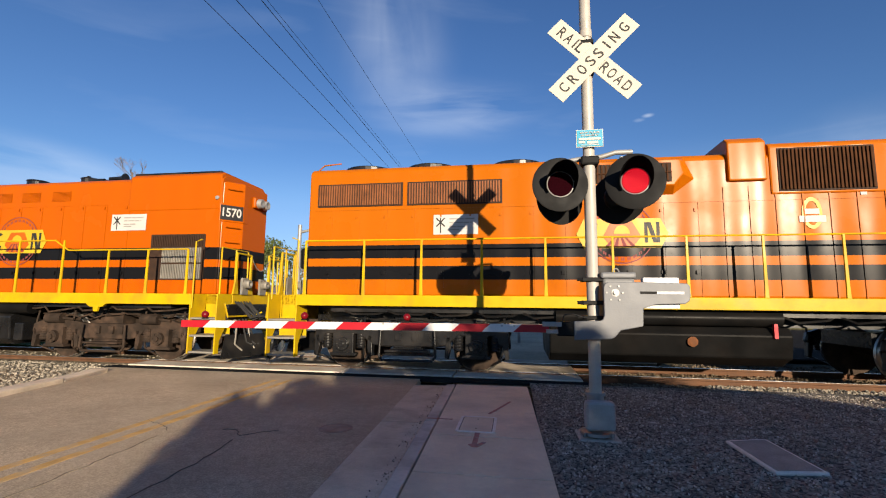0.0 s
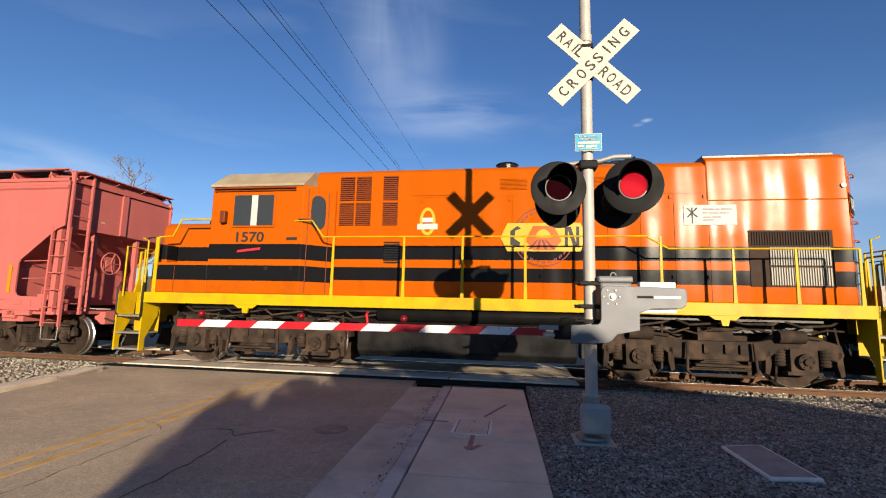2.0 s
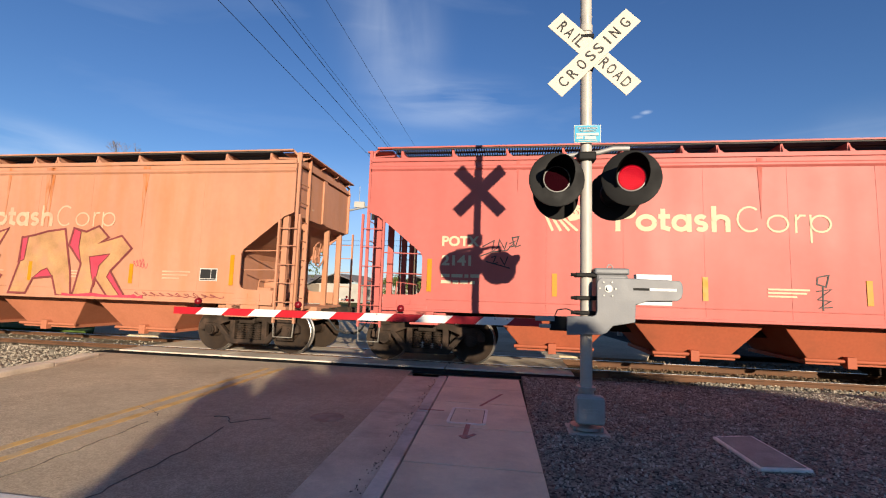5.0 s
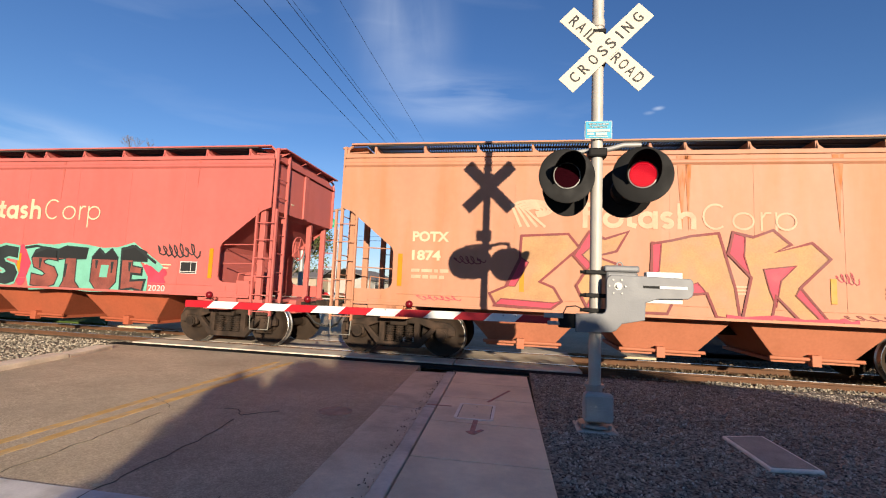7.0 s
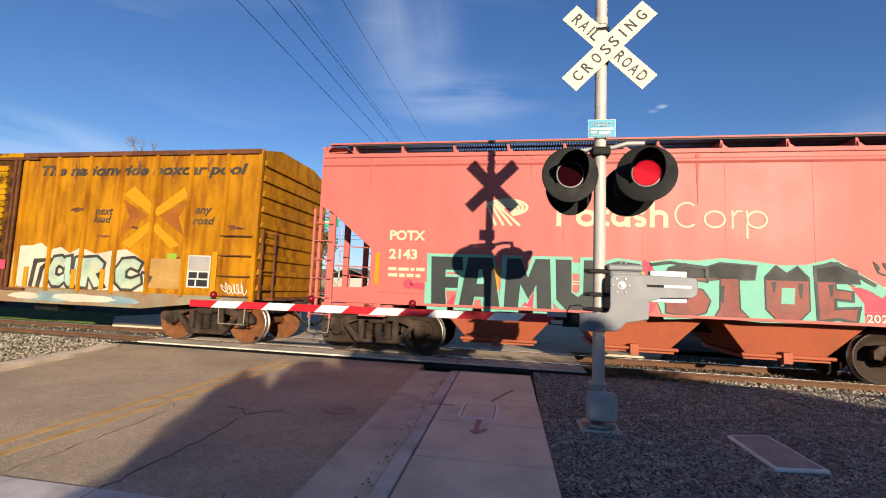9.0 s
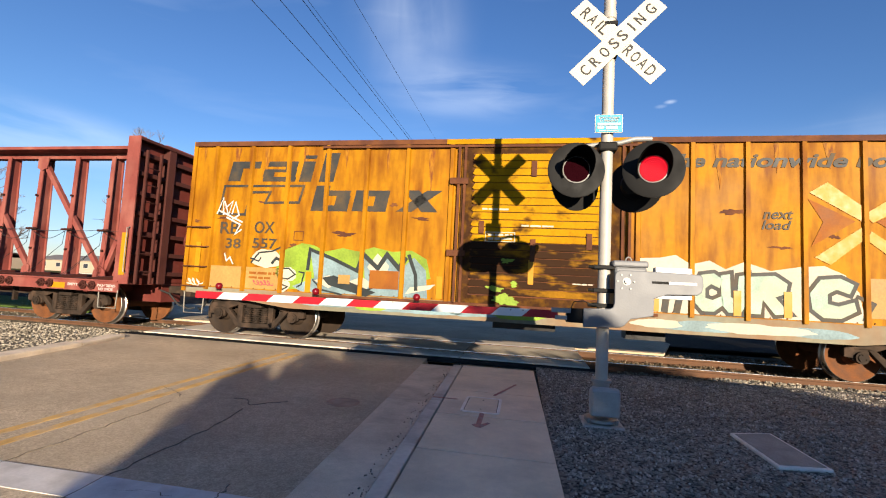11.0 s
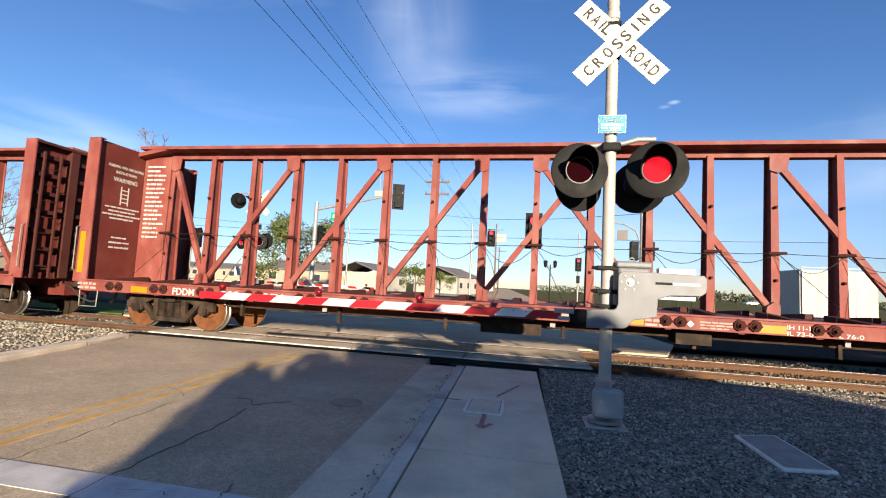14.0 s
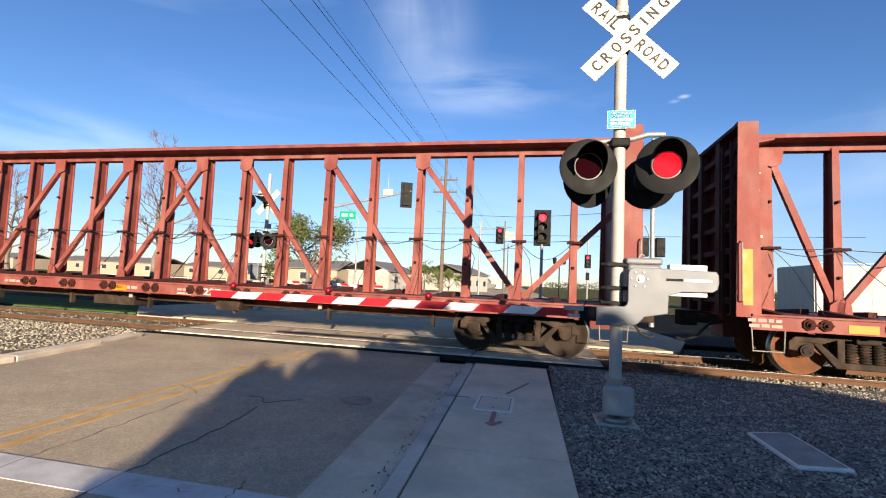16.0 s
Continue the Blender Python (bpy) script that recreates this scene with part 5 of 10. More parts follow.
    tube(bm, [(0, 0, 6.6), (-0.5, 0, 7.4), (-1.6, 0, 7.9)], 0.04, 8)
    box(bm, -2.2, -1.6, -0.12, 0.12, 7.85, 7.97)
    part("arm", bm, "galv", lamp)
    # wooden utility pole
    u = thing("utility_pole", -7.5, 27.0, -0.1, "weathered wooden utility pole with crossarms", "utility pole")
    pole(u, "post", 0, 0, 0, 10.6, 0.15, "wood_pole", 0.10)
    for z in (8.9, 8.0):
        boxes("crossarm", [(-0.9, 0.9, -0.05, 0.05, z, z + 0.11)], "wood_pole", u)
        bm = bmesh.new()
        for dx in (-0.82, -0.35, 0.35, 0.82):
            lathe(bm, (dx, 0, z + 0.11), (0, 0, 1), [(0, 0.02), (0.06, 0.05), (0.14, 0.045), (0.18, 0.0)], 8)
        part("insulator", bm, "roof_grey", u)
    u = thing("utility_pole", -4.75, 52.0, -0.1, "thin distant utility pole", "utility pole")
    pole(u, "post", 0, 0, 0, 9.5, 0.12, "wood_pole", 0.08)
    for y in (-30.0, 100.0):
        u = thing("utility_pole", -7.2, y, -0.1, "wooden utility pole carrying the wires along the street", "utility pole")
        pole(u, "post", 0, 0, 0, 10.9, 0.15, "wood_pole", 0.11)
        boxes("crossarm", [(-1.6, 1.7, -0.06, 0.06, 9.0 + 0.225 * ((y - 12) / 45) ** 2 - 0.02, 9.0 + 0.225 * ((y - 12) / 45) ** 2 + 0.10)], "wood_pole", u)
    # overhead wires along the street
    for k, (x, r) in enumerate(((-8.59, 0.010), (-7.77, 0.010), (-7.13, 0.010), (-6.98, 0.006), (-5.68, 0.006))):
        bm = bmesh.new()
        pts = []
        for i in range(41):
            y = -30 + 130 * i / 40
            pts.append((x, y, 9.0 + 0.9 * ((y - 12) / 45) ** 2 * 0.25))
        tube(bm, pts, r, 5)
        tagged(part("overhead_wire", bm, "wire"), "thin black overhead wire along the street", "wire", "overhead wires")
    for k, (x0, y0, z0, x1, y1, z1) in enumerate(((-30, 21, 4.6, 14, 19, 4.3), (-26, 24, 5.4, -4, 24, 5.0), (-8, 27, 6.5, 4, 15, 4.8))):
        bm = bmesh.new()
        pts = [(x0 + (x1 - x0) * i / 20, y0 + (y1 - y0) * i / 20, z0 + (z1 - z0) * i / 20 - 0.35 * math.sin(math.pi * i / 20)) for i in range(21)]
        tube(bm, pts, 0.011, 5)
        tagged(part("overhead_wire", bm, "wire"), "thin slack wire across the far street", "wire", "far wires")


def house(x, y, w, d, h, roof, wall, label, turn=0.0, windows=3):
    t = thing("house", x, y, -0.1, label, "house", turn=turn)
    boxes("wall", [(-w / 2, w / 2, -d / 2, d / 2, 0, h)], wall, t)
    bm = bmesh.new()
    prism(bm, [(-d / 2 - 0.4, h), (0, h + roof), (d / 2 + 0.4, h), (d / 2 + 0.4, h - 0.12), (0, h + roof - 0.12), (-d / 2 - 0.4, h - 0.12)], -w / 2 - 0.4, w / 2 + 0.4, "x")
    part("roof", bm, "roof_grey", t, "dark shingle roof")
    for k in range(windows):
        a = -w / 2 + w * (k + 0.5) / windows
        win = boxes("window", [(a - 0.65, a + 0.65, -d / 2 - 0.05, -d / 2, 0.95, 2.05)], "stucco_pale", t)
        boxes("pane", [(a - 0.55, a + 0.55, -d / 2 - 0.06, -d / 2 - 0.05, 1.05, 1.95)], "window_dark", win)
    return t


def parked_car(x, y, turn, paint, label):
    t = thing("parked_car", x, y, -0.03, label, "car", turn=turn)
    bm = bmesh.new()
    prism(bm, [(-2.2, 0.35), (-2.25, 0.75), (-1.9, 0.9), (-1.1, 0.98), (-0.6, 1.45), (0.9, 1.48), (1.6, 1.02), (2.15, 0.92), (2.25, 0.5), (2.2, 0.3)], -0.88, 0.88)
    part("body", bm, paint, t, bevel=0.08)
    bm = bmesh.new()
    prism(bm, [(-1.0, 1.0), (-0.58, 1.38), (0.85, 1.41), (1.4, 1.02)], -0.89, 0.89)
    part("window", bm, "window_dark", t)
    for a in (-1.35, 1.4):
        for s in (-1, 1):
            bm = bmesh.new()
            cyl(bm, (a, s * 0.72, 0.32), (a, s * 0.92, 0.32), 0.32, n=18)
            part("wheel", bm, "rubber", t)
    return t


def distance():
    for k, (x, w, h) in enumerate(((-128, 18, 2.6), (-106, 16, 2.7), (-88, 15, 2.7), (-71, 15, 2.6), (-55, 12, 2.5))):
        house(x, 82 + (k % 2) * 6, w, 9, h, 1.2, "stucco", "low tan stucco house with a dark roof", 0, 4)
    house(-24.5, 62, 9, 8, 2.7, 1.5, "stucco_pale", "pale stucco house with a gabled roof", 80, 2)
    house(-33, 58, 10, 8, 2.6, 1.3, "stucco", "tan house with a low dark roof", 0, 3)
    house(-14.5, 74, 10, 8, 3.0, 1.6, "stucco_pale", "pale house beside the far road", 75, 3)
    for k in range(9):
        house(-17.5 - k * 2.3, 100 + k * 26, 14, 9, 3.2, 1.5, "stucco_pale" if k % 2 else "stucco", "pale house in a row along the far road", 88, 3)
    # white storage building with its side annex
    t = thing("storage_tank", 18.6, 30.0, -0.1, "large white box-shaped storage tank with rounded corners", "storage tank")
    bm = bmesh.new()
    prism(bm, [(-1.9, -2.0), (2.0, -2.0), (2.45, -1.85), (2.75, -1.5), (2.9, -0.9), (2.9, 2.6), (-1.9, 2.6)], 0.0, 3.68, "z")
    part("tank_body", bm, "tank_white", t, bevel=0.06)
    boxes("end_sheet", [(-1.96, -1.905, -1.95, 2.55, 0.05, 3.6)], "tank_white", t, "flat end sheet", bevel=0.02)
    boxes("top_rail", [(-1.8, 2.2, -1.93, -1.90, 3.82, 3.85)] + [(a, a + 0.03, -1.93, -1.90, 3.66, 3.83) for a in (-1.8, -0.5, 0.85, 2.15)], "galv", t)
    boxes("downpipe", [(-1.86, -1.76, -2.06, -1.98, 0.0, 3.5)], "decal_white", t)
    boxes("seam", [(a, a + 0.02, -2.012, -2.0, 0.1, 3.6) for a in (-0.9, 0.1, 1.2)], "tank_white", t)
    # low white fence and trees
    f = thing("fence", -27.0, 31.0, -0.1, "low white board fence along the lot", "fence")
    boxes("rail", [(-15, 11, -0.02, 0.02, 0.72, 0.82), (-15, 11, -0.02, 0.02, 0.38, 0.48)], "stucco_pale", f)
    for k in range(14):
        boxes("post", [(-15 + 2 * k - 0.06, -15 + 2 * k + 0.06, -0.06, 0.0, 0, 0.9)], "stucco_pale", f)
    f = thing("fence", -15.5, 120.0, -0.1, "long pale wall along the far road", "fence", turn=93.5)
    for k in range(40):
        boxes("panel", [(-45 + 4.9 * k, -45 + 4.9 * k + 4.8, -0.1, 0.1, 0, 1.7)], "stucco_pale", f)
    leafy_tree(-19.6, 30.0, 6.4, 3.6, 5, "green street tree with a loose uneven crown", 9000, 0.11)
    leafy_tree(-9.6, 41.0, 2.9, 1.5, 8, "small dark green bush beside the far road", 2500, 0.09)
    leafy_tree(-13.4, 46.0, 4.6, 1.7, 9, "small green tree before the houses", 2500, 0.1)
    bare_tree(-27.0, 22.0, 10.4, 4, "tall leafless tree beside the lot")
    bare_tree(-46.0, 26.0, 9.5, 12, "leafless tree beyond the lot", 0.7)
    rng = random.Random(8)
    clumps = []
    for k in range(150):
        x = -330 + k * 4.6
        if -40 < x < 6:
            continue
        clumps.append((x, 330 + rng.uniform(-25, 25), rng.uniform(1.2, 2.6), 5.5, 4, rng.uniform(2.0, 4.6)))
    for k in range(26):
        clumps.append((76 + k * 0.55, 200 + rng.uniform(-3, 3), rng.uniform(2.0, 4.2) - 0.06 * k, 1.3, 1.3, rng.uniform(1.4, 2.4)))
    w = leaves("far_woods", clumps, 26000, 0.6, "leaf_far", None, "", 61)
    tagged(w, "dim line of distant trees along the horizon", "woods", kind="stuff")
    parked_car(67.9, 150.0, 5, "car_white", "white car on the distant road")
    parked_car(-26.3, 72.5, 10, "car_red", "red car waiting on the far street")
    parked_car(-36.4, 68.9, 8, "car_white", "white car waiting on the far street")
    parked_car(-10.2, 118.0, 88, "car_white", "white car on the far road")


shade_trees()
far_side()
distance()
# ---- the train: every vehicle in its own space, x along the track, y from the track's centre, z from the rail head ----
ROLLING = []           # wheelsets: object, place on the truck, radius
VEHICLES = []          # vehicles: object, place along the train


def vehicle(name, u, label, category, group=""):
    t = thing(name, u, TRACK, 0.0, label, category, group)
    VEHICLES.append((t, u))
    return t


def wheelset(truck, x, r, material="wheel"):
    bm = bmesh.new()
    for s in (-1, 1):
        lathe(bm, (0, 0, 0), (0, s, 0), [(0.0, 0.08), (0.60, 0.085), (0.66, 0.13), (0.685, r * 0.5), (0.685, r * 0.80), (0.68, r + 0.028), (0.71, r + 0.026), (0.73, r), (0.82, r - 0.006),
                                         (0.825, r * 0.965), (0.82, r * 0.90), (0.80, r * 0.82), (0.765, r * 0.6), (0.79, r * 0.36), (0.84, r * 0.30), (0.86, 0.10), (0.95, 0.085), (0.95, 0.0)], 40)
    bmesh.ops.remove_doubles(bm, verts=bm.verts, dist=0.0005)
    bmesh.ops.recalc_face_normals(bm, faces=bm.faces)
    for e in bm.edges:
        e.smooth = not (e.is_manifold and e.calc_face_angle(0) > radians(35))
    for f in bm.faces:
        c = f.calc_center_median()
        rad = math.hypot(c.x, c.z)
        if rad > r * 0.965 and 0.70 < abs(c.y) < 0.84:
            f.material_index = 1
    me = bpy.data.meshes.new("wheelset")
    bm.to_mesh(me)
    bm.free()
    me.materials.append(M[material])
    me.materials.append(M["tread"])
    me.polygons.foreach_set("use_smooth", [True] * len(me.polygons))
    ob = new("wheelset", me)
    ob.parent = truck
    ob["label"] = "steel wheelset with polished treads"
    ROLLING.append((ob, x, r))
    return ob


def freight_truck(car, cx, material="running_gear", wheels="wheel"):
    truck = new("truck")
    truck.parent = car
    truck.matrix_basis = pose(cx, 0, 0)
    truck["label"] = "three-piece cast freight truck with coil springs"
    hw = 0.89
    for s in (-1, 1):
        y0, y1 = (s * 1.05, s * 0.93) if s < 0 else (0.93, 1.05)
        bm = bmesh.new()
        # top chord, arching over the axle ends
        prism(bm, [(-1.16, 0.60), (-1.16, 0.46), (-1.02, 0.44), (-1.00, 0.60), (-0.78, 0.60), (-0.70, 0.56), (-0.42, 0.665), (0.42, 0.665), (0.70, 0.56), (0.78, 0.60), (1.00, 0.60), (1.02, 0.44), (1.16, 0.46), (1.16, 0.60), (1.05, 0.70), (0.72, 0.74), (0.45, 0.79), (-0.45, 0.79), (-0.72, 0.74), (-1.05, 0.70)], y0, y1)
        # lower chord, slanting struts and columns
        prism(bm, [(-0.80, 0.60), (-0.66, 0.58), (-0.36, 0.29), (0.36, 0.29), (0.66, 0.58), (0.80, 0.60), (0.44, 0.18), (-0.44, 0.18)], y0, y1)
        for a in (-0.43, 0.31):
            box(bm, a, a + 0.12, y0, y1, 0.27, 0.70)
        for a in (-hw, hw):
            box(bm, a - 0.13, a + 0.13, y0 + 0.02, y1 - 0.02, 0.40, 0.62)
        part("side_frame", bm, material, truck, bevel=0.018)
        yo = s * 1.06
        for a in (-hw, hw):
            bm = bmesh.new()
            cyl(bm, (a, s * 0.93, 0.457), (a, s * 1.07, 0.457), 0.105, n=18)
            cyl(bm, (a, s * 1.07, 0.457), (a, s * 1.085, 0.457), 0.07, n=18)
            for k in range(3):
                g = radians(90 + 120 * k)
                cyl(bm, (a + 0.055 * math.cos(g), s * 1.07, 0.457 + 0.055 * math.sin(g)), (a + 0.055 * math.cos(g), s * 1.095, 0.457 + 0.055 * math.sin(g)), 0.014, n=6)
            part("bearing_cap", bm, material, truck)
        for a in (-0.20, 0.0, 0.20):
            bm = bmesh.new()
            turns = [(0.0, 0.06)]
            for k in range(7):
                turns += [(0.008 + k * 0.046, 0.066), (0.018 + k * 0.046, 0.092), (0.034 + k * 0.046, 0.092), (0.044 + k * 0.046, 0.066)]
            lathe(bm, (a, s * 0.99, 0.29), (0, 0, 1), turns + [(0.33, 0.06)], 14)
            part("coil_spring", bm, material, truck)
    boxes("bolster", [(-0.19, 0.19, -1.12, 1.12, 0.62, 0.76), (-0.21, 0.21, -0.7, 0.7, 0.5, 0.9)], material, truck, bevel=0.03)
    boxes("brake_beam", [(-0.5, -0.42, -0.75, 0.75, 0.36, 0.44), (0.42, 0.5, -0.75, 0.75, 0.36, 0.44)], material, truck)
    for x in (-hw, hw):
        wheelset(truck, x, 0.457, wheels)
    return truck


def coupler(car, x, s, material="running_gear"):
    """Draft gear, coupler head and air hose at an end that looks along s."""
    bm = bmesh.new()
    box(bm, min(x, x + s * 0.55), max(x, x + s * 0.55), -0.09, 0.09, 0.78, 0.96)
    prism(bm, [(x + s * 0.50, -0.16), (x + s * 0.82, -0.20), (x + s * 0.86, -0.06), (x + s * 0.68, 0.0), (x + s * 0.86, 0.07), (x + s * 0.80, 0.16), (x + s * 0.50, 0.15)], 0.72, 1.02, "z")
    part("coupler", bm, material, car, "rusty knuckle coupler", bevel=0.02)
    bm = bmesh.new()
    tube(bm, [(x + s * 0.1, -0.35, 0.85), (x + s * 0.35, -0.34, 0.78), (x + s * 0.55, -0.25, 0.52), (x + s * 0.75, -0.12, 0.42), (x + s * 0.85, -0.05, 0.45)], 0.025, 8)
    part("air_hose", bm, "rubber", car, smooth=True)


def ladder(car, x0, x1, y, zs, z0, z1, material, name="ladder", r=0.011):
    """Side ladder in a plane of one y: stiles and rungs."""
    bm = bmesh.new()
    for x in (x0, x1):
        box(bm, x - 0.02, x + 0.02, y - 0.03, y + 0.03, z0, z1)
    for z in zs:
        cyl(bm, (x0, y - 0.03, z), (x1, y - 0.03, z), r, n=6)
    return part(name, bm, material, car)


def end_ladder(car, x, y0, y1, zs, z0, z1, material):
    bm = bmesh.new()
    for y in (y0, y1):
        box(bm, x - 0.03, x + 0.03, y - 0.02, y + 0.02, z0, z1)
    for z in zs:
        cyl(bm, (x, y0, z), (x, y1, z), 0.011, n=6)
    return part("end_ladder", bm, material, car)


def stirrup(car, x0, x1, y, z0, z1, material="steel_step"):
    bm = bmesh.new()
    tube(bm, [(x0, y, z1), (x0 + 0.02, y, z0), (x1 - 0.02, y, z0), (x1, y, z1)], 0.014, 6)
    return part("sill_step", bm, material, car, "bent steel sill step")


def brake_wheel(car, x, y, z, material):
    bm = bmesh.new()
    for k in range(20):
        a0, a1 = 2 * math.pi * k / 20, 2 * math.pi * (k + 1) / 20
        cyl(bm, (x, y + 0.27 * math.cos(a0), z + 0.27 * math.sin(a0)), (x, y + 0.27 * math.cos(a1), z + 0.27 * math.sin(a1)), 0.016, n=6)
    for k in range(5):
        a = 2 * math.pi * k / 5
        cyl(bm, (x, y, z), (x, y + 0.27 * math.cos(a), z + 0.27 * math.sin(a)), 0.012, n=6)
    box(bm, x - 0.09, x - 0.01, y - 0.12, y + 0.12, z - 0.2, z + 0.16)
    part("brake_wheel", bm, material, car, "spoked hand brake wheel")


def ribbon(bm, pts, w, y, rise=0.0007):
    """A flat painted stroke of even width through points of the x-z plane, on a face that looks towards -y."""
    pts = [Vector(p) for p in pts]
    left, right = [], []
    for i, p in enumerate(pts):
        d0 = (p - pts[i - 1]).normalized() if i else (pts[1] - p).normalized()
        d1 = (pts[i + 1] - p).normalized() if i < len(pts) - 1 else d0
        side = Vector((-(d0 + d1).y, (d0 + d1).x))
        side = side.normalized() if side.length > 0.2 else Vector((-d0.y, d0.x))
        k = w / 2 / max(0.55, side.dot(Vector((-d0.y, d0.x))))
        left.append(bm.verts.new((p.x + side.x * k, y - rise * i, p.y + side.y * k)))
        right.append(bm.verts.new((p.x - side.x * k, y - rise * i, p.y - side.y * k)))
    for i in range(len(pts) - 1):
        bm.faces.new((left[i], right[i], right[i + 1], left[i + 1]))


# ---- covered hoppers ----
def hopper(u, paint, number, label, marks, ink="cream"):
    car = vehicle("hopper_car", u, label, "hopper car", "covered hopper cars")
    H, W = 6.18, 1.57
    low = "hopper_low" if paint == "hopper_red" else "hopper_low_faded"
    side = [(-H, 4.0), (-H, 2.95), (-6.08, 2.91), (-5.98, 2.87), (-5.12, 2.17), (-5.08, 2.08), (-5.08, 1.47), (-5.12, 1.39), (-5.22, 1.35), (-5.84, 1.34), (-5.84, 1.04)]
    side += [(-x, z) for x, z in side[::-1]]
    for s in (-1, 1):
        bm = bmesh.new()
        prism(bm, side, s * W, s * (W - 0.03))
        part("side_sheet", bm, paint, car, "painted steel side sheet with faint weld seams")
        bm = bmesh.new()
        prism(bm, [(s * W, 3.79), (s * (W + 0.035), 3.83), (s * (W + 0.035), 3.87), (s * W, 3.90)], -H, H, "x")
        box(bm, -H, H, s * (W + 0.015) - 0.015, s * (W + 0.015) + 0.015, 3.98, 4.06)
        box(bm, -5.84, 5.84, s * (W + 0.02) - 0.02, s * (W + 0.02) + 0.02, 1.04, 1.09)
        box(bm, -4.98, 4.98, s * (W + 0.006) - 0.006, s * (W + 0.006) + 0.006, 1.26, 1.275)
        pieces("side_rail", bm, paint, car, bevel=0.006)
        bm = bmesh.new()
        for x in np.arange(-4.1, 4.2, 1.37):
            box(bm, x - 0.006, x + 0.006, s * (W + 0.002) - 0.002, s * (W + 0.002) + 0.002, 1.13, 3.84)
        pieces("weld_seam", bm, paint, car)
    # inner body with sloping end sheets and roof
    bm = bmesh.new()
    prism(bm, [(-6.12, 3.98), (-6.12, 2.93), (-5.88, 2.88), (-4.97, 2.13), (-4.93, 2.02), (-4.93, 1.15), (4.93, 1.15), (4.93, 2.02), (4.97, 2.13), (5.88, 2.88), (6.12, 2.93), (6.12, 3.98)], -W + 0.03, W - 0.03)
    part("body", bm, paint, car)
    bm = bmesh.new()
    prism(bm, [(-W, 4.0), (-0.95, 4.20), (-0.5, 4.30), (0.5, 4.30), (0.95, 4.20), (W, 4.0)], -H, H, "x")
    part("roof", bm, paint, car)
    bm = bmesh.new()
    box(bm, -5.4, 5.4, -0.28, 0.28, 4.30, 4.42)
    for x in np.arange(-4.6, 5, 2.3):
        box(bm, x - 0.05, x + 0.05, -0.34, 0.34, 4.30, 4.47)
    part("hatch", bm, paint, car, "long loading hatch with clamps", bevel=0.02)
    # running boards of open grating on triangular brackets
    xs = [q * a for q in (-1, 1) for a in (5.57, 4.54, 3.48, 2.42, 1.36, 0.30)]
    for s in (-1, 1):
        bm = bmesh.new()
        y0, y1 = sorted((s * 1.54, s * 0.98))
        n = 230
        for k in range(n):
            x = -5.75 + 11.5 * k / (n - 1)
            box(bm, x - 0.011, x + 0.011, y0, y1, 4.250, 4.275)
        for y in (y0, (y0 + y1) / 2, y1):
            box(bm, -5.77, 5.77, y - 0.012, y + 0.012, 4.235, 4.28)
        part("running_board", bm, "grating", car, "dark open grating running board")
        bm = bmesh.new()
        box(bm, -H + 0.1, H - 0.1, s * 1.56 - 0.012, s * 1.56 + 0.012, 4.262, 4.292)
        part("board_rail", bm, paint, car)
        bm = bmesh.new()
        for x in xs:
            prism(bm, [(s * 1.55, 4.03), (s * 1.55, 4.10), (s * 1.50, 4.235), (s * 1.0, 4.235), (s * 1.0, 4.14)], x - 0.012, x + 0.012, "x")
            prism(bm, [(x - 0.03, 4.05), (x + 0.15, 4.05), (x + 0.03, 4.15), (x, 4.25), (x - 0.03, 4.25)], s * 1.50 - 0.012, s * 1.50 + 0.012)
        pieces("bracket", bm, paint, car, "triangular running board bracket")
    # ends: posts, corner pipes, ladders, platform
    for s in (-1, 1):
        bm = bmesh.new()
        for y in (-1.5, 1.5):
            tube(bm, [(s * H, y, 4.0), (s * (H - 0.02), y, 4.18), (s * (H - 0.12), y, 4.27), (s * (H - 0.5), y, 4.28)], 0.028, 8)
            tube(bm, [(s * (H - 0.02), y, 4.10), (s * (H - 0.45), y, 4.12)], 0.02, 6)
        pieces("corner_pipe", bm, paint, car)
        bm = bmesh.new()
        for y in (-1.45, -0.62, 0.62, 1.45):
            box(bm, s * 5.98 - 0.06, s * 5.98 + 0.06, y - 0.05, y + 0.05, 1.0, 2.92)
        box(bm, s * 6.13 - 0.03, s * 6.13 + 0.03, -0.09, 0.09, 2.94, 4.0)
        pieces("end_post", bm, paint, car, bevel=0.008)
        bm = bmesh.new()
        box(bm, min(s * 4.6, s * 6.1), max(s * 4.6, s * 6.1), -1.5, 1.5, 0.95, 1.02)
        box(bm, min(s * 5.0, s * 6.25), max(s * 5.0, s * 6.25), -0.35, 0.35, 0.7, 1.0)
        box(bm, s * 5.03 - 0.28, s * 5.03 + 0.28, -1.5, 1.5, 0.78, 1.0)
        box(bm, min(s * 4.95, s * 5.55), max(s * 4.95, s * 5.55), -1.58, -1.50, 0.92, 1.16)
        part("end_platform", bm, paint, car, bevel=0.012)
        lx0, lx1 = (5.88, 6.32) if s > 0 else (-6.32, -5.88)
        ladder(car, lx0, lx1, -1.55, [0.78, 1.12, 1.5, 1.88, 2.26, 2.62], 0.70, 2.92, paint)
        ladder(car, -lx1 if s > 0 else -lx1, -lx0 if s > 0 else -lx0, 1.55, [0.78, 1.12, 1.5, 1.88, 2.26, 2.62], 0.70, 2.92, paint)
        end_ladder(car, s * 6.22, -1.50, -1.02, [1.2, 1.6, 2.0, 2.4, 2.8, 3.2, 3.6, 4.0], 0.95, 4.24, paint)
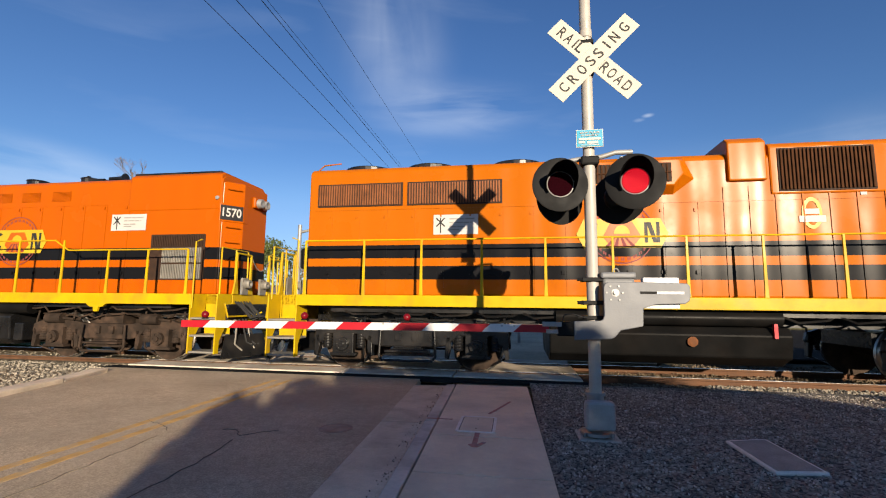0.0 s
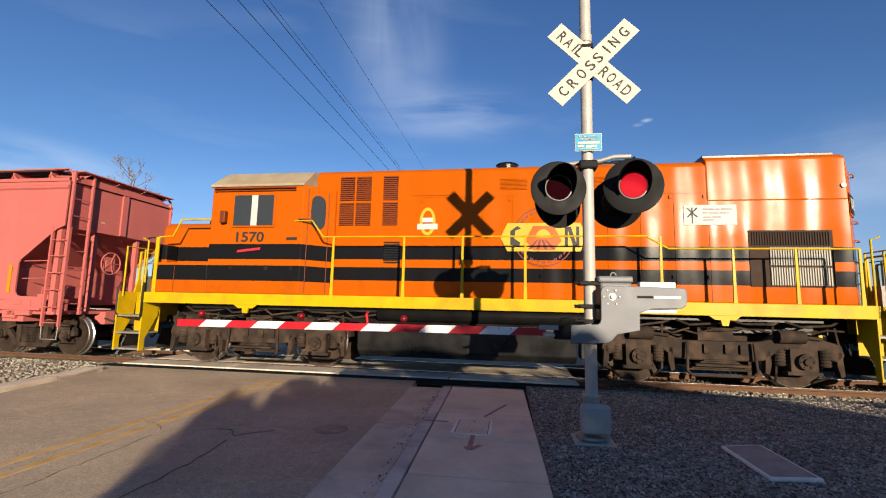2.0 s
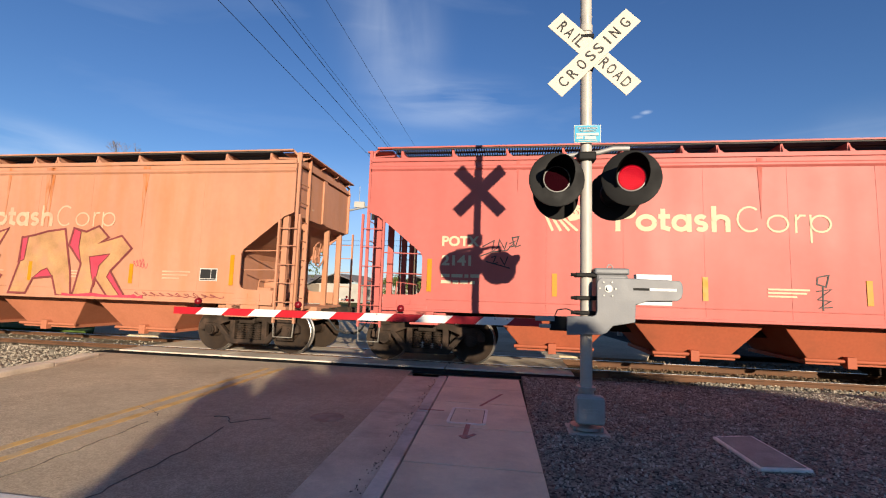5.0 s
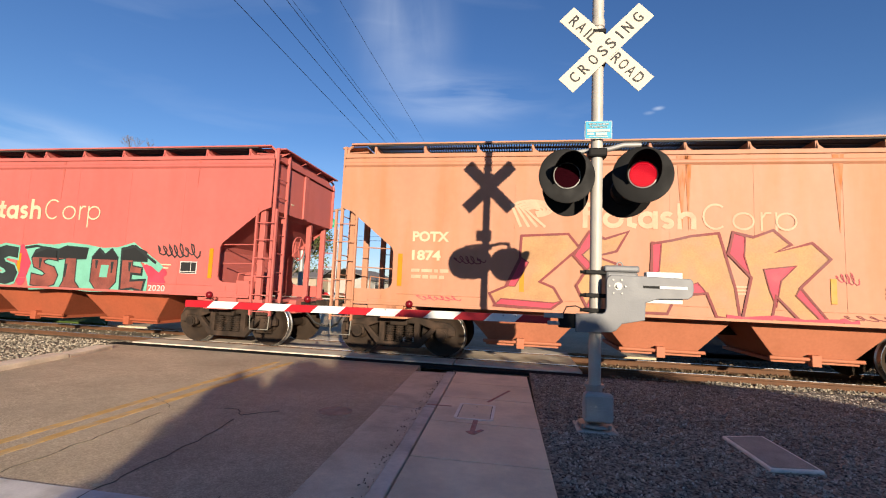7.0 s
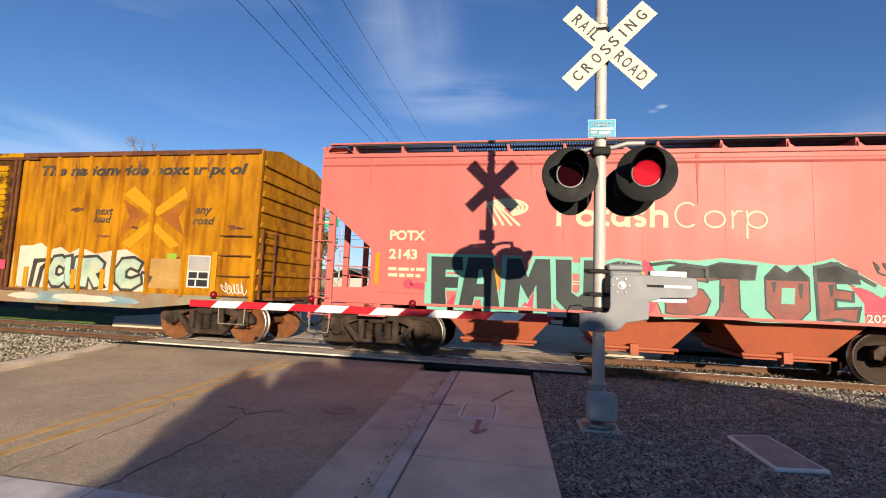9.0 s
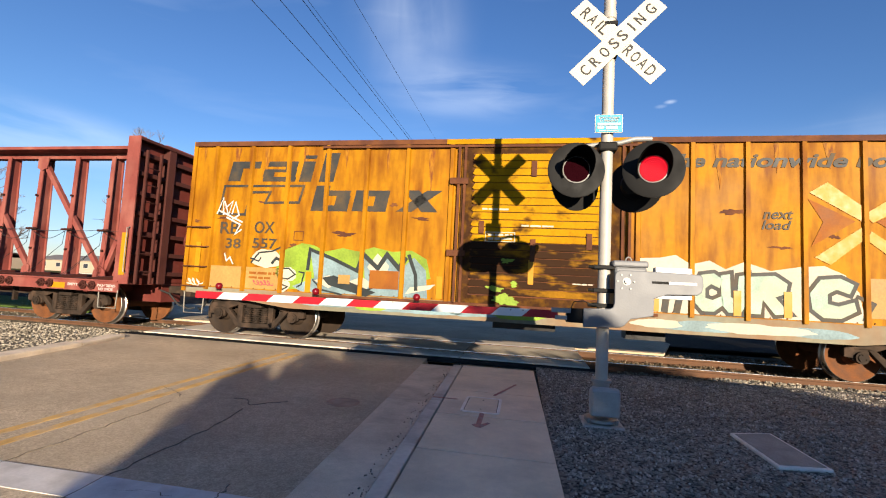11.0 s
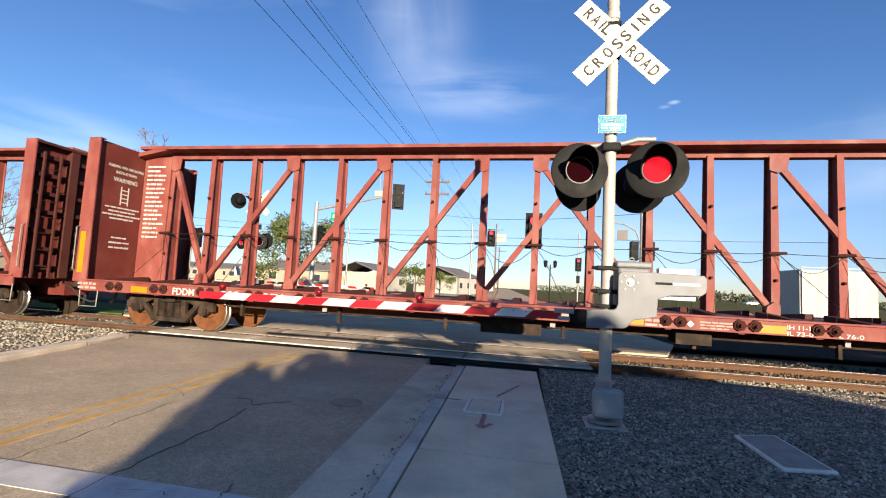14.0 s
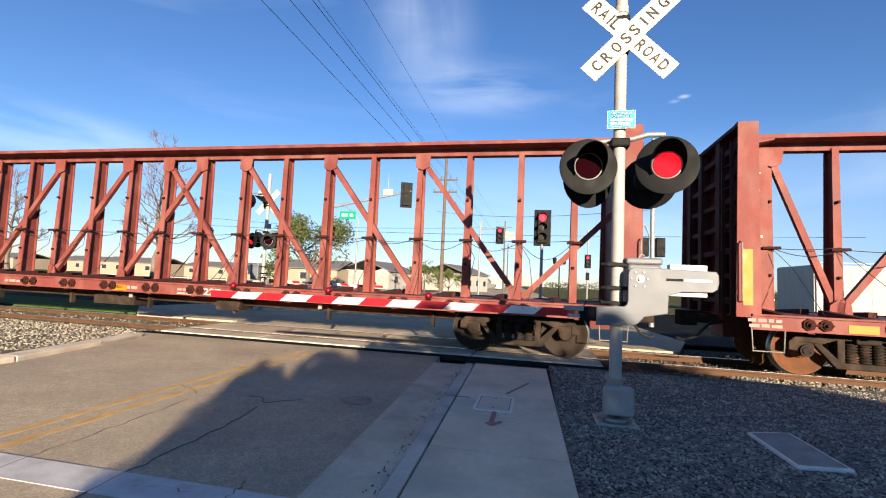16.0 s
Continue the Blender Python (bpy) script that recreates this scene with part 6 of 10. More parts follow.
        face = pose(s * 6.122, 0, 0, 0, 0, 90 * s)
        rows = [q for k in range(6) for q in words(-0.9 if s < 0 else -1.0, -0.35 - 0.08 * (k % 3), 3.62 - 0.09 * k, 0.035, 90 + k)]
        plates(car, rows, 0.0, ink, "stencil", "small unreadable stencilled lines", 0.003).matrix_basis = face
        bm = bmesh.new()
        for y in (-1.2, -0.4, 0.4, 1.2):
            prism(bm, [(s * 5.86, 4.02), (s * 6.3, 4.2), (s * 6.3, 4.24), (s * 5.86, 4.24)], y - 0.012, y + 0.012)
        box(bm, min(s * 5.8, s * 6.34), max(s * 5.8, s * 6.34), -1.4, 1.4, 4.24, 4.265)
        pieces("end_bracket", bm, paint, car)
        stirrup(car, lx0, lx1, -1.55, 0.42, 0.74)
        boxes("jack_pad", [(s * 5.0 - 0.17, s * 5.0 + 0.17, -1.58, -1.40, 0.86, 1.04)], paint, car, bevel=0.012)
        bm = bmesh.new()
        for a in (-0.14, 0.13):
            box(bm, s * 5.42 + a, s * 5.42 + a + 0.012, -W - 0.012, -W, 1.12, 1.27)
        box(bm, s * 5.42 - 0.14, s * 5.42 + 0.142, -W - 0.012, -W, 1.12, 1.132)
        part("placard_holder", bm, paint, car)
        bm = bmesh.new()
        for z in (1.75, 2.15):
            tube(bm, [(s * 5.1, -1.45, z), (s * 5.95, -1.45, z + 0.02)], 0.012, 6)
        tube(bm, [(s * 5.2, -1.1, 1.02), (s * 5.25, -1.1, 1.55), (s * 5.7, -1.05, 1.6), (s * 5.75, -1.0, 1.02)], 0.016, 6)
        box(bm, min(s * 5.2, s * 5.6), max(s * 5.2, s * 5.6), -1.2, -0.75, 1.02, 1.25)
        part("grab_iron", bm, paint, car)
        freight_truck(car, s * 5.03)
        coupler(car, s * 6.15, s)
    bm = bmesh.new()
    cyl(bm, (5.25, -0.75, 1.45), (5.75, -0.75, 1.45), 0.16, n=16)
    box(bm, 5.3, 5.6, -1.25, -0.95, 1.05, 1.4)
    part("brake_gear", bm, paint, car, bevel=0.01)
    brake_wheel(car, 6.2, -0.3, 2.2, paint)
    # discharge bays below the sill
    for cx in (-2.55, 0.0, 2.55):
        bm = bmesh.new()
        v = [bm.verts.new(p) for p in ((cx - 1.22, -1.25, 1.1), (cx + 1.22, -1.25, 1.1), (cx + 1.22, 1.25, 1.1), (cx - 1.22, 1.25, 1.1), (cx - 0.62, -0.95, 0.40), (cx + 0.62, -0.95, 0.40), (cx + 0.62, 0.95, 0.40), (cx - 0.62, 0.95, 0.40))]
        for q in ((0, 1, 5, 4), (1, 2, 6, 5), (2, 3, 7, 6), (3, 0, 4, 7), (4, 5, 6, 7), (3, 2, 1, 0)):
            bm.faces.new([v[i] for i in q])
        part("discharge_bay", bm, low, car, "rusty red discharge bay", bevel=0.015)
        bm = bmesh.new()
        box(bm, cx - 0.7, cx + 0.7, -1.0, 1.0, 0.34, 0.41)
        cyl(bm, (cx - 0.75, -1.05, 0.42), (cx + 0.75, -1.05, 0.42), 0.035, n=8)
        box(bm, cx - 0.1, cx + 0.05, -1.12, -0.98, 0.30, 0.50)
        part("outlet_gate", bm, low, car, bevel=0.008)
    boxes("centre_sill", [(-5.4, 5.4, -0.2, 0.2, 0.72, 1.05)], "running_gear", car)
    # paint marks
    ys = -W - 0.005
    for x, z0, z1 in ((-4.93, 1.42, 2.05), (4.90, 1.42, 2.05), (-2.58, 1.40, 1.82), (0.0, 1.40, 1.82), (2.55, 1.40, 1.82)):
        plates(car, [rect(x - 0.045, x + 0.045, z0, z1)], ys - 0.002, "reflector", "reflector", "yellow reflective strip", 0.006)
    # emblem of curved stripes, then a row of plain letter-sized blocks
    def arc(cx, cz, rx, rz, a0, a1, n=10):
        return [(cx + rx * math.cos(radians(a0 + (a1 - a0) * i / n)), cz + rz * math.sin(radians(a0 + (a1 - a0) * i / n))) for i in range(n + 1)]
    for k in range(4):
        pts = [(-2.62 + 0.15 * k, 2.62), (-2.80 + 0.09 * k, 3.04 - 0.03 * k)] + arc(-2.42 + 0.01 * k, 2.97 - 0.012 * k, 0.38 - 0.085 * k, 0.15 - 0.035 * k, 150, -75, 12)
        bm = bmesh.new()
        ribbon(bm, pts, 0.05, ys - 0.001 * k, 0.0003)
        part("emblem", bm, ink, car, "emblem of curved stripes")

    def glyph(kind, x, w, t, low=2.62, mid=2.94, top=3.09):
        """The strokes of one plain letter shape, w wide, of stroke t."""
        r, h = (w - t) / 2, (mid - low - t) / 2
        cx, cz = x + w / 2, (low + mid) / 2
        stem = lambda a, b: [(x + t / 2, a), (x + t / 2, b)]
        return {"P": [stem(low, top), [(x + t / 2, top - t / 2)] + arc(x + w - 0.13, top - 0.12, 0.12, 0.12 - t / 2, 90, -90, 8) + [(x + t / 2, top - 0.24 + t / 2)]],
                "o": [arc(cx, cz, r, h, 0, 360, 18)], "t": [[(x + w * 0.4, top - 0.05), (x + w * 0.4, low + 0.08), (x + w, low + t / 2)], [(x, mid - t / 2), (x + w, mid - t / 2)]],
                "a": [arc(cx - 0.01, cz, r, h, 0, 360, 16), [(x + w - t / 2, mid), (x + w - t / 2, low)]], "h": [stem(low, top), [(x + t / 2, mid - 0.12)] + arc(cx, mid - 0.13, r, 0.13 - t / 2, 160, 0, 6) + [(x + w - t / 2, low)]],
                "s": [arc(cx, cz + h / 2, r * 0.85, h / 2, 30, 250, 9) + arc(cx, cz - h / 2, r * 0.85, h / 2, 70, -150, 9)],
                "C": [arc(cx, (low + top) / 2, r, (top - low - t) / 2, 50, 310, 16)], "r": [stem(low, mid), [(x + t / 2, mid - 0.1), (x + w * 0.5, mid - t / 2), (x + w, mid - t / 2)]],
                "p": [stem(low - 0.17, mid), arc(cx, cz, r, h, 0, 360, 18)]}[kind]
    for kind, x, w, t in (("P", -1.50, 0.33, 0.088), ("o", -1.15, 0.37, 0.085), ("t", -0.76, 0.20, 0.085), ("a", -0.53, 0.33, 0.085), ("s", -0.17, 0.26, 0.08), ("h", 0.13, 0.31, 0.085),
                          ("C", 0.54, 0.42, 0.034), ("o", 1.02, 0.36, 0.034), ("r", 1.47, 0.17, 0.034), ("p", 1.70, 0.34, 0.034)):
        bm = bmesh.new()
        for n, stroke in enumerate(glyph(kind, x, w, t)):
            ribbon(bm, stroke, t, ys - 0.004 * n, 0.0002)
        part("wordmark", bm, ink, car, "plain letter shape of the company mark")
    lettering(car, "POTX", -4.70, -3.98, 2.30, 2.50, ys, "cream", bold=0.035, label="cream reporting mark")
    lettering(car, number, -4.70, -4.13, 1.93, 2.13, ys, "cream", bold=0.035, label="cream car number")
    bars = [*words(-4.70, -3.95, 1.70, 0.07, 5), *words(-4.70, -4.05, 1.58, 0.07, 6), rect(-1.35, -0.70, 1.60, 1.62), rect(-1.2, -0.85, 1.55, 1.57), rect(1.0, 1.65, 1.62, 1.65), rect(1.0, 1.6, 1.56, 1.59), rect(1.0, 1.45, 1.50, 1.53), rect(3.3, 3.95, 1.66, 1.69), rect(3.3, 3.9, 1.59, 1.62), rect(3.3, 3.7, 1.52, 1.55)]
    plates(car, bars, ys, ink, "stencil", "small unreadable stencilled lines")
    data = plates(car, [rect(4.18, 4.58, 1.50, 1.76)], ys, "decal_white", "data_panel", "black and white data panel", 0.005)
    plates(data, [rect(4.20, 4.43, 1.55, 1.74), rect(4.445, 4.56, 1.55, 1.74), rect(4.20, 4.56, 1.515, 1.535)], ys - 0.005, "sign_black", "field")
    marks(car, ys - 0.003)
    return car


def scrawl(car, x, z, w, h, y, material, seed, strokes=9, r=0.012):
    """A quick sprayed scribble, drawn in one looping line."""
    rng = random.Random(seed)
    pts, n = [], strokes * 7
    tall = [rng.uniform(0.45, 1.0) for _ in range(strokes + 1)]
    for i in range(n + 1):
        k, a = i / 7, 2 * math.pi * i / 7
        amp = h * 0.5 * tall[min(int(k), strokes)]
        pts.append((x + w * i / n + 0.55 * w / strokes * math.cos(a + 0.7) + rng.uniform(-0.1, 0.1) * w / strokes, z + h * 0.5 + amp * math.sin(a) + rng.uniform(-0.08, 0.08) * h))
    bm = bmesh.new()
    ribbon(bm, pts, r * 1.7, y, 0.00015)
    return part("scribble", bm, material, car, "thin sprayed scribble")


def words(x0, x1, z, h, seed):
    """A line of unreadable words: bars of uneven length."""
    rng, out = random.Random(seed), []
    while x0 < x1 - 0.03:
        w = min(rng.uniform(0.07, 0.22), x1 - x0)
        out.append(rect(x0, x0 + w, z + rng.uniform(0, 0.006), z + h - rng.uniform(0, 0.006)))
        x0 += w + h * 0.55
    return out


def blob(cx, cz, rx, rz, seed, n=36, rough=0.25):
    """A soft uneven cloud outline."""
    rng = random.Random(seed)
    waves = [(k, rng.uniform(0, 6.28), rough * rng.uniform(0.25, 0.55) / k ** 0.5) for k in (2, 3, 5, 7, 11)]
    out = []
    for i in range(n):
        a = 2 * math.pi * i / n
        r = 1 + sum(h * math.sin(k * a + p) for k, p, h in waves)
        out.append((cx + rx * r * math.cos(a), cz + rz * r * math.sin(a)))
    return out


def marks_first(car, y):
    for pts in (((-3.92, 2.3), (-3.7, 2.42), (-3.74, 2.2), (-3.62, 2.3), (-3.6, 2.44), (-3.5, 2.26), (-3.46, 2.4)), ((-3.95, 2.12), (-3.75, 2.2), (-3.45, 2.24), (-3.3, 2.42), (-3.42, 2.36)), ((-3.42, 2.3), (-3.32, 2.32), (-3.36, 2.48), (-3.24, 2.5), (-3.3, 2.3), (-3.2, 2.34)),
                ((-3.75, 2.1), (-3.66, 2.12), (-3.72, 1.98), (-3.62, 2.0)), ((-3.58, 2.1), (-3.5, 1.96), (-3.44, 2.12)), ((-3.85, 2.02), (-3.4, 1.9)),
                ((1.78, 1.86), (1.95, 1.9), (1.9, 1.7), (1.76, 1.74), (1.78, 1.86)), ((1.85, 1.72), (1.84, 1.3)), ((1.75, 1.62), (1.98, 1.66), (1.76, 1.48), (1.96, 1.46), (1.78, 1.34), (1.98, 1.36))):
        bm = bmesh.new()
        ribbon(bm, pts, 0.022, y, 0.0002)
        part("scribble", bm, "spray_black", car, "thin black sprayed tag")
    for x, w, h in ((0.9, 0.10, 1.1), (-3.3, 0.06, 0.6), (3.6, 0.05, 0.5)):
        plates(car, [[(x, 3.96), (x + w, 3.96), (x + w * 0.6, 3.96 - h * 0.6), (x + w * 0.45, 3.96 - h)]], y + 0.003, "rust_streak_red", "rust_run", "dull rust run below the roof", 0.003)


def closed_line(car, pts, w, y, material, name, label):
    bm = bmesh.new()
    ribbon(bm, list(pts) + list(pts[:2]), w, y, 0.0002)
    return part(name, bm, material, car, label)


def marks_second(car, y):
    """Wide loose letters, thin tan inside maroon lines, with pink shading down their backs."""
    letters = (((-2.6, 2.45), (-1.75, 2.5), (-1.55, 2.25), (-2.25, 1.6), (-2.0, 1.5), (-1.85, 1.25), (-2.05, 1.1), (-3.05, 1.14), (-3.17, 1.35), (-2.85, 1.5), (-2.62, 2.0)),
               ((-1.38, 2.55), (-1.1, 2.42), (-0.7, 2.56), (-0.9, 2.2), (-1.25, 2.1), (-0.85, 1.95), (-0.95, 1.68), (-1.2, 1.65), (-0.75, 1.5), (-0.9, 1.2), (-1.4, 1.15), (-1.6, 1.55), (-1.42, 1.84), (-1.65, 2.1)),
               ((-0.3, 2.35), (0.05, 2.42), (0.35, 2.5), (0.8, 2.56), (1.05, 1.6), (1.12, 1.06), (0.75, 1.1), (0.6, 1.5), (0.1, 1.45), (-0.05, 1.12), (-0.5, 1.12), (-0.3, 1.8)),
               ((1.03, 2.58), (1.35, 2.5), (1.66, 2.63), (1.93, 2.38), (1.7, 2.25), (2.25, 2.42), (2.52, 2.15), (2.05, 1.65), (2.45, 1.12), (2.05, 1.08), (1.68, 1.5), (1.6, 1.08), (1.15, 1.08), (1.3, 1.8), (0.95, 2.2)))
    for k, pts in enumerate(letters):
        plates(car, [list(pts)], y, "spray_olive", "sprayed_fill", "thin tan sprayed fill", 0.003)
        closed_line(car, pts, 0.045, y - 0.008 - 0.0008 * k, "spray_maroon", "sprayed_outline", "dark maroon sprayed outline")
    shades = (((-2.62, 2.05), (-2.88, 1.5), (-2.7, 1.5), (-2.46, 1.95)), ((-3.1, 1.12), (-2.05, 1.09), (-1.84, 1.27), (-2.0, 1.22), (-2.95, 1.26)), ((-1.38, 2.55), (-1.66, 2.1), (-1.42, 1.82), (-1.34, 1.95), (-1.5, 2.12), (-1.16, 2.44)),
              ((-1.2, 1.68), (-0.72, 1.5), (-0.85, 1.4), (-1.25, 1.56)), ((-1.42, 1.18), (-0.9, 1.2), (-0.95, 1.3), (-1.36, 1.3)), ((-0.3, 2.38), (-0.33, 1.8), (-0.18, 1.86), (-0.14, 2.36)), ((0.1, 1.46), (0.6, 1.5), (0.45, 1.68), (0.3, 1.62)),
              ((1.03, 2.58), (0.93, 2.2), (1.3, 1.8), (1.2, 2.16), (1.22, 2.5)), ((1.5, 1.95), (2.0, 2.02), (1.76, 1.76), (1.68, 1.3), (1.58, 1.6)), ((2.05, 1.66), (2.46, 1.12), (2.34, 1.12), (1.98, 1.52)))
    for k, pts in enumerate(shades):
        plates(car, [list(pts)], y - 0.003, "spray_pink", "sprayed_shade", "pink sprayed shading", 0.003)
        closed_line(car, pts, 0.022, y - 0.0115 - 0.0003 * k, "spray_maroon", "sprayed_outline", "dark maroon sprayed outline")
    for x, z, w in ((0.9, 1.12, 1.7), (2.5, 1.12, 0.4)):
        bm = bmesh.new()
        ribbon(bm, [(x, z), (x + w * 0.15, z - 0.03), (x + w * 0.45, z + 0.02), (x + w * 0.7, z - 0.03), (x + w, z)], 0.07, y - 0.014)
        part("sprayed_shade", bm, "spray_pink", car, "pink sprayed shading")
    scrawl(car, -4.55, 1.17, 0.8, 0.10, y, "spray_pink", 15, 7, 0.006)
    scrawl(car, 2.7, 1.13, 2.0, 0.11, y, "spray_maroon", 16, 10, 0.007)
    scrawl(car, -3.85, 1.88, 0.55, 0.16, y, "spray_maroon", 13, 5, 0.011)
    scrawl(car, 2.6, 1.72, 0.3, 0.22, y, "spray_pink", 14, 4, 0.006)
    for x, w in ((-0.9, 0.10), (0.12, 0.20), (0.26, 0.12), (2.6, 0.18)):
        plates(car, [[(x, 3.96), (x + w, 3.96), (x + w * 0.6, 3.2), (x + w * 0.45, 2.6)]], y + 0.003, "rust_stain", "rust_run", "rusty orange run below the roof", 0.003)


BLOCK = {
    "F": ((0, 1), (0.95, 1), (0.98, 0.74), (0.45, 0.74), (0.45, 0.6), (0.85, 0.6), (0.83, 0.38), (0.45, 0.38), (0.5, 0), (0.05, 0)),
    "A": ((0.2, 1), (0.8, 1), (1.0, 0), (0.66, 0), (0.62, 0.22), (0.38, 0.22), (0.33, 0), (0, 0)),
    "M": ((0.05, 1), (0.35, 1), (0.5, 0.62), (0.65, 1), (0.95, 1), (1, 0), (0.7, 0), (0.68, 0.5), (0.52, 0.2), (0.34, 0.5), (0.3, 0), (0, 0)),
    "U": ((0, 1), (0.35, 1), (0.36, 0.35), (0.5, 0.27), (0.62, 0.35), (0.63, 1), (0.98, 1), (0.97, 0.2), (0.75, 0), (0.25, 0), (0.03, 0.2)),
    "S": ((0.95, 0.95), (0.95, 0.68), (0.6, 0.72), (0.42, 0.66), (0.5, 0.58), (0.85, 0.5), (1, 0.3), (0.9, 0.08), (0.6, 0), (0.05, 0.05), (0.05, 0.32), (0.45, 0.27), (0.56, 0.33), (0.45, 0.4), (0.12, 0.5), (0, 0.72), (0.12, 0.92), (0.45, 1)),
    "T": ((-0.1, 0.92), (0.3, 1.04), (1.1, 1), (1.05, 0.75), (0.7, 0.74), (0.72, 0.15), (0.9, 0), (0.2, 0), (0.3, 0.15), (0.32, 0.74), (-0.05, 0.70)),
    "O": ((0.25, 1), (0.5, 0.86), (0.75, 1), (1, 0.8), (1, 0.2), (0.75, 0), (0.25, 0), (0, 0.2), (0, 0.8)),
    "E": ((0, 1), (0.4, 1.1), (0.95, 0.95), (1, 0.74), (0.45, 0.74), (0.45, 0.6), (0.85, 0.56), (0.85, 0.4), (0.45, 0.42), (0.45, 0.25), (1, 0.28), (0.92, 0), (0.5, 0.06), (0.05, 0)),
}


def marks_third(car, y):
    """Two sprayed words in block letters: the first black on mint, the second fading from black to maroon inside a mint field."""
    def letter(c, a, b, z0, z1):
        return [(a + (b - a) * u, z0 + (z1 - z0) * v) for u, v in BLOCK[c]]
    plates(car, [blob(-4.28, 1.45, 0.10, 0.10, 21, rough=0.1), blob(-4.05, 1.42, 0.2, 0.06, 27, rough=0.4), blob(0.1, 1.55, 0.2, 0.42, 24, rough=0.4), blob(3.5, 1.45, 0.35, 0.24, 25, rough=0.4)], y, "spray_pink", "sprayed_patch", "pink sprayed patch", 0.002)
    first = list(zip("FAMUS", ((-3.84, -3.2), (-3.28, -2.5), (-2.43, -1.56), (-1.50, -0.70), (-0.72, 0.0)), (1.04, 1.05, 1.06, 1.08, 1.10)))
    for k, (c, (a, b), z0) in enumerate(first):
        closed_line(car, letter(c, a - 0.04, b - 0.02, z0 - 0.01, 2.005), 0.10, y - 0.003 - 0.0008 * k, "spray_mint", "sprayed_outline", "mint green sprayed shadow")
    plates(car, [[(-3.95, 1.06), (-3.6, 1.06), (-3.66, 1.45), (-3.95, 1.5)], [(-3.2, 1.08), (-3.0, 1.08), (-3.05, 1.3)], [(-2.35, 1.1), (-2.0, 1.1), (-2.1, 1.4), (-2.3, 1.4)], [(-1.3, 1.75), (-0.95, 1.75), (-1.0, 1.95), (-1.25, 1.95)]], y - 0.001, "spray_mint", "sprayed_patch", "mint green sprayed shadow", 0.002)
    plates(car, [[(-3.55, 1.08), (-3.3, 1.08), (-3.35, 1.3)], [(-2.1, 1.12), (-1.8, 1.12), (-1.9, 1.42)], [(-0.6, 1.14), (-0.3, 1.14), (-0.4, 1.36)]], y - 0.002, "spray_pink", "sprayed_patch", "pink sprayed patch", 0.0022)
    for k, (c, (a, b), z0) in enumerate(first):
        plates(car, [letter(c, a, b, z0, 2.0)], y - 0.009 - 0.0012 * k, "spray_black", "sprayed_letter", "heavy black sprayed letter", 0.002)
    for a in (-2.95,):
        plates(car, [[(a, 1.5), (a + 0.14, 1.5), (a + 0.1, 1.78), (a + 0.04, 1.78)]], y - 0.0145, "spray_mint", "sprayed_fill", "mint green sprayed fill", 0.001)
    # the second word
    plates(car, [[(0.12, 2.0), (0.5, 2.06), (0.9, 2.04), (1.3, 2.1), (1.8, 2.06), (2.2, 2.0), (2.6, 2.02), (3.0, 2.14), (3.25, 1.98), (3.66, 1.72), (3.78, 1.62), (3.68, 1.5), (3.5, 1.62), (3.2, 1.72), (3.42, 1.4), (3.42, 1.06), (2.7, 1.04), (1.9, 1.02), (1.2, 1.06), (0.36, 1.0), (0.25, 1.3), (0.35, 1.6)]], y - 0.004, "spray_mint", "sprayed_patch", "mint green sprayed field", 0.003)
    second = list(zip("STOE", ((0.36, 1.10), (1.06, 1.76), (1.98, 2.62), (2.72, 3.36)), (1.08, 1.10, 1.08, 1.08)))
    for k, (c, (a, b), z0) in enumerate(second):
        pts = letter(c, a, b, z0, 1.97)
        closed_line(car, pts, 0.05, y - 0.009 - 0.0006 * k, "spray_black", "sprayed_outline", "black sprayed edge")
        plates(car, [pts], y - 0.009, "spray_fade", "sprayed_fill", "maroon fill fading to black", 0.003)
    plates(car, [[(2.2, 1.35), (2.4, 1.35), (2.42, 1.62), (2.22, 1.62)]], y - 0.0125, "spray_mint", "sprayed_fill", "mint green sprayed fill", 0.001)
    bm = bmesh.new()
    ribbon(bm, [(2.7, 1.98), (3.05, 2.05), (3.25, 1.92), (3.6, 1.7)], 0.06, y - 0.0135)
    part("sprayed_tail", bm, "spray_black", car, "black sprayed tail")
    bm = bmesh.new()
    ribbon(bm, [(0.14, 1.95), (0.45, 2.0), (0.75, 1.96), (0.45, 1.86)], 0.06, y - 0.0135)
    part("sprayed_tail", bm, "spray_black", car, "black sprayed tail")
    for x, z, h in ((0.6, 1.72, 0.22), (1.3, 1.62, 0.3), (2.1, 1.72, 0.18), (2.5, 1.7, 0.25), (2.95, 1.7, 0.2)):
        plates(car, [[(x - 0.04, z), (x + 0.04, z), (x + 0.015, z - h), (x - 0.015, z - h)]], y - 0.0130, "spray_black", "sprayed_shade", "black run of paint", 0.001)
    lettering(car, "2020", 3.45, 3.86, 1.10, 1.23, y, "decal_white", bold=0.01, label="small white sprayed number")
    scrawl(car, 3.62, 1.84, 0.95, 0.28, y, "spray_black", 34, 7, 0.017)
    for x, w, h in ((-5.2, 0.06, 0.7), (-2.0, 0.05, 0.5), (0.9, 0.07, 0.9), (4.4, 0.06, 0.6)):
        plates(car, [[(x, 3.96), (x + w, 3.96), (x + w * 0.6, 3.96 - h * 0.6), (x + w * 0.45, 3.96 - h)]], y + 0.003, "rust_streak_red", "rust_run", "dull rust run below the roof", 0.003)


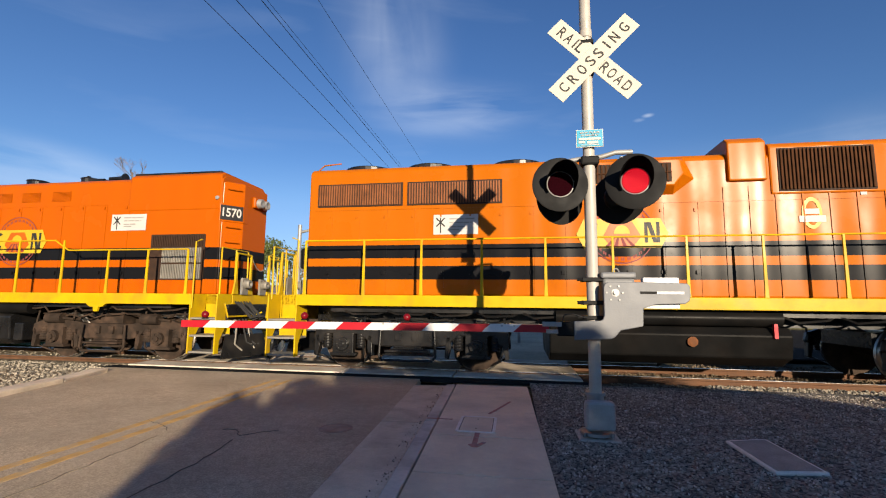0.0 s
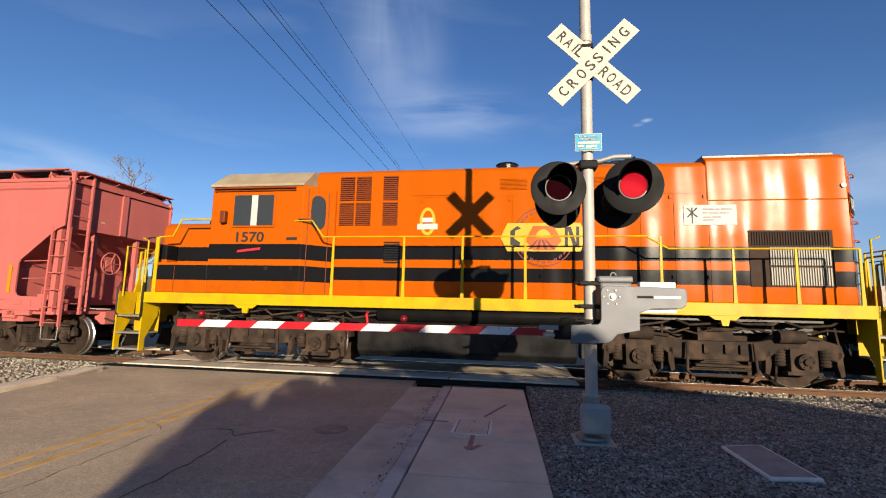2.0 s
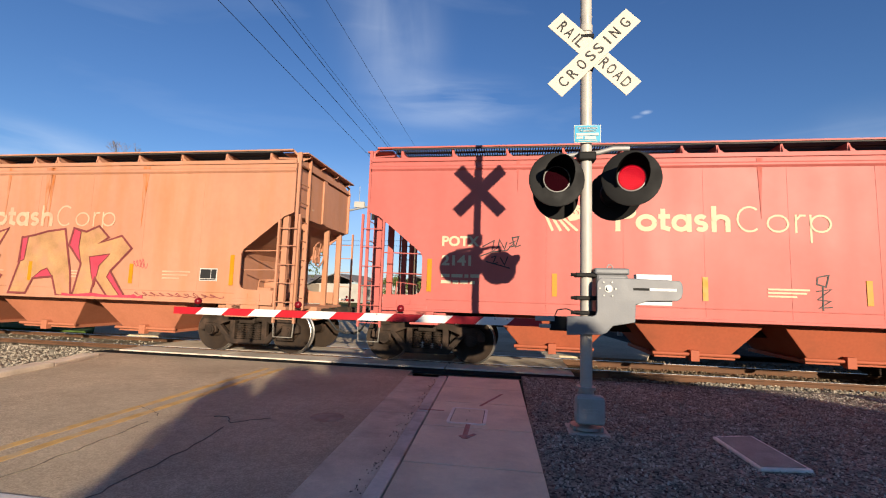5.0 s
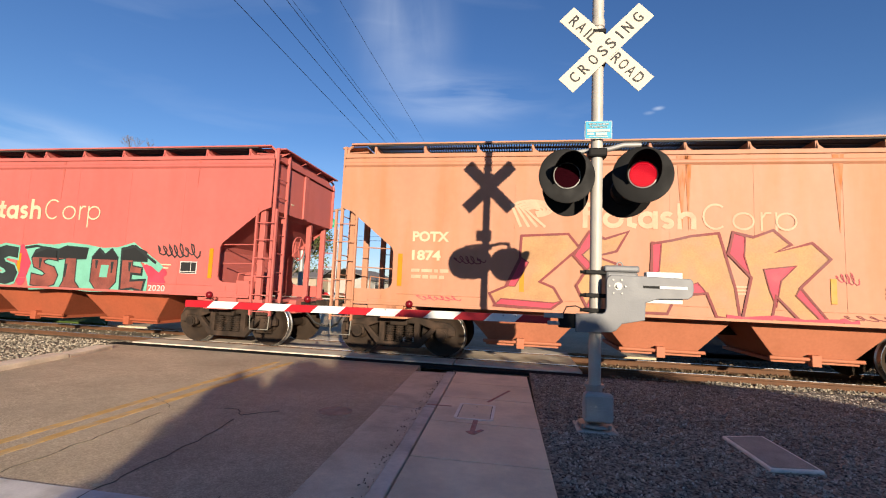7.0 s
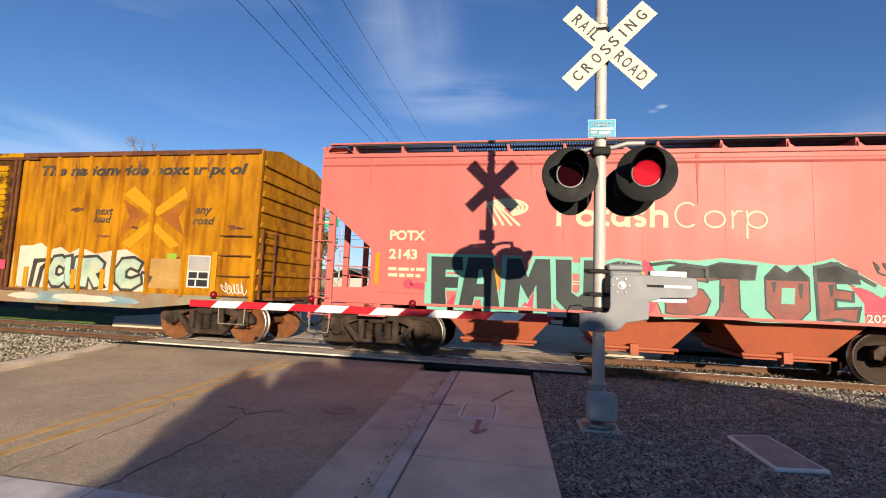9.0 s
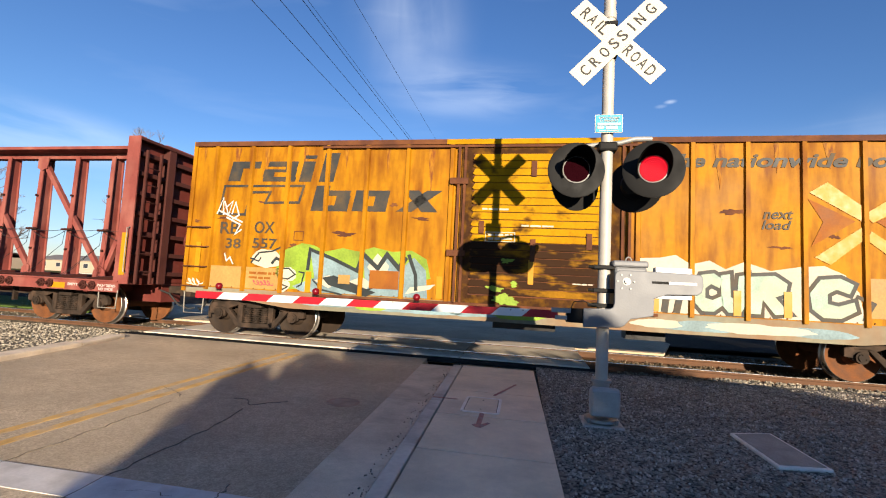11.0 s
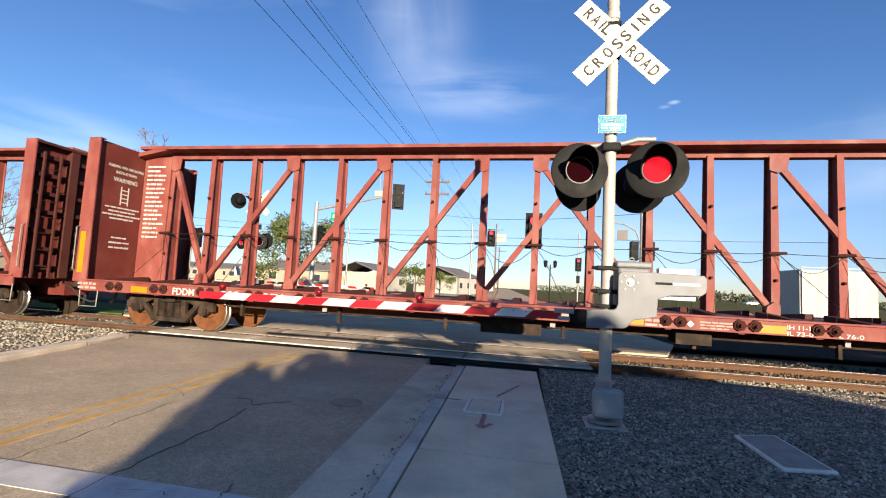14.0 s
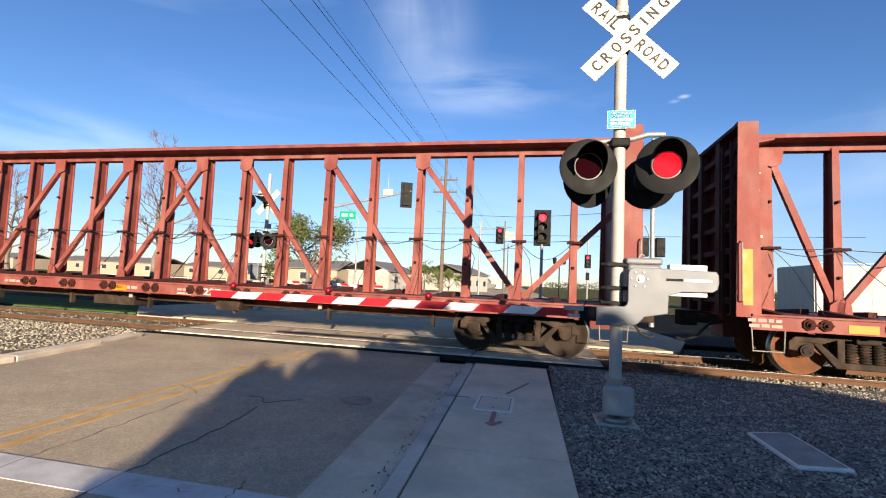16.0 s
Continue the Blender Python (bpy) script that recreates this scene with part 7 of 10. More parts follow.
# ---- locomotives ----
def loco_truck(loco, cx, black=False):
    truck = new("truck")
    truck.parent = loco
    truck.matrix_basis = pose(cx, 0, 0)
    truck["label"] = "two-axle locomotive truck with brake gear"
    g = "loco_black" if black else "running_gear"
    for s in (-1, 1):
        y0, y1 = sorted((s * 1.16, s * 1.02))
        bm = bmesh.new()
        prism(bm, [(-2.02, 0.62), (-1.92, 0.50), (-1.78, 0.55), (-1.72, 0.70), (-1.05, 0.70), (-0.92, 0.62), (-0.75, 0.50), (-0.52, 0.47), (0.52, 0.47), (0.75, 0.50), (0.92, 0.62), (1.05, 0.70), (1.72, 0.70), (1.78, 0.55), (1.92, 0.50), (2.02, 0.62),
                   (1.98, 0.80), (1.62, 0.92), (1.0, 0.90), (0.62, 0.82), (-0.62, 0.82), (-1.0, 0.90), (-1.62, 0.92), (-1.98, 0.80)], y0, y1)
        part("side_frame", bm, g, truck, bevel=0.03)
        for a in (-1.372, 1.372):
            bm = bmesh.new()
            box(bm, a - 0.22, a + 0.22, y0 - 0.01, y1 + 0.01, 0.32, 0.74)
            cyl(bm, (a, s * 1.05, 0.508), (a, s * 1.25, 0.508), 0.135, n=20)
            cyl(bm, (a, s * 1.25, 0.508), (a, s * 1.29, 0.508), 0.06, n=16)
            for k in range(6):
                q = radians(60 * k)
                cyl(bm, (a + 0.10 * math.cos(q), s * 1.25, 0.508 + 0.10 * math.sin(q)), (a + 0.10 * math.cos(q), s * 1.27, 0.508 + 0.10 * math.sin(q)), 0.016, n=6)
            box(bm, a - 0.28, a + 0.28, y0 - 0.02, y1 + 0.02, 0.27, 0.33)
            part("journal_box", bm, g, truck, bevel=0.015)
            bm = bmesh.new()
            for d in (-0.36, 0.36):
                cyl(bm, (a + d, s * 1.09, 0.42), (a + d, s * 1.09, 0.72), 0.085, n=14)
                for k in range(5):
                    lathe(bm, (a + d, s * 1.09, 0.45 + 0.055 * k), (0, 0, 1), [(-0.015, 0.09), (0, 0.105), (0.015, 0.09)], 14)
                prism(bm, [(a + d * 1.55, 0.25), (a + d * 1.75, 0.28), (a + d * 1.68, 0.68), (a + d * 1.45, 0.70), (a + d * 1.42, 0.45)], y0, y1)
            pieces("brake_hanger", bm, g, truck, bevel=0.012)
        bm = bmesh.new()
        for a in (-1.25, 1.25):
            cyl(bm, (a - 0.3, s * 1.2, 0.93), (a + 0.12, s * 1.2, 0.93), 0.115, n=16)
            cyl(bm, (a + 0.12, s * 1.2, 0.93), (a + 0.4, s * 1.2, 0.90), 0.03, n=8)
        pieces("brake_cylinder", bm, g, truck)
        bm = bmesh.new()
        for k in range(6):
            d = 0.52 - 0.05 * k
            box(bm, -d, d, y0 - 0.03, y1 + 0.02, 0.30 + 0.032 * k, 0.328 + 0.032 * k)
        for d in (-0.55, 0.55):
            tube(bm, [(d, s * 1.24, 0.80), (d * 1.04, s * 1.26, 0.30), (d * 0.95, s * 1.26, 0.24)], 0.028, 8)
        tube(bm, [(-0.52, s * 1.26, 0.22), (0.52, s * 1.26, 0.22)], 0.028, 8)
        box(bm, -0.45, 0.45, s * 1.22 - 0.10, s * 1.22 + 0.04, 0.38, 0.42)
        pieces("spring_hanger", bm, g, truck, bevel=0.004)
        bm = bmesh.new()
        for a, b in ((-1.95, -1.66), (1.95, 1.66), (-0.95, -1.05), (0.95, 1.05)):
            tube(bm, [(a * 0.98, s * 1.1, 1.1), (a, s * 1.14, 0.7), (a, s * 1.08, 0.3), (b, s * 0.85, 0.12)], 0.022, 6)
        for a in (-0.2, 0.15, 0.4):
            box(bm, a - 0.06, a + 0.06, s * 1.17 - 0.04, s * 1.17 + 0.04, 0.60, 0.76)
        pieces("sand_pipe", bm, g, truck)
        bm = bmesh.new()
        rng = random.Random(int(10 * cx) + s)
        for k in range(9):
            a = -1.8 + 0.42 * k
            tube(bm, [(a, s * 1.1, 1.02 + rng.uniform(-0.04, 0.06)), (a + 0.2, s * 1.15, 1.0 + rng.uniform(-0.06, 0.08)), (a + 0.5, s * 1.1, 1.04)], 0.018, 6)
        pieces("brake_rigging", bm, g, truck)
    boxes("bolster", [(-0.3, 0.3, -1.05, 1.05, 0.6, 1.05), (-1.9, 1.9, -0.7, 0.7, 0.62, 0.9)], g, truck)
    for x in (-1.372, 1.372):
        wheelset(truck, x, 0.508, "running_gear")


def handrail(loco, xs, x0, x1, y, z_deck, z_top, ends=()):
    bm = bmesh.new()
    tube(bm, [(x0, y, z_top), (x1, y, z_top)], 0.017, 8)
    for p in ends:
        tube(bm, p, 0.017, 8)
    part("handrail", bm, "loco_yellow", loco, "yellow handrail")
    for x in xs:
        bm = bmesh.new()
        prism(bm, [(x - 0.035, z_deck - 0.14), (x + 0.035, z_deck - 0.14), (x + 0.035, z_deck), (x + 0.028, z_deck + 0.2), (x + 0.020, z_top), (x - 0.020, z_top), (x - 0.028, z_deck + 0.2), (x - 0.035, z_deck)], y - 0.015, y + 0.015)
        part("stanchion", bm, "loco_yellow", loco, bevel=0.005)


def slats(name, x0, x1, z0, z1, y, n, material, loco, vertical=False, depth=0.03):
    bm = bmesh.new()
    for k in range(n):
        if vertical:
            a = x0 + (x1 - x0) * (k + 0.2) / n
            box(bm, a, a + (x1 - x0) / n * 0.55, y - depth, y, z0, z1)
        else:
            a = z0 + (z1 - z0) * (k + 0.2) / n
            box(bm, x0, x1, y - depth, y, a, a + (z1 - z0) / n * 0.55)
    return part(name, bm, material, loco)


def end_steps(loco, x, s, z_deck):
    """Corner steps, pilot plate, end rails and coupler at an end that looks along s."""
    for q in (-1, 1):
        y0, y1 = sorted((q * 1.50, q * 1.0))
        bm = bmesh.new()
        for a in (0.0, 0.62):
            xx = x + s * a
            lo = 1.36 if q > 0 else -1.36
            prism(bm, [(q * 1.50, 0.25), (lo, 0.25), (lo, 0.5), (q * 1.05, 1.0), (q * 1.0, z_deck), (q * 1.50, z_deck)], xx - 0.015, xx + 0.015, "x")
        pieces("step_side", bm, "loco_yellow", loco, bevel=0.006)
        boxes("step_back", [(min(x, x + s * 0.62), max(x, x + s * 0.62), min(q * 1.0, q * 0.985), max(q * 1.0, q * 0.985), 0.62, z_deck)], "loco_yellow", loco, bevel=0.004)
        for z in (0.28, 0.62, 0.98):
            boxes("step", [(min(x, x + s * 0.62), max(x, x + s * 0.62), y0 + 0.02, y1, z - 0.02, z + 0.02)], "steel_step", loco, "worn steel step tread", bevel=0.005)
        bm = bmesh.new()
        tube(bm, [(x + s * 0.02, q * 1.47, z_deck - 0.3), (x + s * 0.02, q * 1.47, 2.62), (x + s * 0.16, q * 1.47, 2.67)], 0.017, 8)
        tube(bm, [(x + s * 0.60, q * 1.40, z_deck - 0.1), (x + s * 0.60, q * 1.40, 2.50), (x + s * 0.60, q * 0.45, 2.50), (x + s * 0.60, q * 0.42, z_deck)], 0.019, 8)
        tube(bm, [(x + s * 0.60, q * 0.9, z_deck), (x + s * 0.60, q * 0.9, 2.50)], 0.019, 8)
        pieces("grab_rail", bm, "loco_yellow", loco)
    bm = bmesh.new()
    prism(bm, [(-1.0, z_deck), (1.0, z_deck), (1.0, 0.92), (0.45, 0.80), (-0.45, 0.80), (-1.0, 0.92)], min(x + s * 0.56, x + s * 0.60), max(x + s * 0.56, x + s * 0.60), "x")
    part("pilot", bm, "loco_yellow", loco, "yellow pilot plate", bevel=0.008)
    bm = bmesh.new()
    for q in (-1, 1):
        v = [bm.verts.new(p) for p in ((x + s * 0.62, q * 1.15, 0.62), (x + s * 0.98, q * 0.25, 0.62), (x + s * 0.98, q * 0.25, 0.55), (x + s * 0.62, q * 1.15, 0.55),
                                       (x + s * 0.70, q * 1.35, 0.14), (x + s * 1.12, q * 0.25, 0.14), (x + s * 1.08, q * 0.25, 0.12), (x + s * 0.66, q * 1.32, 0.12))]
        for c in ((0, 1, 2, 3), (7, 6, 5, 4), (0, 4, 5, 1), (2, 6, 7, 3), (0, 3, 7, 4), (1, 5, 6, 2)):
            bm.faces.new([v[i] for i in c])
    pieces("plough_blade", bm, "loco_black", loco, "dirty black plough blade")
    boxes("platform", [(min(x - s * 0.1, x + s * 0.64), max(x - s * 0.1, x + s * 0.64), -1.0, 1.0, z_deck - 0.22, z_deck)], "loco_yellow", loco, bevel=0.008)
    coupler(loco, x + s * 0.15, s)
    bm = bmesh.new()
    for k, y in enumerate((-0.75, -0.62, -0.5, 0.5, 0.62)):
        tube(bm, [(x + s * 0.66, y, 0.95), (x + s * 0.78, y + 0.02, 0.75), (x + s * 0.85, y + 0.05, 0.45 + 0.03 * k), (x + s * 0.98, y + 0.08, 0.38)], 0.022, 6)
    for k in range(6):
        y = -0.9 + 0.11 * k
        tube(bm, [(x + s * 0.60, y, 1.36), (x + s * 0.80, y, 1.22 - 0.03 * (k % 3)), (x + s * 0.98, y + 0.1, 0.98 - 0.05 * (k % 2)), (x + s * 1.08, y + 0.22, 1.02)], 0.024, 6)
    pieces("air_hose", bm, "rubber", loco)


def end_dressing(loco, x, s, zd):
    """What crowds the end platform: rail posts with a chain, cable sockets, hoses and a lifting bar."""
    for y in (-0.95, -0.40, 0.40, 0.95):
        bm = bmesh.new()
        prism(bm, [(y - 0.10, zd), (y + 0.10, zd), (y + 0.035, zd + 0.3), (y + 0.02, 2.42), (y - 0.02, 2.42), (y - 0.035, zd + 0.3)], x - 0.02, x + 0.02, "x")
        part("end_post", bm, "loco_yellow", loco, bevel=0.006)
    for y0, y1 in ((-0.95, -0.40), (0.40, 0.95)):
        bm = bmesh.new()
        tube(bm, [(x, y0, 2.42), (x, y1, 2.42)], 0.02, 8)
        part("handrail", bm, "loco_yellow", loco, "yellow handrail")
    bm = bmesh.new()
    for k in range(13):
        f0, f1 = k / 13, (k + 0.8) / 13
        z0, z1 = [2.38 - 0.30 * math.sin(math.pi * f) for f in (f0, f1)]
        tube(bm, [(x, -0.40 + 0.8 * f0, z0), (x, -0.40 + 0.8 * f1, z1)], 0.012, 5)
    part("chain", bm, "steel_step", loco, "slack safety chain")
    for y in (-0.62, 0.10):
        bm = bmesh.new()
        lathe(bm, (x + s * 0.02, y, 1.74), (s, 0, 0), [(0, 0.10), (0.10, 0.10), (0.14, 0.085), (0.14, 0.05), (0.10, 0.0)], 16)
        box(bm, x - 0.03, x + 0.03, y - 0.11, y + 0.11, zd, 1.88)
        part("cable_socket", bm, "steel_step", loco)
    bm = bmesh.new()
    tube(bm, [(x + s * 0.05, -1.35, 1.30), (x + s * 0.10, -1.30, 1.02), (x + s * 0.10, -0.3, 1.02), (x + s * 0.22, -0.2, 1.1)], 0.02, 6)
    part("lifting_bar", bm, "loco_yellow", loco)
    bm = bmesh.new()
    tube(bm, [(x - s * 0.02, -0.90, 0.95), (x + s * 0.10, -0.98, 0.92), (x + s * 0.16, -1.06, 0.7), (x + s * 0.12, -1.02, 0.42), (x + s * 0.22, -0.9, 0.28)], 0.02, 6)
    tube(bm, [(x - s * 0.02, -0.55, 0.90), (x + s * 0.14, -0.58, 0.78), (x + s * 0.2, -0.6, 0.45), (x + s * 0.3, -0.55, 0.3)], 0.02, 6)
    pieces("brake_hose", bm, "steel_step", loco, "pale dusty brake hose")
    boxes("end_beam", [(x - 0.03, x + 0.03, -1.2, 1.2, 0.95, 1.28)], "loco_black", loco, bevel=0.015)


def round_badge(loco, x, z, y):
    """The round emblem: a ring round a yellow six-sided plate with a sunrise field."""
    n = 40
    ring = []
    for k in range(n):
        a0, a1 = 2 * math.pi * k / n, 2 * math.pi * (k + 1) / n
        ring.append([(x + 0.61 * math.cos(a0), z + 0.61 * math.sin(a0)), (x + 0.61 * math.cos(a1), z + 0.61 * math.sin(a1)), (x + 0.59 * math.cos(a1), z + 0.59 * math.sin(a1)), (x + 0.59 * math.cos(a0), z + 0.59 * math.sin(a0))])
    for k in range(26):
        a = radians(35 + 110 * k / 25)
        for sgn in (1, -1):
            c = (x + 0.52 * math.cos(a), z + sgn * 0.52 * math.sin(a))
            if k % 3 != 2:
                ring.append([(c[0] - 0.012, c[1] - 0.03), (c[0] + 0.012, c[1] - 0.03), (c[0] + 0.012, c[1] + 0.03), (c[0] - 0.012, c[1] + 0.03)])
    plate = plates(loco, [[(x + 0.585 * math.cos(2 * math.pi * k / 36), z + 0.585 * math.sin(2 * math.pi * k / 36)) for k in range(36)]], y, "loco_paint", "badge", "round emblem with a yellow six-sided plate", 0.004)
    plates(plate, ring, y - 0.003, "spray_maroon", "badge_ring")
    plates(plate, [[(x - 0.86, z - 0.02), (x - 0.72, z + 0.28), (x + 0.72, z + 0.28), (x + 0.86, z - 0.02), (x + 0.72, z - 0.30), (x - 0.72, z - 0.30)]], y - 0.006, "badge_yellow", "badge_plate", "yellow six-sided plate")
    plates(plate, [[(x - 0.36, z - 0.08), (x - 0.2, z + 0.22), (x + 0.2, z + 0.22), (x + 0.36, z - 0.08), (x + 0.2, z - 0.28), (x - 0.2, z - 0.28)]], y - 0.009, "badge_orange", "badge_sunrise")
    plates(plate, [[(x + 0.15 * math.cos(math.pi * k / 10), z - 0.02 + 0.17 * math.sin(math.pi * k / 10)) for k in range(11)]], y - 0.012, "badge_yellow", "badge_sun")
    plates(plate, [[(x - 0.05 + d, z - 0.06), (x - 0.02 + d, z - 0.06), (x + 0.02 + d * 3.2, z - 0.26), (x - 0.05 + d * 3.2, z - 0.26)] for d in (-0.08, -0.03, 0.02, 0.07)], y - 0.012, "spray_maroon", "badge_furrow")
    plates(plate, [[(x - 0.66, z - 0.16), (x - 0.48, z - 0.22), (x - 0.46, z - 0.12), (x - 0.58, z - 0.04), (x - 0.56, z + 0.12), (x - 0.44, z + 0.17), (x - 0.52, z + 0.22), (x - 0.66, z + 0.12)],
                   [(x + 0.42, z - 0.2), (x + 0.48, z - 0.2), (x + 0.48, z + 0.2), (x + 0.42, z + 0.2)], [(x + 0.46, z + 0.2), (x + 0.54, z + 0.2), (x + 0.66, z - 0.2), (x + 0.58, z - 0.2)], [(x + 0.64, z - 0.2), (x + 0.70, z - 0.2), (x + 0.70, z + 0.2), (x + 0.64, z + 0.2)]], y - 0.009, "sign_black", "badge_mark")


def zero_badge(loco, x, z, y):
    ring = []
    n = 28
    for k in range(n):
        a0, a1 = 2 * math.pi * k / n, 2 * math.pi * (k + 1) / n
        ring.append([(x + 0.17 * math.cos(a0), z + 0.30 * math.sin(a0)), (x + 0.17 * math.cos(a1), z + 0.30 * math.sin(a1)), (x + 0.11 * math.cos(a1), z + 0.23 * math.sin(a1)), (x + 0.11 * math.cos(a0), z + 0.23 * math.sin(a0))])
    b = plates(loco, ring, y, "badge_yellow", "zero_badge", "yellow oval with white print")
    plates(b, [rect(x - 0.12, x + 0.12, z - 0.02, z + 0.08), rect(x - 0.22, x + 0.22, z - 0.17, z - 0.05)], y - 0.004, "decal_white", "print")


def warning_decal(loco, x0, x1, z0, z1, y):
    d = plates(loco, [rect(x0, x1, z0, z1)], y, "decal_white", "warning_decal", "white safety decal with a small crossing sign")
    w = x1 - x0
    cx, cz = x0 + w * 0.16, z0 + (z1 - z0) * 0.62
    a = 0.10
    rows = [[(cx - a, cz + a - 0.02), (cx - a + 0.02, cz + a), (cx + a, cz - a + 0.02), (cx + a - 0.02, cz - a)], [(cx + a, cz + a - 0.02), (cx + a - 0.02, cz + a), (cx - a, cz - a + 0.02), (cx - a + 0.02, cz - a)], rect(cx - 0.012, cx + 0.012, z0 + 0.03, cz + 0.1)]
    plates(d, rows, y - 0.004, "sign_black", "crossing_symbol")
    rows = []
    for q, end in ((0.74, 0.08), (0.55, 0.14), (0.34, 0.3), (0.2, 0.4)):
        rows += words(x0 + w * 0.36, x1 - w * end, z0 + (z1 - z0) * q, 0.035, int(q * 100))
    plates(d, rows, y - 0.004, "faded_print", "print")


def yellow_loco():
    """The road switcher with its cab at the trailing end."""
    t = vehicle("locomotive", -14.44, "orange road switcher locomotive with black stripes and yellow handrails", "locomotive", "pair of locomotives")
    zd = 1.50
    boxes("deck", [(-7.0, 6.86, -1.50, 1.50, 1.27, zd)], "loco_yellow", t, "yellow walkway edge", bevel=0.012)
    bm = bmesh.new()
    for a in (-4.60, 4.53):
        prism(bm, [(a - 0.3, 1.30), (a - 0.16, 1.20), (a - 0.07, 1.20), (a - 0.05, 1.10), (a + 0.05, 1.10), (a + 0.07, 1.20), (a + 0.16, 1.20), (a + 0.3, 1.30)], -1.495, -1.45)
    pieces("jacking_pad", bm, "loco_yellow", t)
    boxes("frame", [(-6.9, 7.0, -0.55, 0.55, 0.95, 1.32), (-6.0, 6.2, -1.25, 1.25, 1.18, 1.32)], "loco_black", t)
    # hood, cab, nose
    bm = bmesh.new()
    prism(bm, [(-0.90, zd), (-0.90, 4.18), (-0.80, 4.27), (0.80, 4.27), (0.90, 4.18), (0.90, zd)], -3.46, 7.0, "x")
    part("long_hood", bm, "loco_paint", t, "orange long hood with black stripes", bevel=0.03)
    bm = bmesh.new()
    prism(bm, [(6.98, -0.89), (7.30, -0.48), (7.30, 0.48), (6.98, 0.89)], zd, 4.14, "z")
    part("hood_end", bm, "loco_paint", t, "angled end of the long hood", bevel=0.05)
    bm = bmesh.new()
    prism(bm, [(-0.915, 3.45), (-0.915, 4.27), (-0.80, 4.35), (0.80, 4.35), (0.915, 4.27), (0.915, 3.45)], 4.55, 6.98, "x")
    part("radiator_top", bm, "loco_paint", t, bevel=0.03)
    boxes("roof_screen", [(4.55, 6.86, -0.80, 0.80, 4.34, 4.40)], "loco_black", t, "black screened radiator intake", bevel=0.01)
    bm = bmesh.new()
    prism(bm, [(-0.95, zd), (-0.95, 2.98), (-0.80, 3.12), (0.80, 3.12), (0.95, 2.98), (0.95, zd)], -7.15, -5.5, "x")
    nose = part("nose", bm, "cab_paint", t, "short hood with black stripes", bevel=0.06)
    bm = bmesh.new()
    box(bm, -7.17, -7.15, -0.32, 0.62, 1.56, 2.86)
    for z in (1.7, 2.2, 2.7):
        box(bm, -7.19, -7.15, -0.36, -0.28, z - 0.05, z + 0.05)
    part("nose_door", bm, "cab_paint", nose, bevel=0.008)
    plate = plates(nose, [[(-0.26, 2.12), (-0.14, 2.28), (0.14, 2.28), (0.26, 2.12), (0.14, 1.96), (-0.14, 1.96)]], 0.0, "badge_yellow", "badge", "small yellow six-sided emblem")
    plates(plate, [rect(-0.05, 0.05, 2.0, 2.24)], -0.004, "sign_black", "badge_mark")
    plate.matrix_basis = pose(-7.172, 0.2, 0, 0, 0, -90)
    bm = bmesh.new()
    lathe(bm, (-7.14, 0.55, 3.0), (-1, 0, 0), [(0, 0.10), (0.07, 0.10), (0.09, 0.08), (0.06, 0.0)], 16)
    part("marker_light", bm, "cab_paint", nose, smooth=True)
    bm = bmesh.new()
    prism(bm, [(-5.55, -1.49), (-3.46, -1.49), (-2.96, -0.95), (-2.96, 1.49), (-5.55, 1.49)], zd, 3.80, "z")
    cab = part("cab", bm, "cab_paint", t, "orange driver's cab with black stripes", bevel=0.02)
    bm = bmesh.new()
    rings = [[bm.verts.new((x, y, z)) for x, y in ((x0, -yy), (x1, -yy), (x1, yy), (x0, yy))] for x0, x1, yy, z in ((-5.60, -3.44, 1.53, 3.77), (-5.60, -3.44, 1.53, 3.82), (-5.53, -3.44, 1.06, 4.19), (-5.50, -3.44, 0.5, 4.27))]
    for p, q in zip(rings, rings[1:]):
        for i in range(4):
            bm.faces.new((p[i], p[(i + 1) % 4], q[(i + 1) % 4], q[i]))
    bm.faces.new(rings[0][::-1])
    bm.faces.new(rings[-1])
    part("cab_roof", bm, "loco_roof", t, "faded beige cab roof", bevel=0.02)
    # slanted case over the windscreens with lights and number boards
    bm = bmesh.new()
    prism(bm, [(-5.56, -0.98), (-5.95, -0.16), (-5.98, 0.16), (-5.56, 0.98)], 3.60, 4.10, "z")
    case = part("board_case", bm, "cab_paint", cab, "slanted case over the windscreens", bevel=0.02)
    for y in (-1, 1):
        a = math.degrees(math.atan2(0.82, 0.39))
        face = pose(-5.757, 0.57 * y, 0, 0, 0, -a if y < 0 else -180 + a)
        plates(case, [rect(-0.37, 0.37, 3.70, 4.02)], -0.004, "sign_black", "number_board", "black number board").matrix_basis = face
        lettering(case, "1570", -0.31, 0.31, 3.76, 3.96, -0.010, "decal_white", bold=0.025, label="white road number").matrix_basis = face
    for z in (3.84, 4.0):
        bm = bmesh.new()
        lathe(bm, (-5.96, 0.0, z), (-1, 0, 0), [(0, 0.085), (0.10, 0.085), (0.12, 0.075), (0.09, 0.06), (0.07, 0.0)], 18)
        part("headlight", bm, "galv", case, smooth=True)
    # windows
    win = boxes("window_frame", [(-5.04, -4.06, -1.515, -1.485, 2.89, 3.61)], "loco_paint", cab, bevel=0.01)
    for a, b in ((-5.0, -4.60), (-4.46, -4.10)):
        boxes("pane", [(a, b, -1.522, -1.512, 2.93, 3.58)], "glass", win)
    boxes("mullion", [(-4.60, -4.46, -1.524, -1.510, 2.93, 3.58)], "decal_white", win)
    bm = bmesh.new()
    p, q = Vector((-3.40, -1.43, 0)), Vector((-3.05, -1.05, 0))
    n = 20
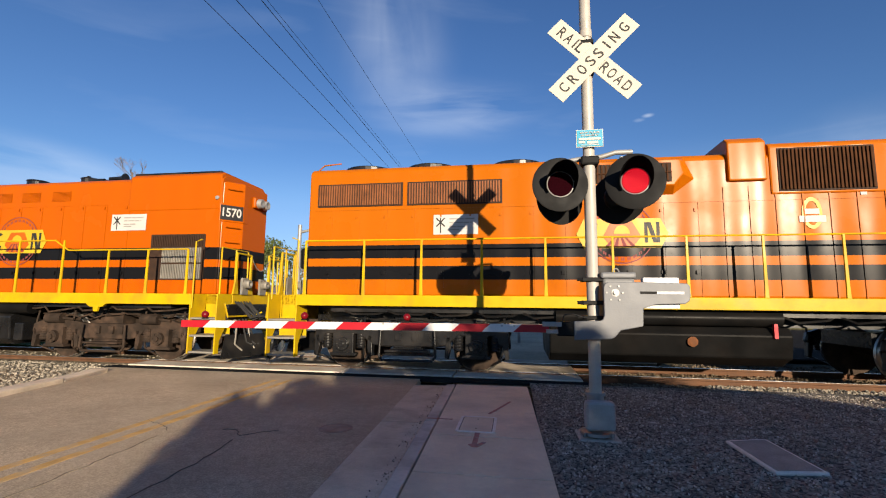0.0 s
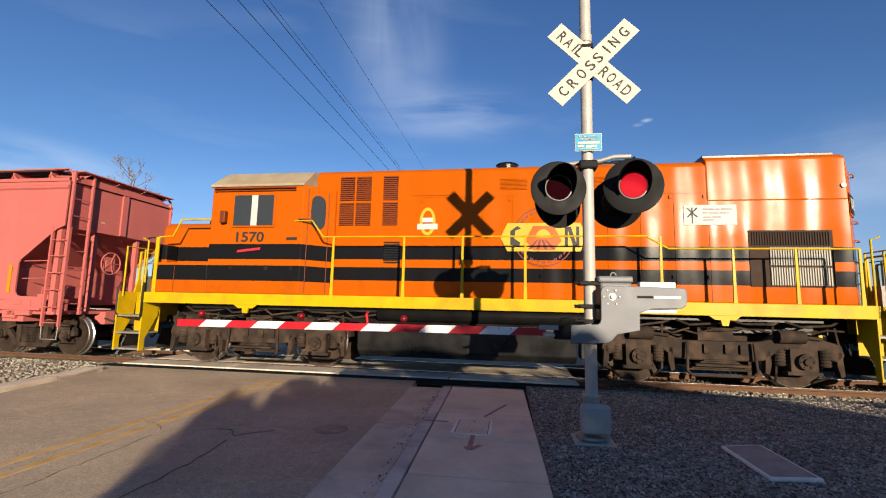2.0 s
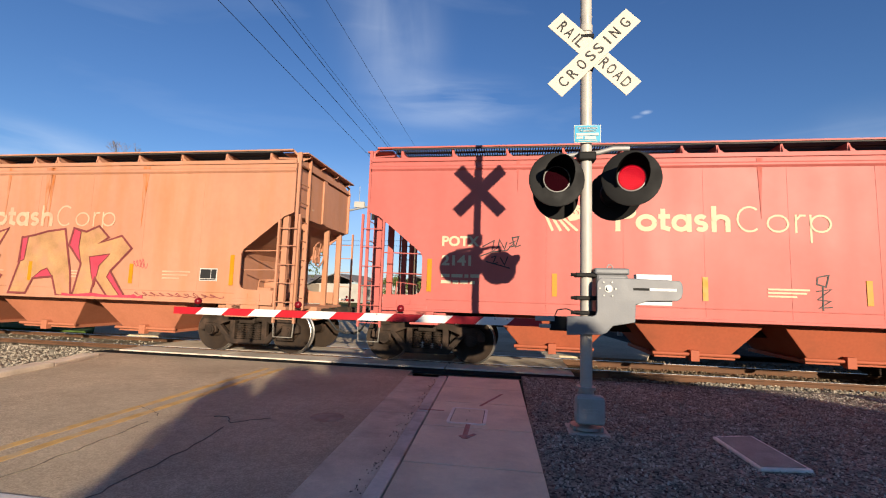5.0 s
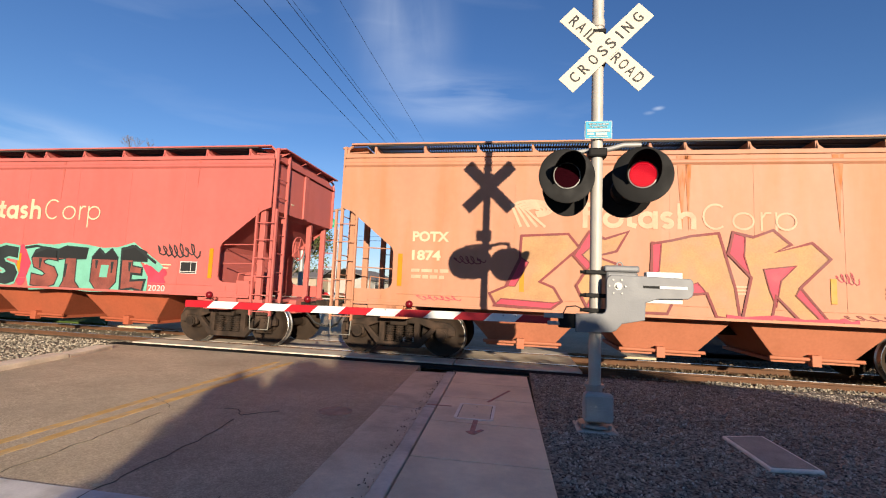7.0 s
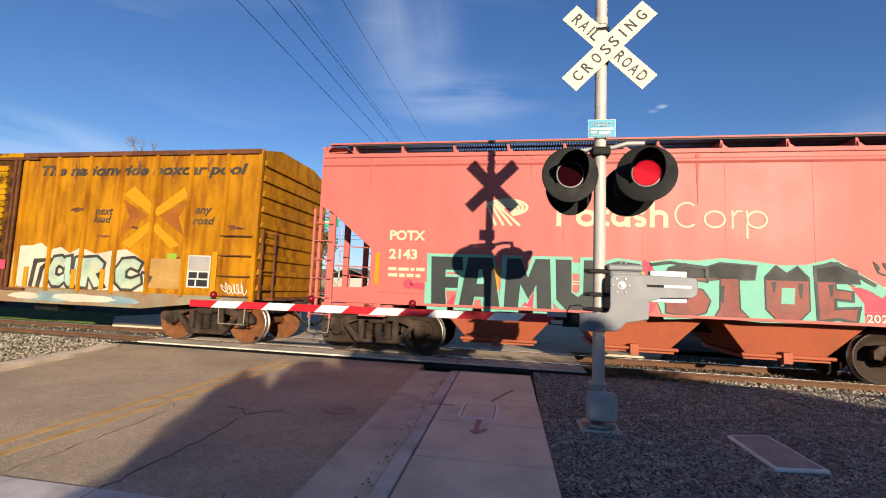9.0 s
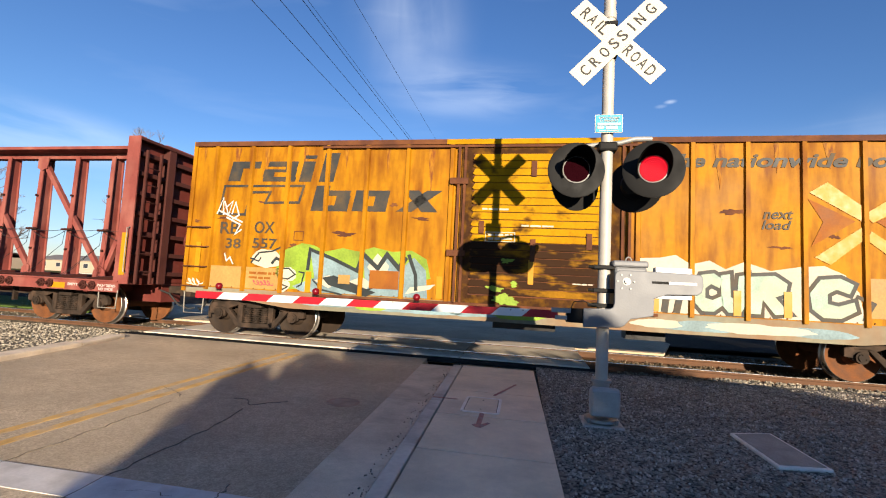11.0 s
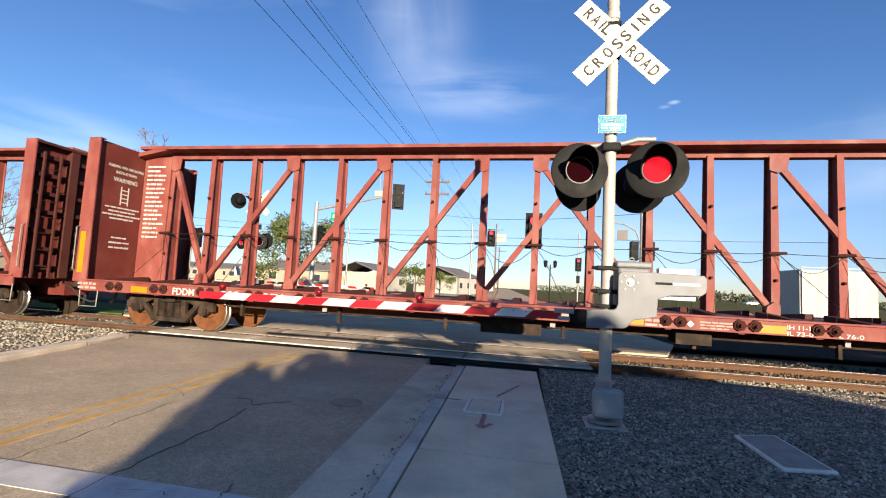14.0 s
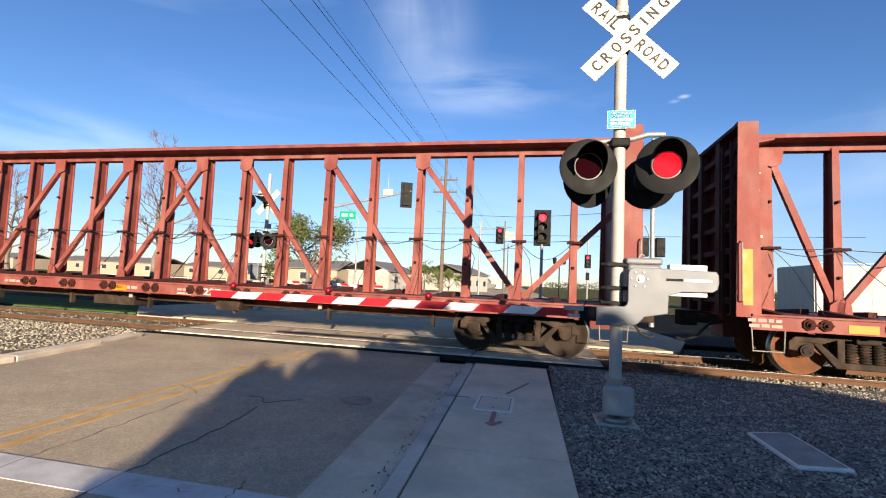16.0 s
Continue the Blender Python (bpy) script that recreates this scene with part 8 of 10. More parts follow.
    ring = [bm.verts.new((p.lerp(q, 0.5 + 0.32 * math.cos(2 * math.pi * k / n)).x + 0.010, p.lerp(q, 0.5 + 0.32 * math.cos(2 * math.pi * k / n)).y - 0.010, 3.25 + 0.36 * math.copysign(abs(math.sin(2 * math.pi * k / n)) ** 0.4, math.sin(2 * math.pi * k / n)))) for k in range(n)]
    bm.faces.new(ring)
    part("door_window", bm, "glass", cab)
    bm = bmesh.new()
    for a, b in ((0.06, 2.72), (0.94, 2.72)):
        c = p.lerp(q, a)
        tube(bm, [(c.x + 0.012, c.y - 0.012, 1.55), (c.x + 0.012, c.y - 0.012, 3.72)], 0.008, 5)
    tube(bm, [(-3.52, -1.50, 3.06), (-3.50, -1.56, 3.06), (-3.26, -1.44, 3.06), (-3.28, -1.36, 3.06)], 0.014, 6)
    part("cab_door", bm, "louvre", cab, "seams and grab bar of the cab door")
    boxes("mirror", [(-5.26, -5.14, -1.62, -1.52, 2.98, 3.24)], "louvre", cab, bevel=0.02)
    for y in (-1.12, -0.42, 0.42, 1.12):
        boxes("front_window", [(-5.565, -5.545, y - 0.29, y + 0.29, 3.14, 3.60)], "glass", cab)
    boxes("drip_strip", [(-5.48, -3.62, -1.56, -1.49, 3.72, 3.74), (-5.48, -3.62, -1.53, -1.49, 3.67, 3.69)], "louvre", cab)
    lettering(cab, "1570", -4.92, -4.29, 2.58, 2.80, -1.49, "sign_black", bold=0.02, label="black road number")
    plates(cab, [[(-4.88, 2.36), (-4.36, 2.42), (-4.35, 2.47), (-4.87, 2.41)]], -1.492, "script_red", "name_bar", "small red script as a plain bar")
    plates(cab, [rect(-3.78, -3.55, 2.62, 2.68)], -1.492, "sign_black", "stencil", "small dark stencil")
    for x in (-5.0, -4.2, -3.65):
        boxes("vent", [(x - 0.035, x + 0.035, -1.50, -1.488, 2.0, 2.07)], "loco_black", cab)
    # hood doors, louvres, screens
    hy = -0.905
    for a, b in ((-2.88, -2.56), (-2.51, -2.18), (-1.90, -1.58)):
        slats("louvre", a, b, 3.57, 4.11, hy, 12, "louvre", t)
        slats("louvre", a, b, 3.02, 3.53, hy, 12, "louvre", t)
    slats("louvre", -1.85, -1.5, 2.2, 2.68, hy, 9, "loco_black", t, depth=0.02)
    for a in (0.6, 1.45, 2.35):
        slats("louvre", a, a + 0.55, 3.75, 4.0, hy, 9, "loco_paint", t, depth=0.012)
    bm = bmesh.new()
    for a in np.arange(-1.0, 4.6, 0.62):
        box(bm, a - 0.006, a + 0.006, hy - 0.004, hy + 0.002, zd, 3.62)
        box(bm, a - 0.09, a - 0.05, hy - 0.02, hy, 3.52, 3.58)
        box(bm, a - 0.08, a - 0.04, hy - 0.03, hy, 1.95, 2.02)
    box(bm, -1.3, -0.3, hy - 0.012, hy, 3.66, 4.1)
    box(bm, -1.0, 4.55, hy - 0.004, hy, 3.62, 3.635)
    part("hood_door", bm, "loco_paint", t, "hood doors with latches")
    g = boxes("radiator_grille", [(5.25, 6.66, hy - 0.01, hy + 0.01, 1.82, 2.88)], "grille", t, "dark rusty air intake grille")
    slats("grille_bar", 5.29, 6.62, 2.60, 2.85, hy - 0.01, 30, "grille", g, True, 0.02)
    slats("shutter", 5.58, 6.60, 1.85, 2.18, hy - 0.01, 24, "steel_step", g, True, 0.03)
    slats("shutter", 5.58, 6.60, 2.22, 2.56, hy - 0.01, 24, "steel_step", g, True, 0.03)
    bm = bmesh.new()
    for a, r in ((0.72, 0.24), (2.42, 0.22)):
        lathe(bm, (a, 0, 4.25), (0, 0, 1), [(0, r), (0.28, r), (0.30, r + 0.02), (0.32, r), (0.32, r - 0.05), (0.1, r - 0.06)], 20)
    pieces("exhaust_stack", bm, "loco_black", t)
    bm = bmesh.new()
    for k, (dy, dz) in enumerate(((-0.15, 0.12), (0.0, 0.2), (0.15, 0.12))):
        lathe(bm, (3.0, dy, 4.36 + dz), (-1 if k != 1 else 1, 0, 0), [(0, 0.045), (0.3, 0.05), (0.42, 0.085), (0.48, 0.13), (0.47, 0.0)], 14)
    box(bm, 2.75, 3.25, -0.22, 0.22, 4.27, 4.46)
    part("horn", bm, "loco_black", t, "cluster of air horns")
    cyl_bm = bmesh.new()
    cyl(cyl_bm, (4.0, 0.0, 4.27), (4.0, 0.0, 4.52), 0.015, n=6)
    part("aerial", cyl_bm, "loco_black", t)
    # end of the long hood: number board, light, rungs
    bm = bmesh.new()
    prism(bm, [(6.98, -0.92), (7.31, -0.50), (7.31, -0.30), (6.98, -0.30)], 3.18, 3.60, "z")
    case = part("board_case", bm, "loco_paint", t, "slanted corner case of the number board", bevel=0.012)
    face = pose(7.147, -0.712, 0, 0, 0, 52)
    plates(case, [rect(-0.25, 0.25, 3.22, 3.56)], -0.006, "sign_black", "number_board", "black number board").matrix_basis = face
    lettering(case, "1570", -0.21, 0.21, 3.29, 3.50, -0.012, "decal_white", bold=0.02, label="white road number").matrix_basis = face
    bm = bmesh.new()
    for dy in (-0.1, 0.14):
        lathe(bm, (7.36, dy + 0.1, 3.76), (1, 0, 0), [(0, 0.12), (0.12, 0.11), (0.13, 0.09), (0.10, 0.0)], 18)
    lathe(bm, (6.90, -0.905, 3.72), (0, -1, 0), [(0, 0.05), (0.04, 0.045), (0.045, 0.0)], 16)
    pieces("headlight", bm, "galv", t)
    boxes("headlight_case", [(7.28, 7.38, -0.16, 0.40, 3.63, 3.90)], "loco_paint", t, bevel=0.03)
    bm = bmesh.new()
    for z in (1.9, 2.3, 2.7, 3.05, 3.95):
        tube(bm, [(7.08, -0.80, z), (7.13, -0.82, z), (7.30, -0.60, z), (7.26, -0.56, z)], 0.012, 6)
    pieces("grab_iron", bm, "loco_paint", t)
    # decals
    round_badge(t, 1.47, 2.77, hy - 0.004)
    zero_badge(t, -0.92, 3.10, hy - 0.004)
    warning_decal(t, 4.13, 5.07, 2.99, 3.38, hy - 0.006)
    plates(t, [rect(5.65, 5.85, 3.5, 3.6)], hy - 0.004, "decal_white", "notice")
    # rails
    xs = [-2.75, -1.27, -0.10, 1.10, 2.30, 3.52, 4.72, 5.72, 6.70]
    handrail(t, xs[:6], -2.98, 3.30, -1.47, zd, 2.69, ends=([(-2.98, -1.47, 2.69), (-3.22, -1.50, 3.02), (-3.42, -1.54, 3.02), (-3.62, -1.50, 3.02)], [(3.30, -1.47, 2.67), (3.65, -1.47, 2.46)]))
    handrail(t, xs[6:], 3.65, 6.70, -1.47, zd, 2.46)
    for y0, y1 in ((-1.47, -0.93), (0.93, 1.47)):
        boxes("side_box", [(-6.88, -5.55, y0, y1, zd, 2.15)], "cab_paint", t, "equipment box beside the short hood", bevel=0.02)
    boxes("box_seam", [(-6.34, -6.328, -1.474, -1.468, zd, 2.13)], "louvre", t)
    bm = bmesh.new()
    tube(bm, [(-5.55, -1.44, 3.08), (-6.28, -1.44, 3.08), (-6.46, -1.44, 2.72), (-6.80, -1.44, 2.70)], 0.022, 8)
    part("handrail", bm, "loco_yellow", t, "yellow handrail")
    bm = bmesh.new()
    box(bm, -6.83, -6.75, -1.49, -1.45, 1.36, 2.70)
    part("stanchion", bm, "loco_yellow", t, bevel=0.008)
    boxes("sand_box", [(-7.00, -6.70, -1.30, -0.96, 1.95, 2.56)], "cab_paint", t, "orange filler box at the corner of the short hood", bevel=0.03)
    bm = bmesh.new()
    tube(bm, [(-7.13, -1.40, 2.68), (-6.86, -1.40, 2.70), (-6.86, -1.40, 2.66)], 0.014, 6)
    tube(bm, [(-7.10, -1.38, 2.68), (-7.12, -1.38, 2.1), (-7.05, -1.40, 1.9), (-7.02, -1.42, 1.5)], 0.016, 6)
    tube(bm, [(-6.99, -1.52, 1.7), (-6.97, -1.56, 1.6), (-6.97, -1.56, 1.0), (-7.02, -1.52, 0.92)], 0.016, 6)
    tube(bm, [(-7.60, -1.46, 1.7), (-7.62, -1.52, 1.55), (-7.62, -1.52, 1.05), (-7.60, -1.46, 0.95)], 0.016, 6)
    pieces("grab_iron", bm, "loco_black", t, "black grab iron")
    handrail(t, xs, -2.75, 6.7, 1.47, zd, 2.6)
    end_steps(t, 6.86, 1, zd)
    end_steps(t, -7.0, -1, zd)
    end_dressing(t, -7.66, -1, zd)
    end_dressing(t, 7.52, 1, zd)
    # fuel tank, reservoirs, piping
    bm = bmesh.new()
    prism(bm, [(-1.10, 0.30), (-1.28, 0.42), (-1.32, 0.95), (-1.2, 1.05), (1.2, 1.05), (1.32, 0.95), (1.28, 0.42), (1.10, 0.30)], -2.22, 2.06, "x")
    part("fuel_tank", bm, "loco_black", t, "grimy black fuel tank", bevel=0.03)
    bm = bmesh.new()
    cyl(bm, (-1.8, -1.25, 1.16), (2.6, -1.25, 1.16), 0.15, n=20)
    part("air_reservoir", bm, "tank_black", t, smooth=True)
    boxes("battery_box", [(2.12, 2.36, -1.25, -0.9, 0.40, 0.80)], "loco_black", t, bevel=0.02)
    bm = bmesh.new()
    rng = random.Random(9)
    for k in range(14):
        a = -6.2 + k * 0.9
        tube(bm, [(a, -1.2, 1.24), (a + 0.3, -1.3, 1.12 + rng.uniform(-0.06, 0.05)), (a + 0.8, -1.25, 1.14), (a + 1.0, -1.1, 1.2)], 0.022, 6)
    pieces("piping", bm, "running_gear", t)
    bm = bmesh.new()
    tube(bm, [(-2.02, -1.30, 1.18), (-2.02, -1.38, 1.14), (-1.99, -1.38, 0.96)], 0.028, 8)
    part("fuel_handle", bm, "arm_red", t)
    for a in (-4.53, 4.53):
        loco_truck(t, a)
    return t


def long_loco():
    """The leading locomotive, seen from its hood end forward to the radiator section."""
    t = vehicle("locomotive", 2.28, "glossy orange locomotive with black stripes, yellow sill and roof fans", "locomotive", "pair of locomotives")
    zd = 1.50
    boxes("deck", [(-7.45, 8.2, -1.50, 1.50, 1.28, zd)], "loco_yellow", t, "yellow walkway edge", bevel=0.012)
    boxes("frame", [(-7.4, 8.2, -0.55, 0.55, 0.95, 1.30), (-6.8, 7.4, -1.25, 1.25, 1.16, 1.30)], "loco_black", t)
    bm = bmesh.new()
    prism(bm, [(-0.90, zd), (-0.90, 4.20), (-0.80, 4.30), (0.80, 4.30), (0.90, 4.20), (0.90, zd)], -7.56, 4.9, "x")
    part("long_hood", bm, "lead_paint", t, "glossy orange long hood with black stripes", bevel=0.04)
    bm = bmesh.new()
    prism(bm, [(-0.98, 3.72), (-0.98, 4.48), (-0.85, 4.58), (0.85, 4.58), (0.98, 4.48), (0.98, 3.72)], 0.98, 1.66, "x")
    part("dynamic_brake_housing", bm, "lead_paint", t, bevel=0.03)
    bm = bmesh.new()
    prism(bm, [(-0.93, 3.45), (-0.93, 4.38), (-0.85, 4.46), (0.85, 4.46), (0.93, 4.38), (0.93, 3.45)], 1.72, 3.9, "x")
    part("filter_housing", bm, "lead_paint", t, bevel=0.03)
    # flared grid intake over the emblem
    for s in (-1, 1):
        bm = bmesh.new()
        root = [bm.verts.new((x, s * 0.895, z)) for x, z in ((-2.45, 3.80), (-1.95, 3.50), (-0.0, 3.50), (0.40, 3.80), (0.22, 4.22), (-2.25, 4.22))]
        face = [bm.verts.new((x, s * 1.13, z)) for x, z in ((-2.12, 3.86), (-1.92, 3.64), (-0.04, 3.64), (0.13, 3.86), (0.08, 4.14), (-2.05, 4.14))]
        for i in range(6):
            bm.faces.new((root[i], root[(i + 1) % 6], face[(i + 1) % 6], face[i]))
        bm.faces.new(face)
        part("grid_housing", bm, "lead_paint", t, "orange flared grid housing", bevel=0.015)
        y = s * 1.135
        g = boxes("grid_screen", [(-1.88, -0.08, min(y, y - s * 0.02), max(y, y - s * 0.02), 3.70, 4.08)], "grille", t, "dark slatted grid screen")
        for k in range(22):
            x = -1.85 + 1.76 * k / 22
            boxes("grid_bar", [(x, x + 0.025, min(y, y + s * 0.02), max(y, y + s * 0.02), 3.72, 4.06)], "grid_brown", g)
        boxes("grid_rail", [(-1.88, -0.08, min(y, y + s * 0.024), max(y, y + s * 0.024), 3.88, 3.90)], "grid_brown", g)
    g = boxes("filter_grille", [(1.86, 3.46, -0.95, -0.93, 3.50, 4.33)], "grille", t, "dark slatted air filter")
    slats("grille_bar", 1.88, 3.44, 3.53, 4.30, -0.95, 24, "grid_brown", g, True, 0.03)
    bm = bmesh.new()
    prism(bm, [(-1.49, zd), (-1.49, 3.85), (-0.85, 4.25), (0.85, 4.25), (1.49, 3.85), (1.49, zd)], 4.9, 7.0, "x")
    part("cab", bm, "lead_paint", t, "orange driver's cab", bevel=0.02)
    bm = bmesh.new()
    prism(bm, [(-0.95, zd), (-0.95, 3.0), (0.95, 3.0), (0.95, zd)], 7.0, 8.1, "x")
    part("nose", bm, "lead_paint", t, bevel=0.05)
    hy = -0.905
    # radiator shutters behind mesh
    for a, b in ((-7.35, -5.42), (-5.32, -3.30)):
        g = boxes("radiator_screen", [(a, b, hy - 0.012, hy + 0.005, 3.42, 3.93)], "grille", t, "rusty radiator screen")
        for k in range(34):
            x = a + 0.03 + (b - a - 0.06) * (k + 0.2) / 34
            boxes("screen_bar", [(x, x + 0.031, hy - 0.032, hy - 0.012, 3.45, 3.90)], "screen_copper", g)
    bm = bmesh.new()
    for a in (-6.45, -4.95, -3.0):
        lathe(bm, (a, 0.0, 4.28), (0, 0, 1), [(0, 0.62), (0.14, 0.62), (0.16, 0.60), (0.16, 0.50), (0.10, 0.48), (0.10, 0.0)], 30)
    pieces("roof_fan", bm, "loco_black", t, "round roof fan housing")
    bm = bmesh.new()
    for a in np.arange(-7.0, 0.9, 0.62):
        box(bm, a - 0.006, a + 0.006, hy - 0.004, hy + 0.002, zd, 3.35)
        box(bm, a - 0.08, a - 0.05, hy - 0.02, hy, 3.16, 3.22)
        box(bm, a - 0.10, a - 0.03, hy - 0.03, hy, 1.95, 2.02)
    for a in np.arange(0.9, 4.6, 0.45):
        box(bm, a - 0.012, a + 0.012, hy - 0.012, hy + 0.002, zd, 3.62)
    box(bm, -7.4, 4.8, hy - 0.006, hy, 3.34, 3.355)
    part("hood_door", bm, "lead_paint", t, "hood doors with latches and seams")
    round_badge(t, -0.98, 2.76, hy - 0.004)
    zero_badge(t, 2.38, 3.08, hy - 0.004)
    warning_decal(t, -4.74, -3.80, 2.78, 3.20, hy - 0.006)
    plates(t, [rect(3.2, 3.3, 3.4, 3.5)], hy - 0.004, "decal_white", "notice")
    # hood end: lights, number, rungs, pipe
    bm = bmesh.new()
    for dz in (3.50, 3.72):
        lathe(bm, (-7.56, -0.12, dz), (-1, 0, 0), [(0, 0.14), (0.14, 0.13), (0.15, 0.10), (0.12, 0.0)], 18)
    part("headlight", bm, "galv", t, smooth=True)
    bm = bmesh.new()
    tube(bm, [(-7.6, -0.5, 3.7), (-7.68, -0.5, 3.8), (-7.68, -0.5, 4.15)], 0.05, 8)
    tube(bm, [(-7.5, -0.75, 4.25), (-7.3, -0.75, 4.42), (-6.9, -0.75, 4.45)], 0.015, 6)
    for z in (1.9, 2.3, 2.7, 3.1, 3.9):
        tube(bm, [(-7.58, 0.35, z), (-7.64, 0.38, z), (-7.64, 0.68, z), (-7.58, 0.71, z)], 0.012, 6)
    pieces("grab_iron", bm, "lead_paint", t)
    xs = [-7.3, -6.05, -4.87, -3.68, -2.48, -1.27, 0.0, 1.25, 2.5, 3.8]
    handrail(t, xs, -7.3, 4.8, -1.47, zd, 2.60)
    handrail(t, xs, -7.3, 4.8, 1.47, zd, 2.60)
    end_steps(t, -7.45, -1, zd)
    end_dressing(t, -8.11, -1, zd)
    end_steps(t, 8.2, 1, zd)
    bm = bmesh.new()
    prism(bm, [(-0.95, 0.28), (-1.30, 0.45), (-1.36, 0.85), (-1.25, 0.98), (1.25, 0.98), (1.36, 0.85), (1.30, 0.45), (0.95, 0.28)], -2.42, 1.68, "x")
    part("fuel_tank", bm, "tank_black", t, "glossy black fuel tank", bevel=0.03)
    bm = bmesh.new()
    cyl(bm, (-2.3, -1.22, 1.13), (1.55, -1.22, 1.13), 0.14, n=20)
    part("air_reservoir", bm, "tank_black", t, smooth=True)
    bm = bmesh.new()
    lathe(bm, (0.05, -1.36, 0.72), (0, -1, 0), [(0, 0.09), (0.02, 0.09), (0.03, 0.05), (0.03, 0.0)], 18)
    part("fuel_gauge", bm, "wheel_orange", t)
    boxes("fuel_handle", [(1.36, 1.42, -1.40, -1.34, 0.8, 1.05)], "arm_red", t)
    bm = bmesh.new()
    rng = random.Random(19)
    for k in range(13):
        a = -6.6 + k * 0.9
        tube(bm, [(a, -1.2, 1.22), (a + 0.3, -1.3, 1.10 + rng.uniform(-0.06, 0.05)), (a + 0.8, -1.25, 1.12), (a + 1.0, -1.1, 1.2)], 0.022, 6)
    pieces("piping", bm, "loco_black", t)
    for a in (-5.18, 5.18):
        loco_truck(t, a, True)
    return t


# ---- boxcar ----
def boxcar():
    car = vehicle("boxcar", -72.95, "weathered yellow steel boxcar with sliding door, rust and graffiti", "boxcar")
    H, W = 7.64, 1.55
    D0, D1 = -1.68, 1.34
    bm = bmesh.new()
    prism(bm, [(-W, 1.0), (-W, 4.18), (-0.8, 4.38), (0.8, 4.38), (W, 4.18), (W, 1.0)], -H, H, "x")
    part("body", bm, "boxcar_yellow", car, "yellow riveted steel body")
    for s in (-1, 1):
        # side sill, deeper below the door
        bm = bmesh.new()
        prism(bm, [(-H, 0.92), (-6.6, 0.86), (-5.2, 0.70), (5.0, 0.70), (6.4, 0.86), (H, 0.92), (H, 1.04), (-H, 1.04)], s * (W + 0.01), s * (W - 0.05))
        part("side_sill", bm, "sill_mix", car, "sprayed and rusty side sill", bevel=0.008)
        for a, b, paint, label in ((-H, -2.0, "boxcar_rust", "rusty brown eave"), (-2.0, 1.45, "boxcar_door", "chipped yellow eave over the door"), (1.45, H, "boxcar_rust", "rusty brown eave")):
            boxes("eave", [(a, b, s * (W + 0.025) - 0.03, s * (W + 0.025) + 0.03, 4.10, 4.20)], paint, car, label)
        for x in (-7.09, -6.23, -5.37, -4.49, -3.63, -2.78, -1.88, 1.56, 2.46, 3.34, 4.21, 5.10, 5.97, 6.85):
            bm = bmesh.new()
            prism(bm, [(x - 0.055, s * W), (x - 0.035, s * (W + 0.05)), (x + 0.035, s * (W + 0.05)), (x + 0.055, s * W)], 1.0, 4.12, "z")
            part("side_post", bm, "boxcar_yellow", car)
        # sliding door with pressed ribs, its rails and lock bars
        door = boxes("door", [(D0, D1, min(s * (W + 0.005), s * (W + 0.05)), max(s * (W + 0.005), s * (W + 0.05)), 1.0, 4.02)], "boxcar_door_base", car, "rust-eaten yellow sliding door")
        for first, last, paint in ((0, 7, "boxcar_door_worn"), (7, 19, "boxcar_door")):
            bm = bmesh.new()
            for k in range(first, last):
                z = 1.24 + k * 0.142
                prism(bm, [(D0 + 0.22, z), (D0 + 0.27, z + 0.095), (D1 - 0.29, z + 0.095), (D1 - 0.24, z), (D1 - 0.29, z - 0.03), (D0 + 0.27, z - 0.03)], s * (W + 0.05), s * (W + 0.082))
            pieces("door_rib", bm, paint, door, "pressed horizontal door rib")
        bm = bmesh.new()
        box(bm, -4.6, 1.9, s * (W + 0.06) - 0.03, s * (W + 0.06) + 0.03, 0.98, 1.03)
        box(bm, -4.6, 1.9, s * (W + 0.06) - 0.02, s * (W + 0.06) + 0.02, 4.03, 4.08)
        for x in (D0 - 0.05, D0 + 0.07, D1 - 0.05, D1 + 0.07):
            box(bm, x - 0.025, x + 0.025, s * (W + 0.07) - 0.02, s * (W + 0.07) + 0.02, 1.0, 4.05)
        # shadow line below each rib, put in as a dark strip
        for k in range(20):
            z = 1.20 + k * 0.142
            box(bm, D0 + 0.22, D1 - 0.24, s * (W + 0.052) - 0.003, s * (W + 0.052) + 0.003, z - 0.02, z + 0.006)
        for z in (1.9, 3.3):
            box(bm, D0 - 0.22, D0 + 0.14, s * (W + 0.09) - 0.02, s * (W + 0.09) + 0.02, z, z + 0.12)
        for x, z, h in ((-0.28, 1.85, 0.42), (0.72, 2.1, 0.3), (-1.25, 2.35, 0.24), (-0.3, 3.45, 0.3)):
            box(bm, x - 0.05, x + 0.05, s * (W + 0.09) - 0.015, s * (W + 0.09) + 0.015, z, z + h)
        pieces("door_track_and_shade_line", bm, "boxcar_rust", door, bevel=0.004)
        # rivets along the foot of every panel
        bm = bmesh.new()
        for k in range(60):
            x = -7.5 + 15.0 * k / 59
            if not D0 - 0.2 < x < D1 + 0.2:
                cyl(bm, (x, s * (W + 0.003), 1.07), (x, s * (W + 0.012), 1.07), 0.014, n=5)
        tagged(part("rivets", bm, "boxcar_rust", car), kind="stuff")
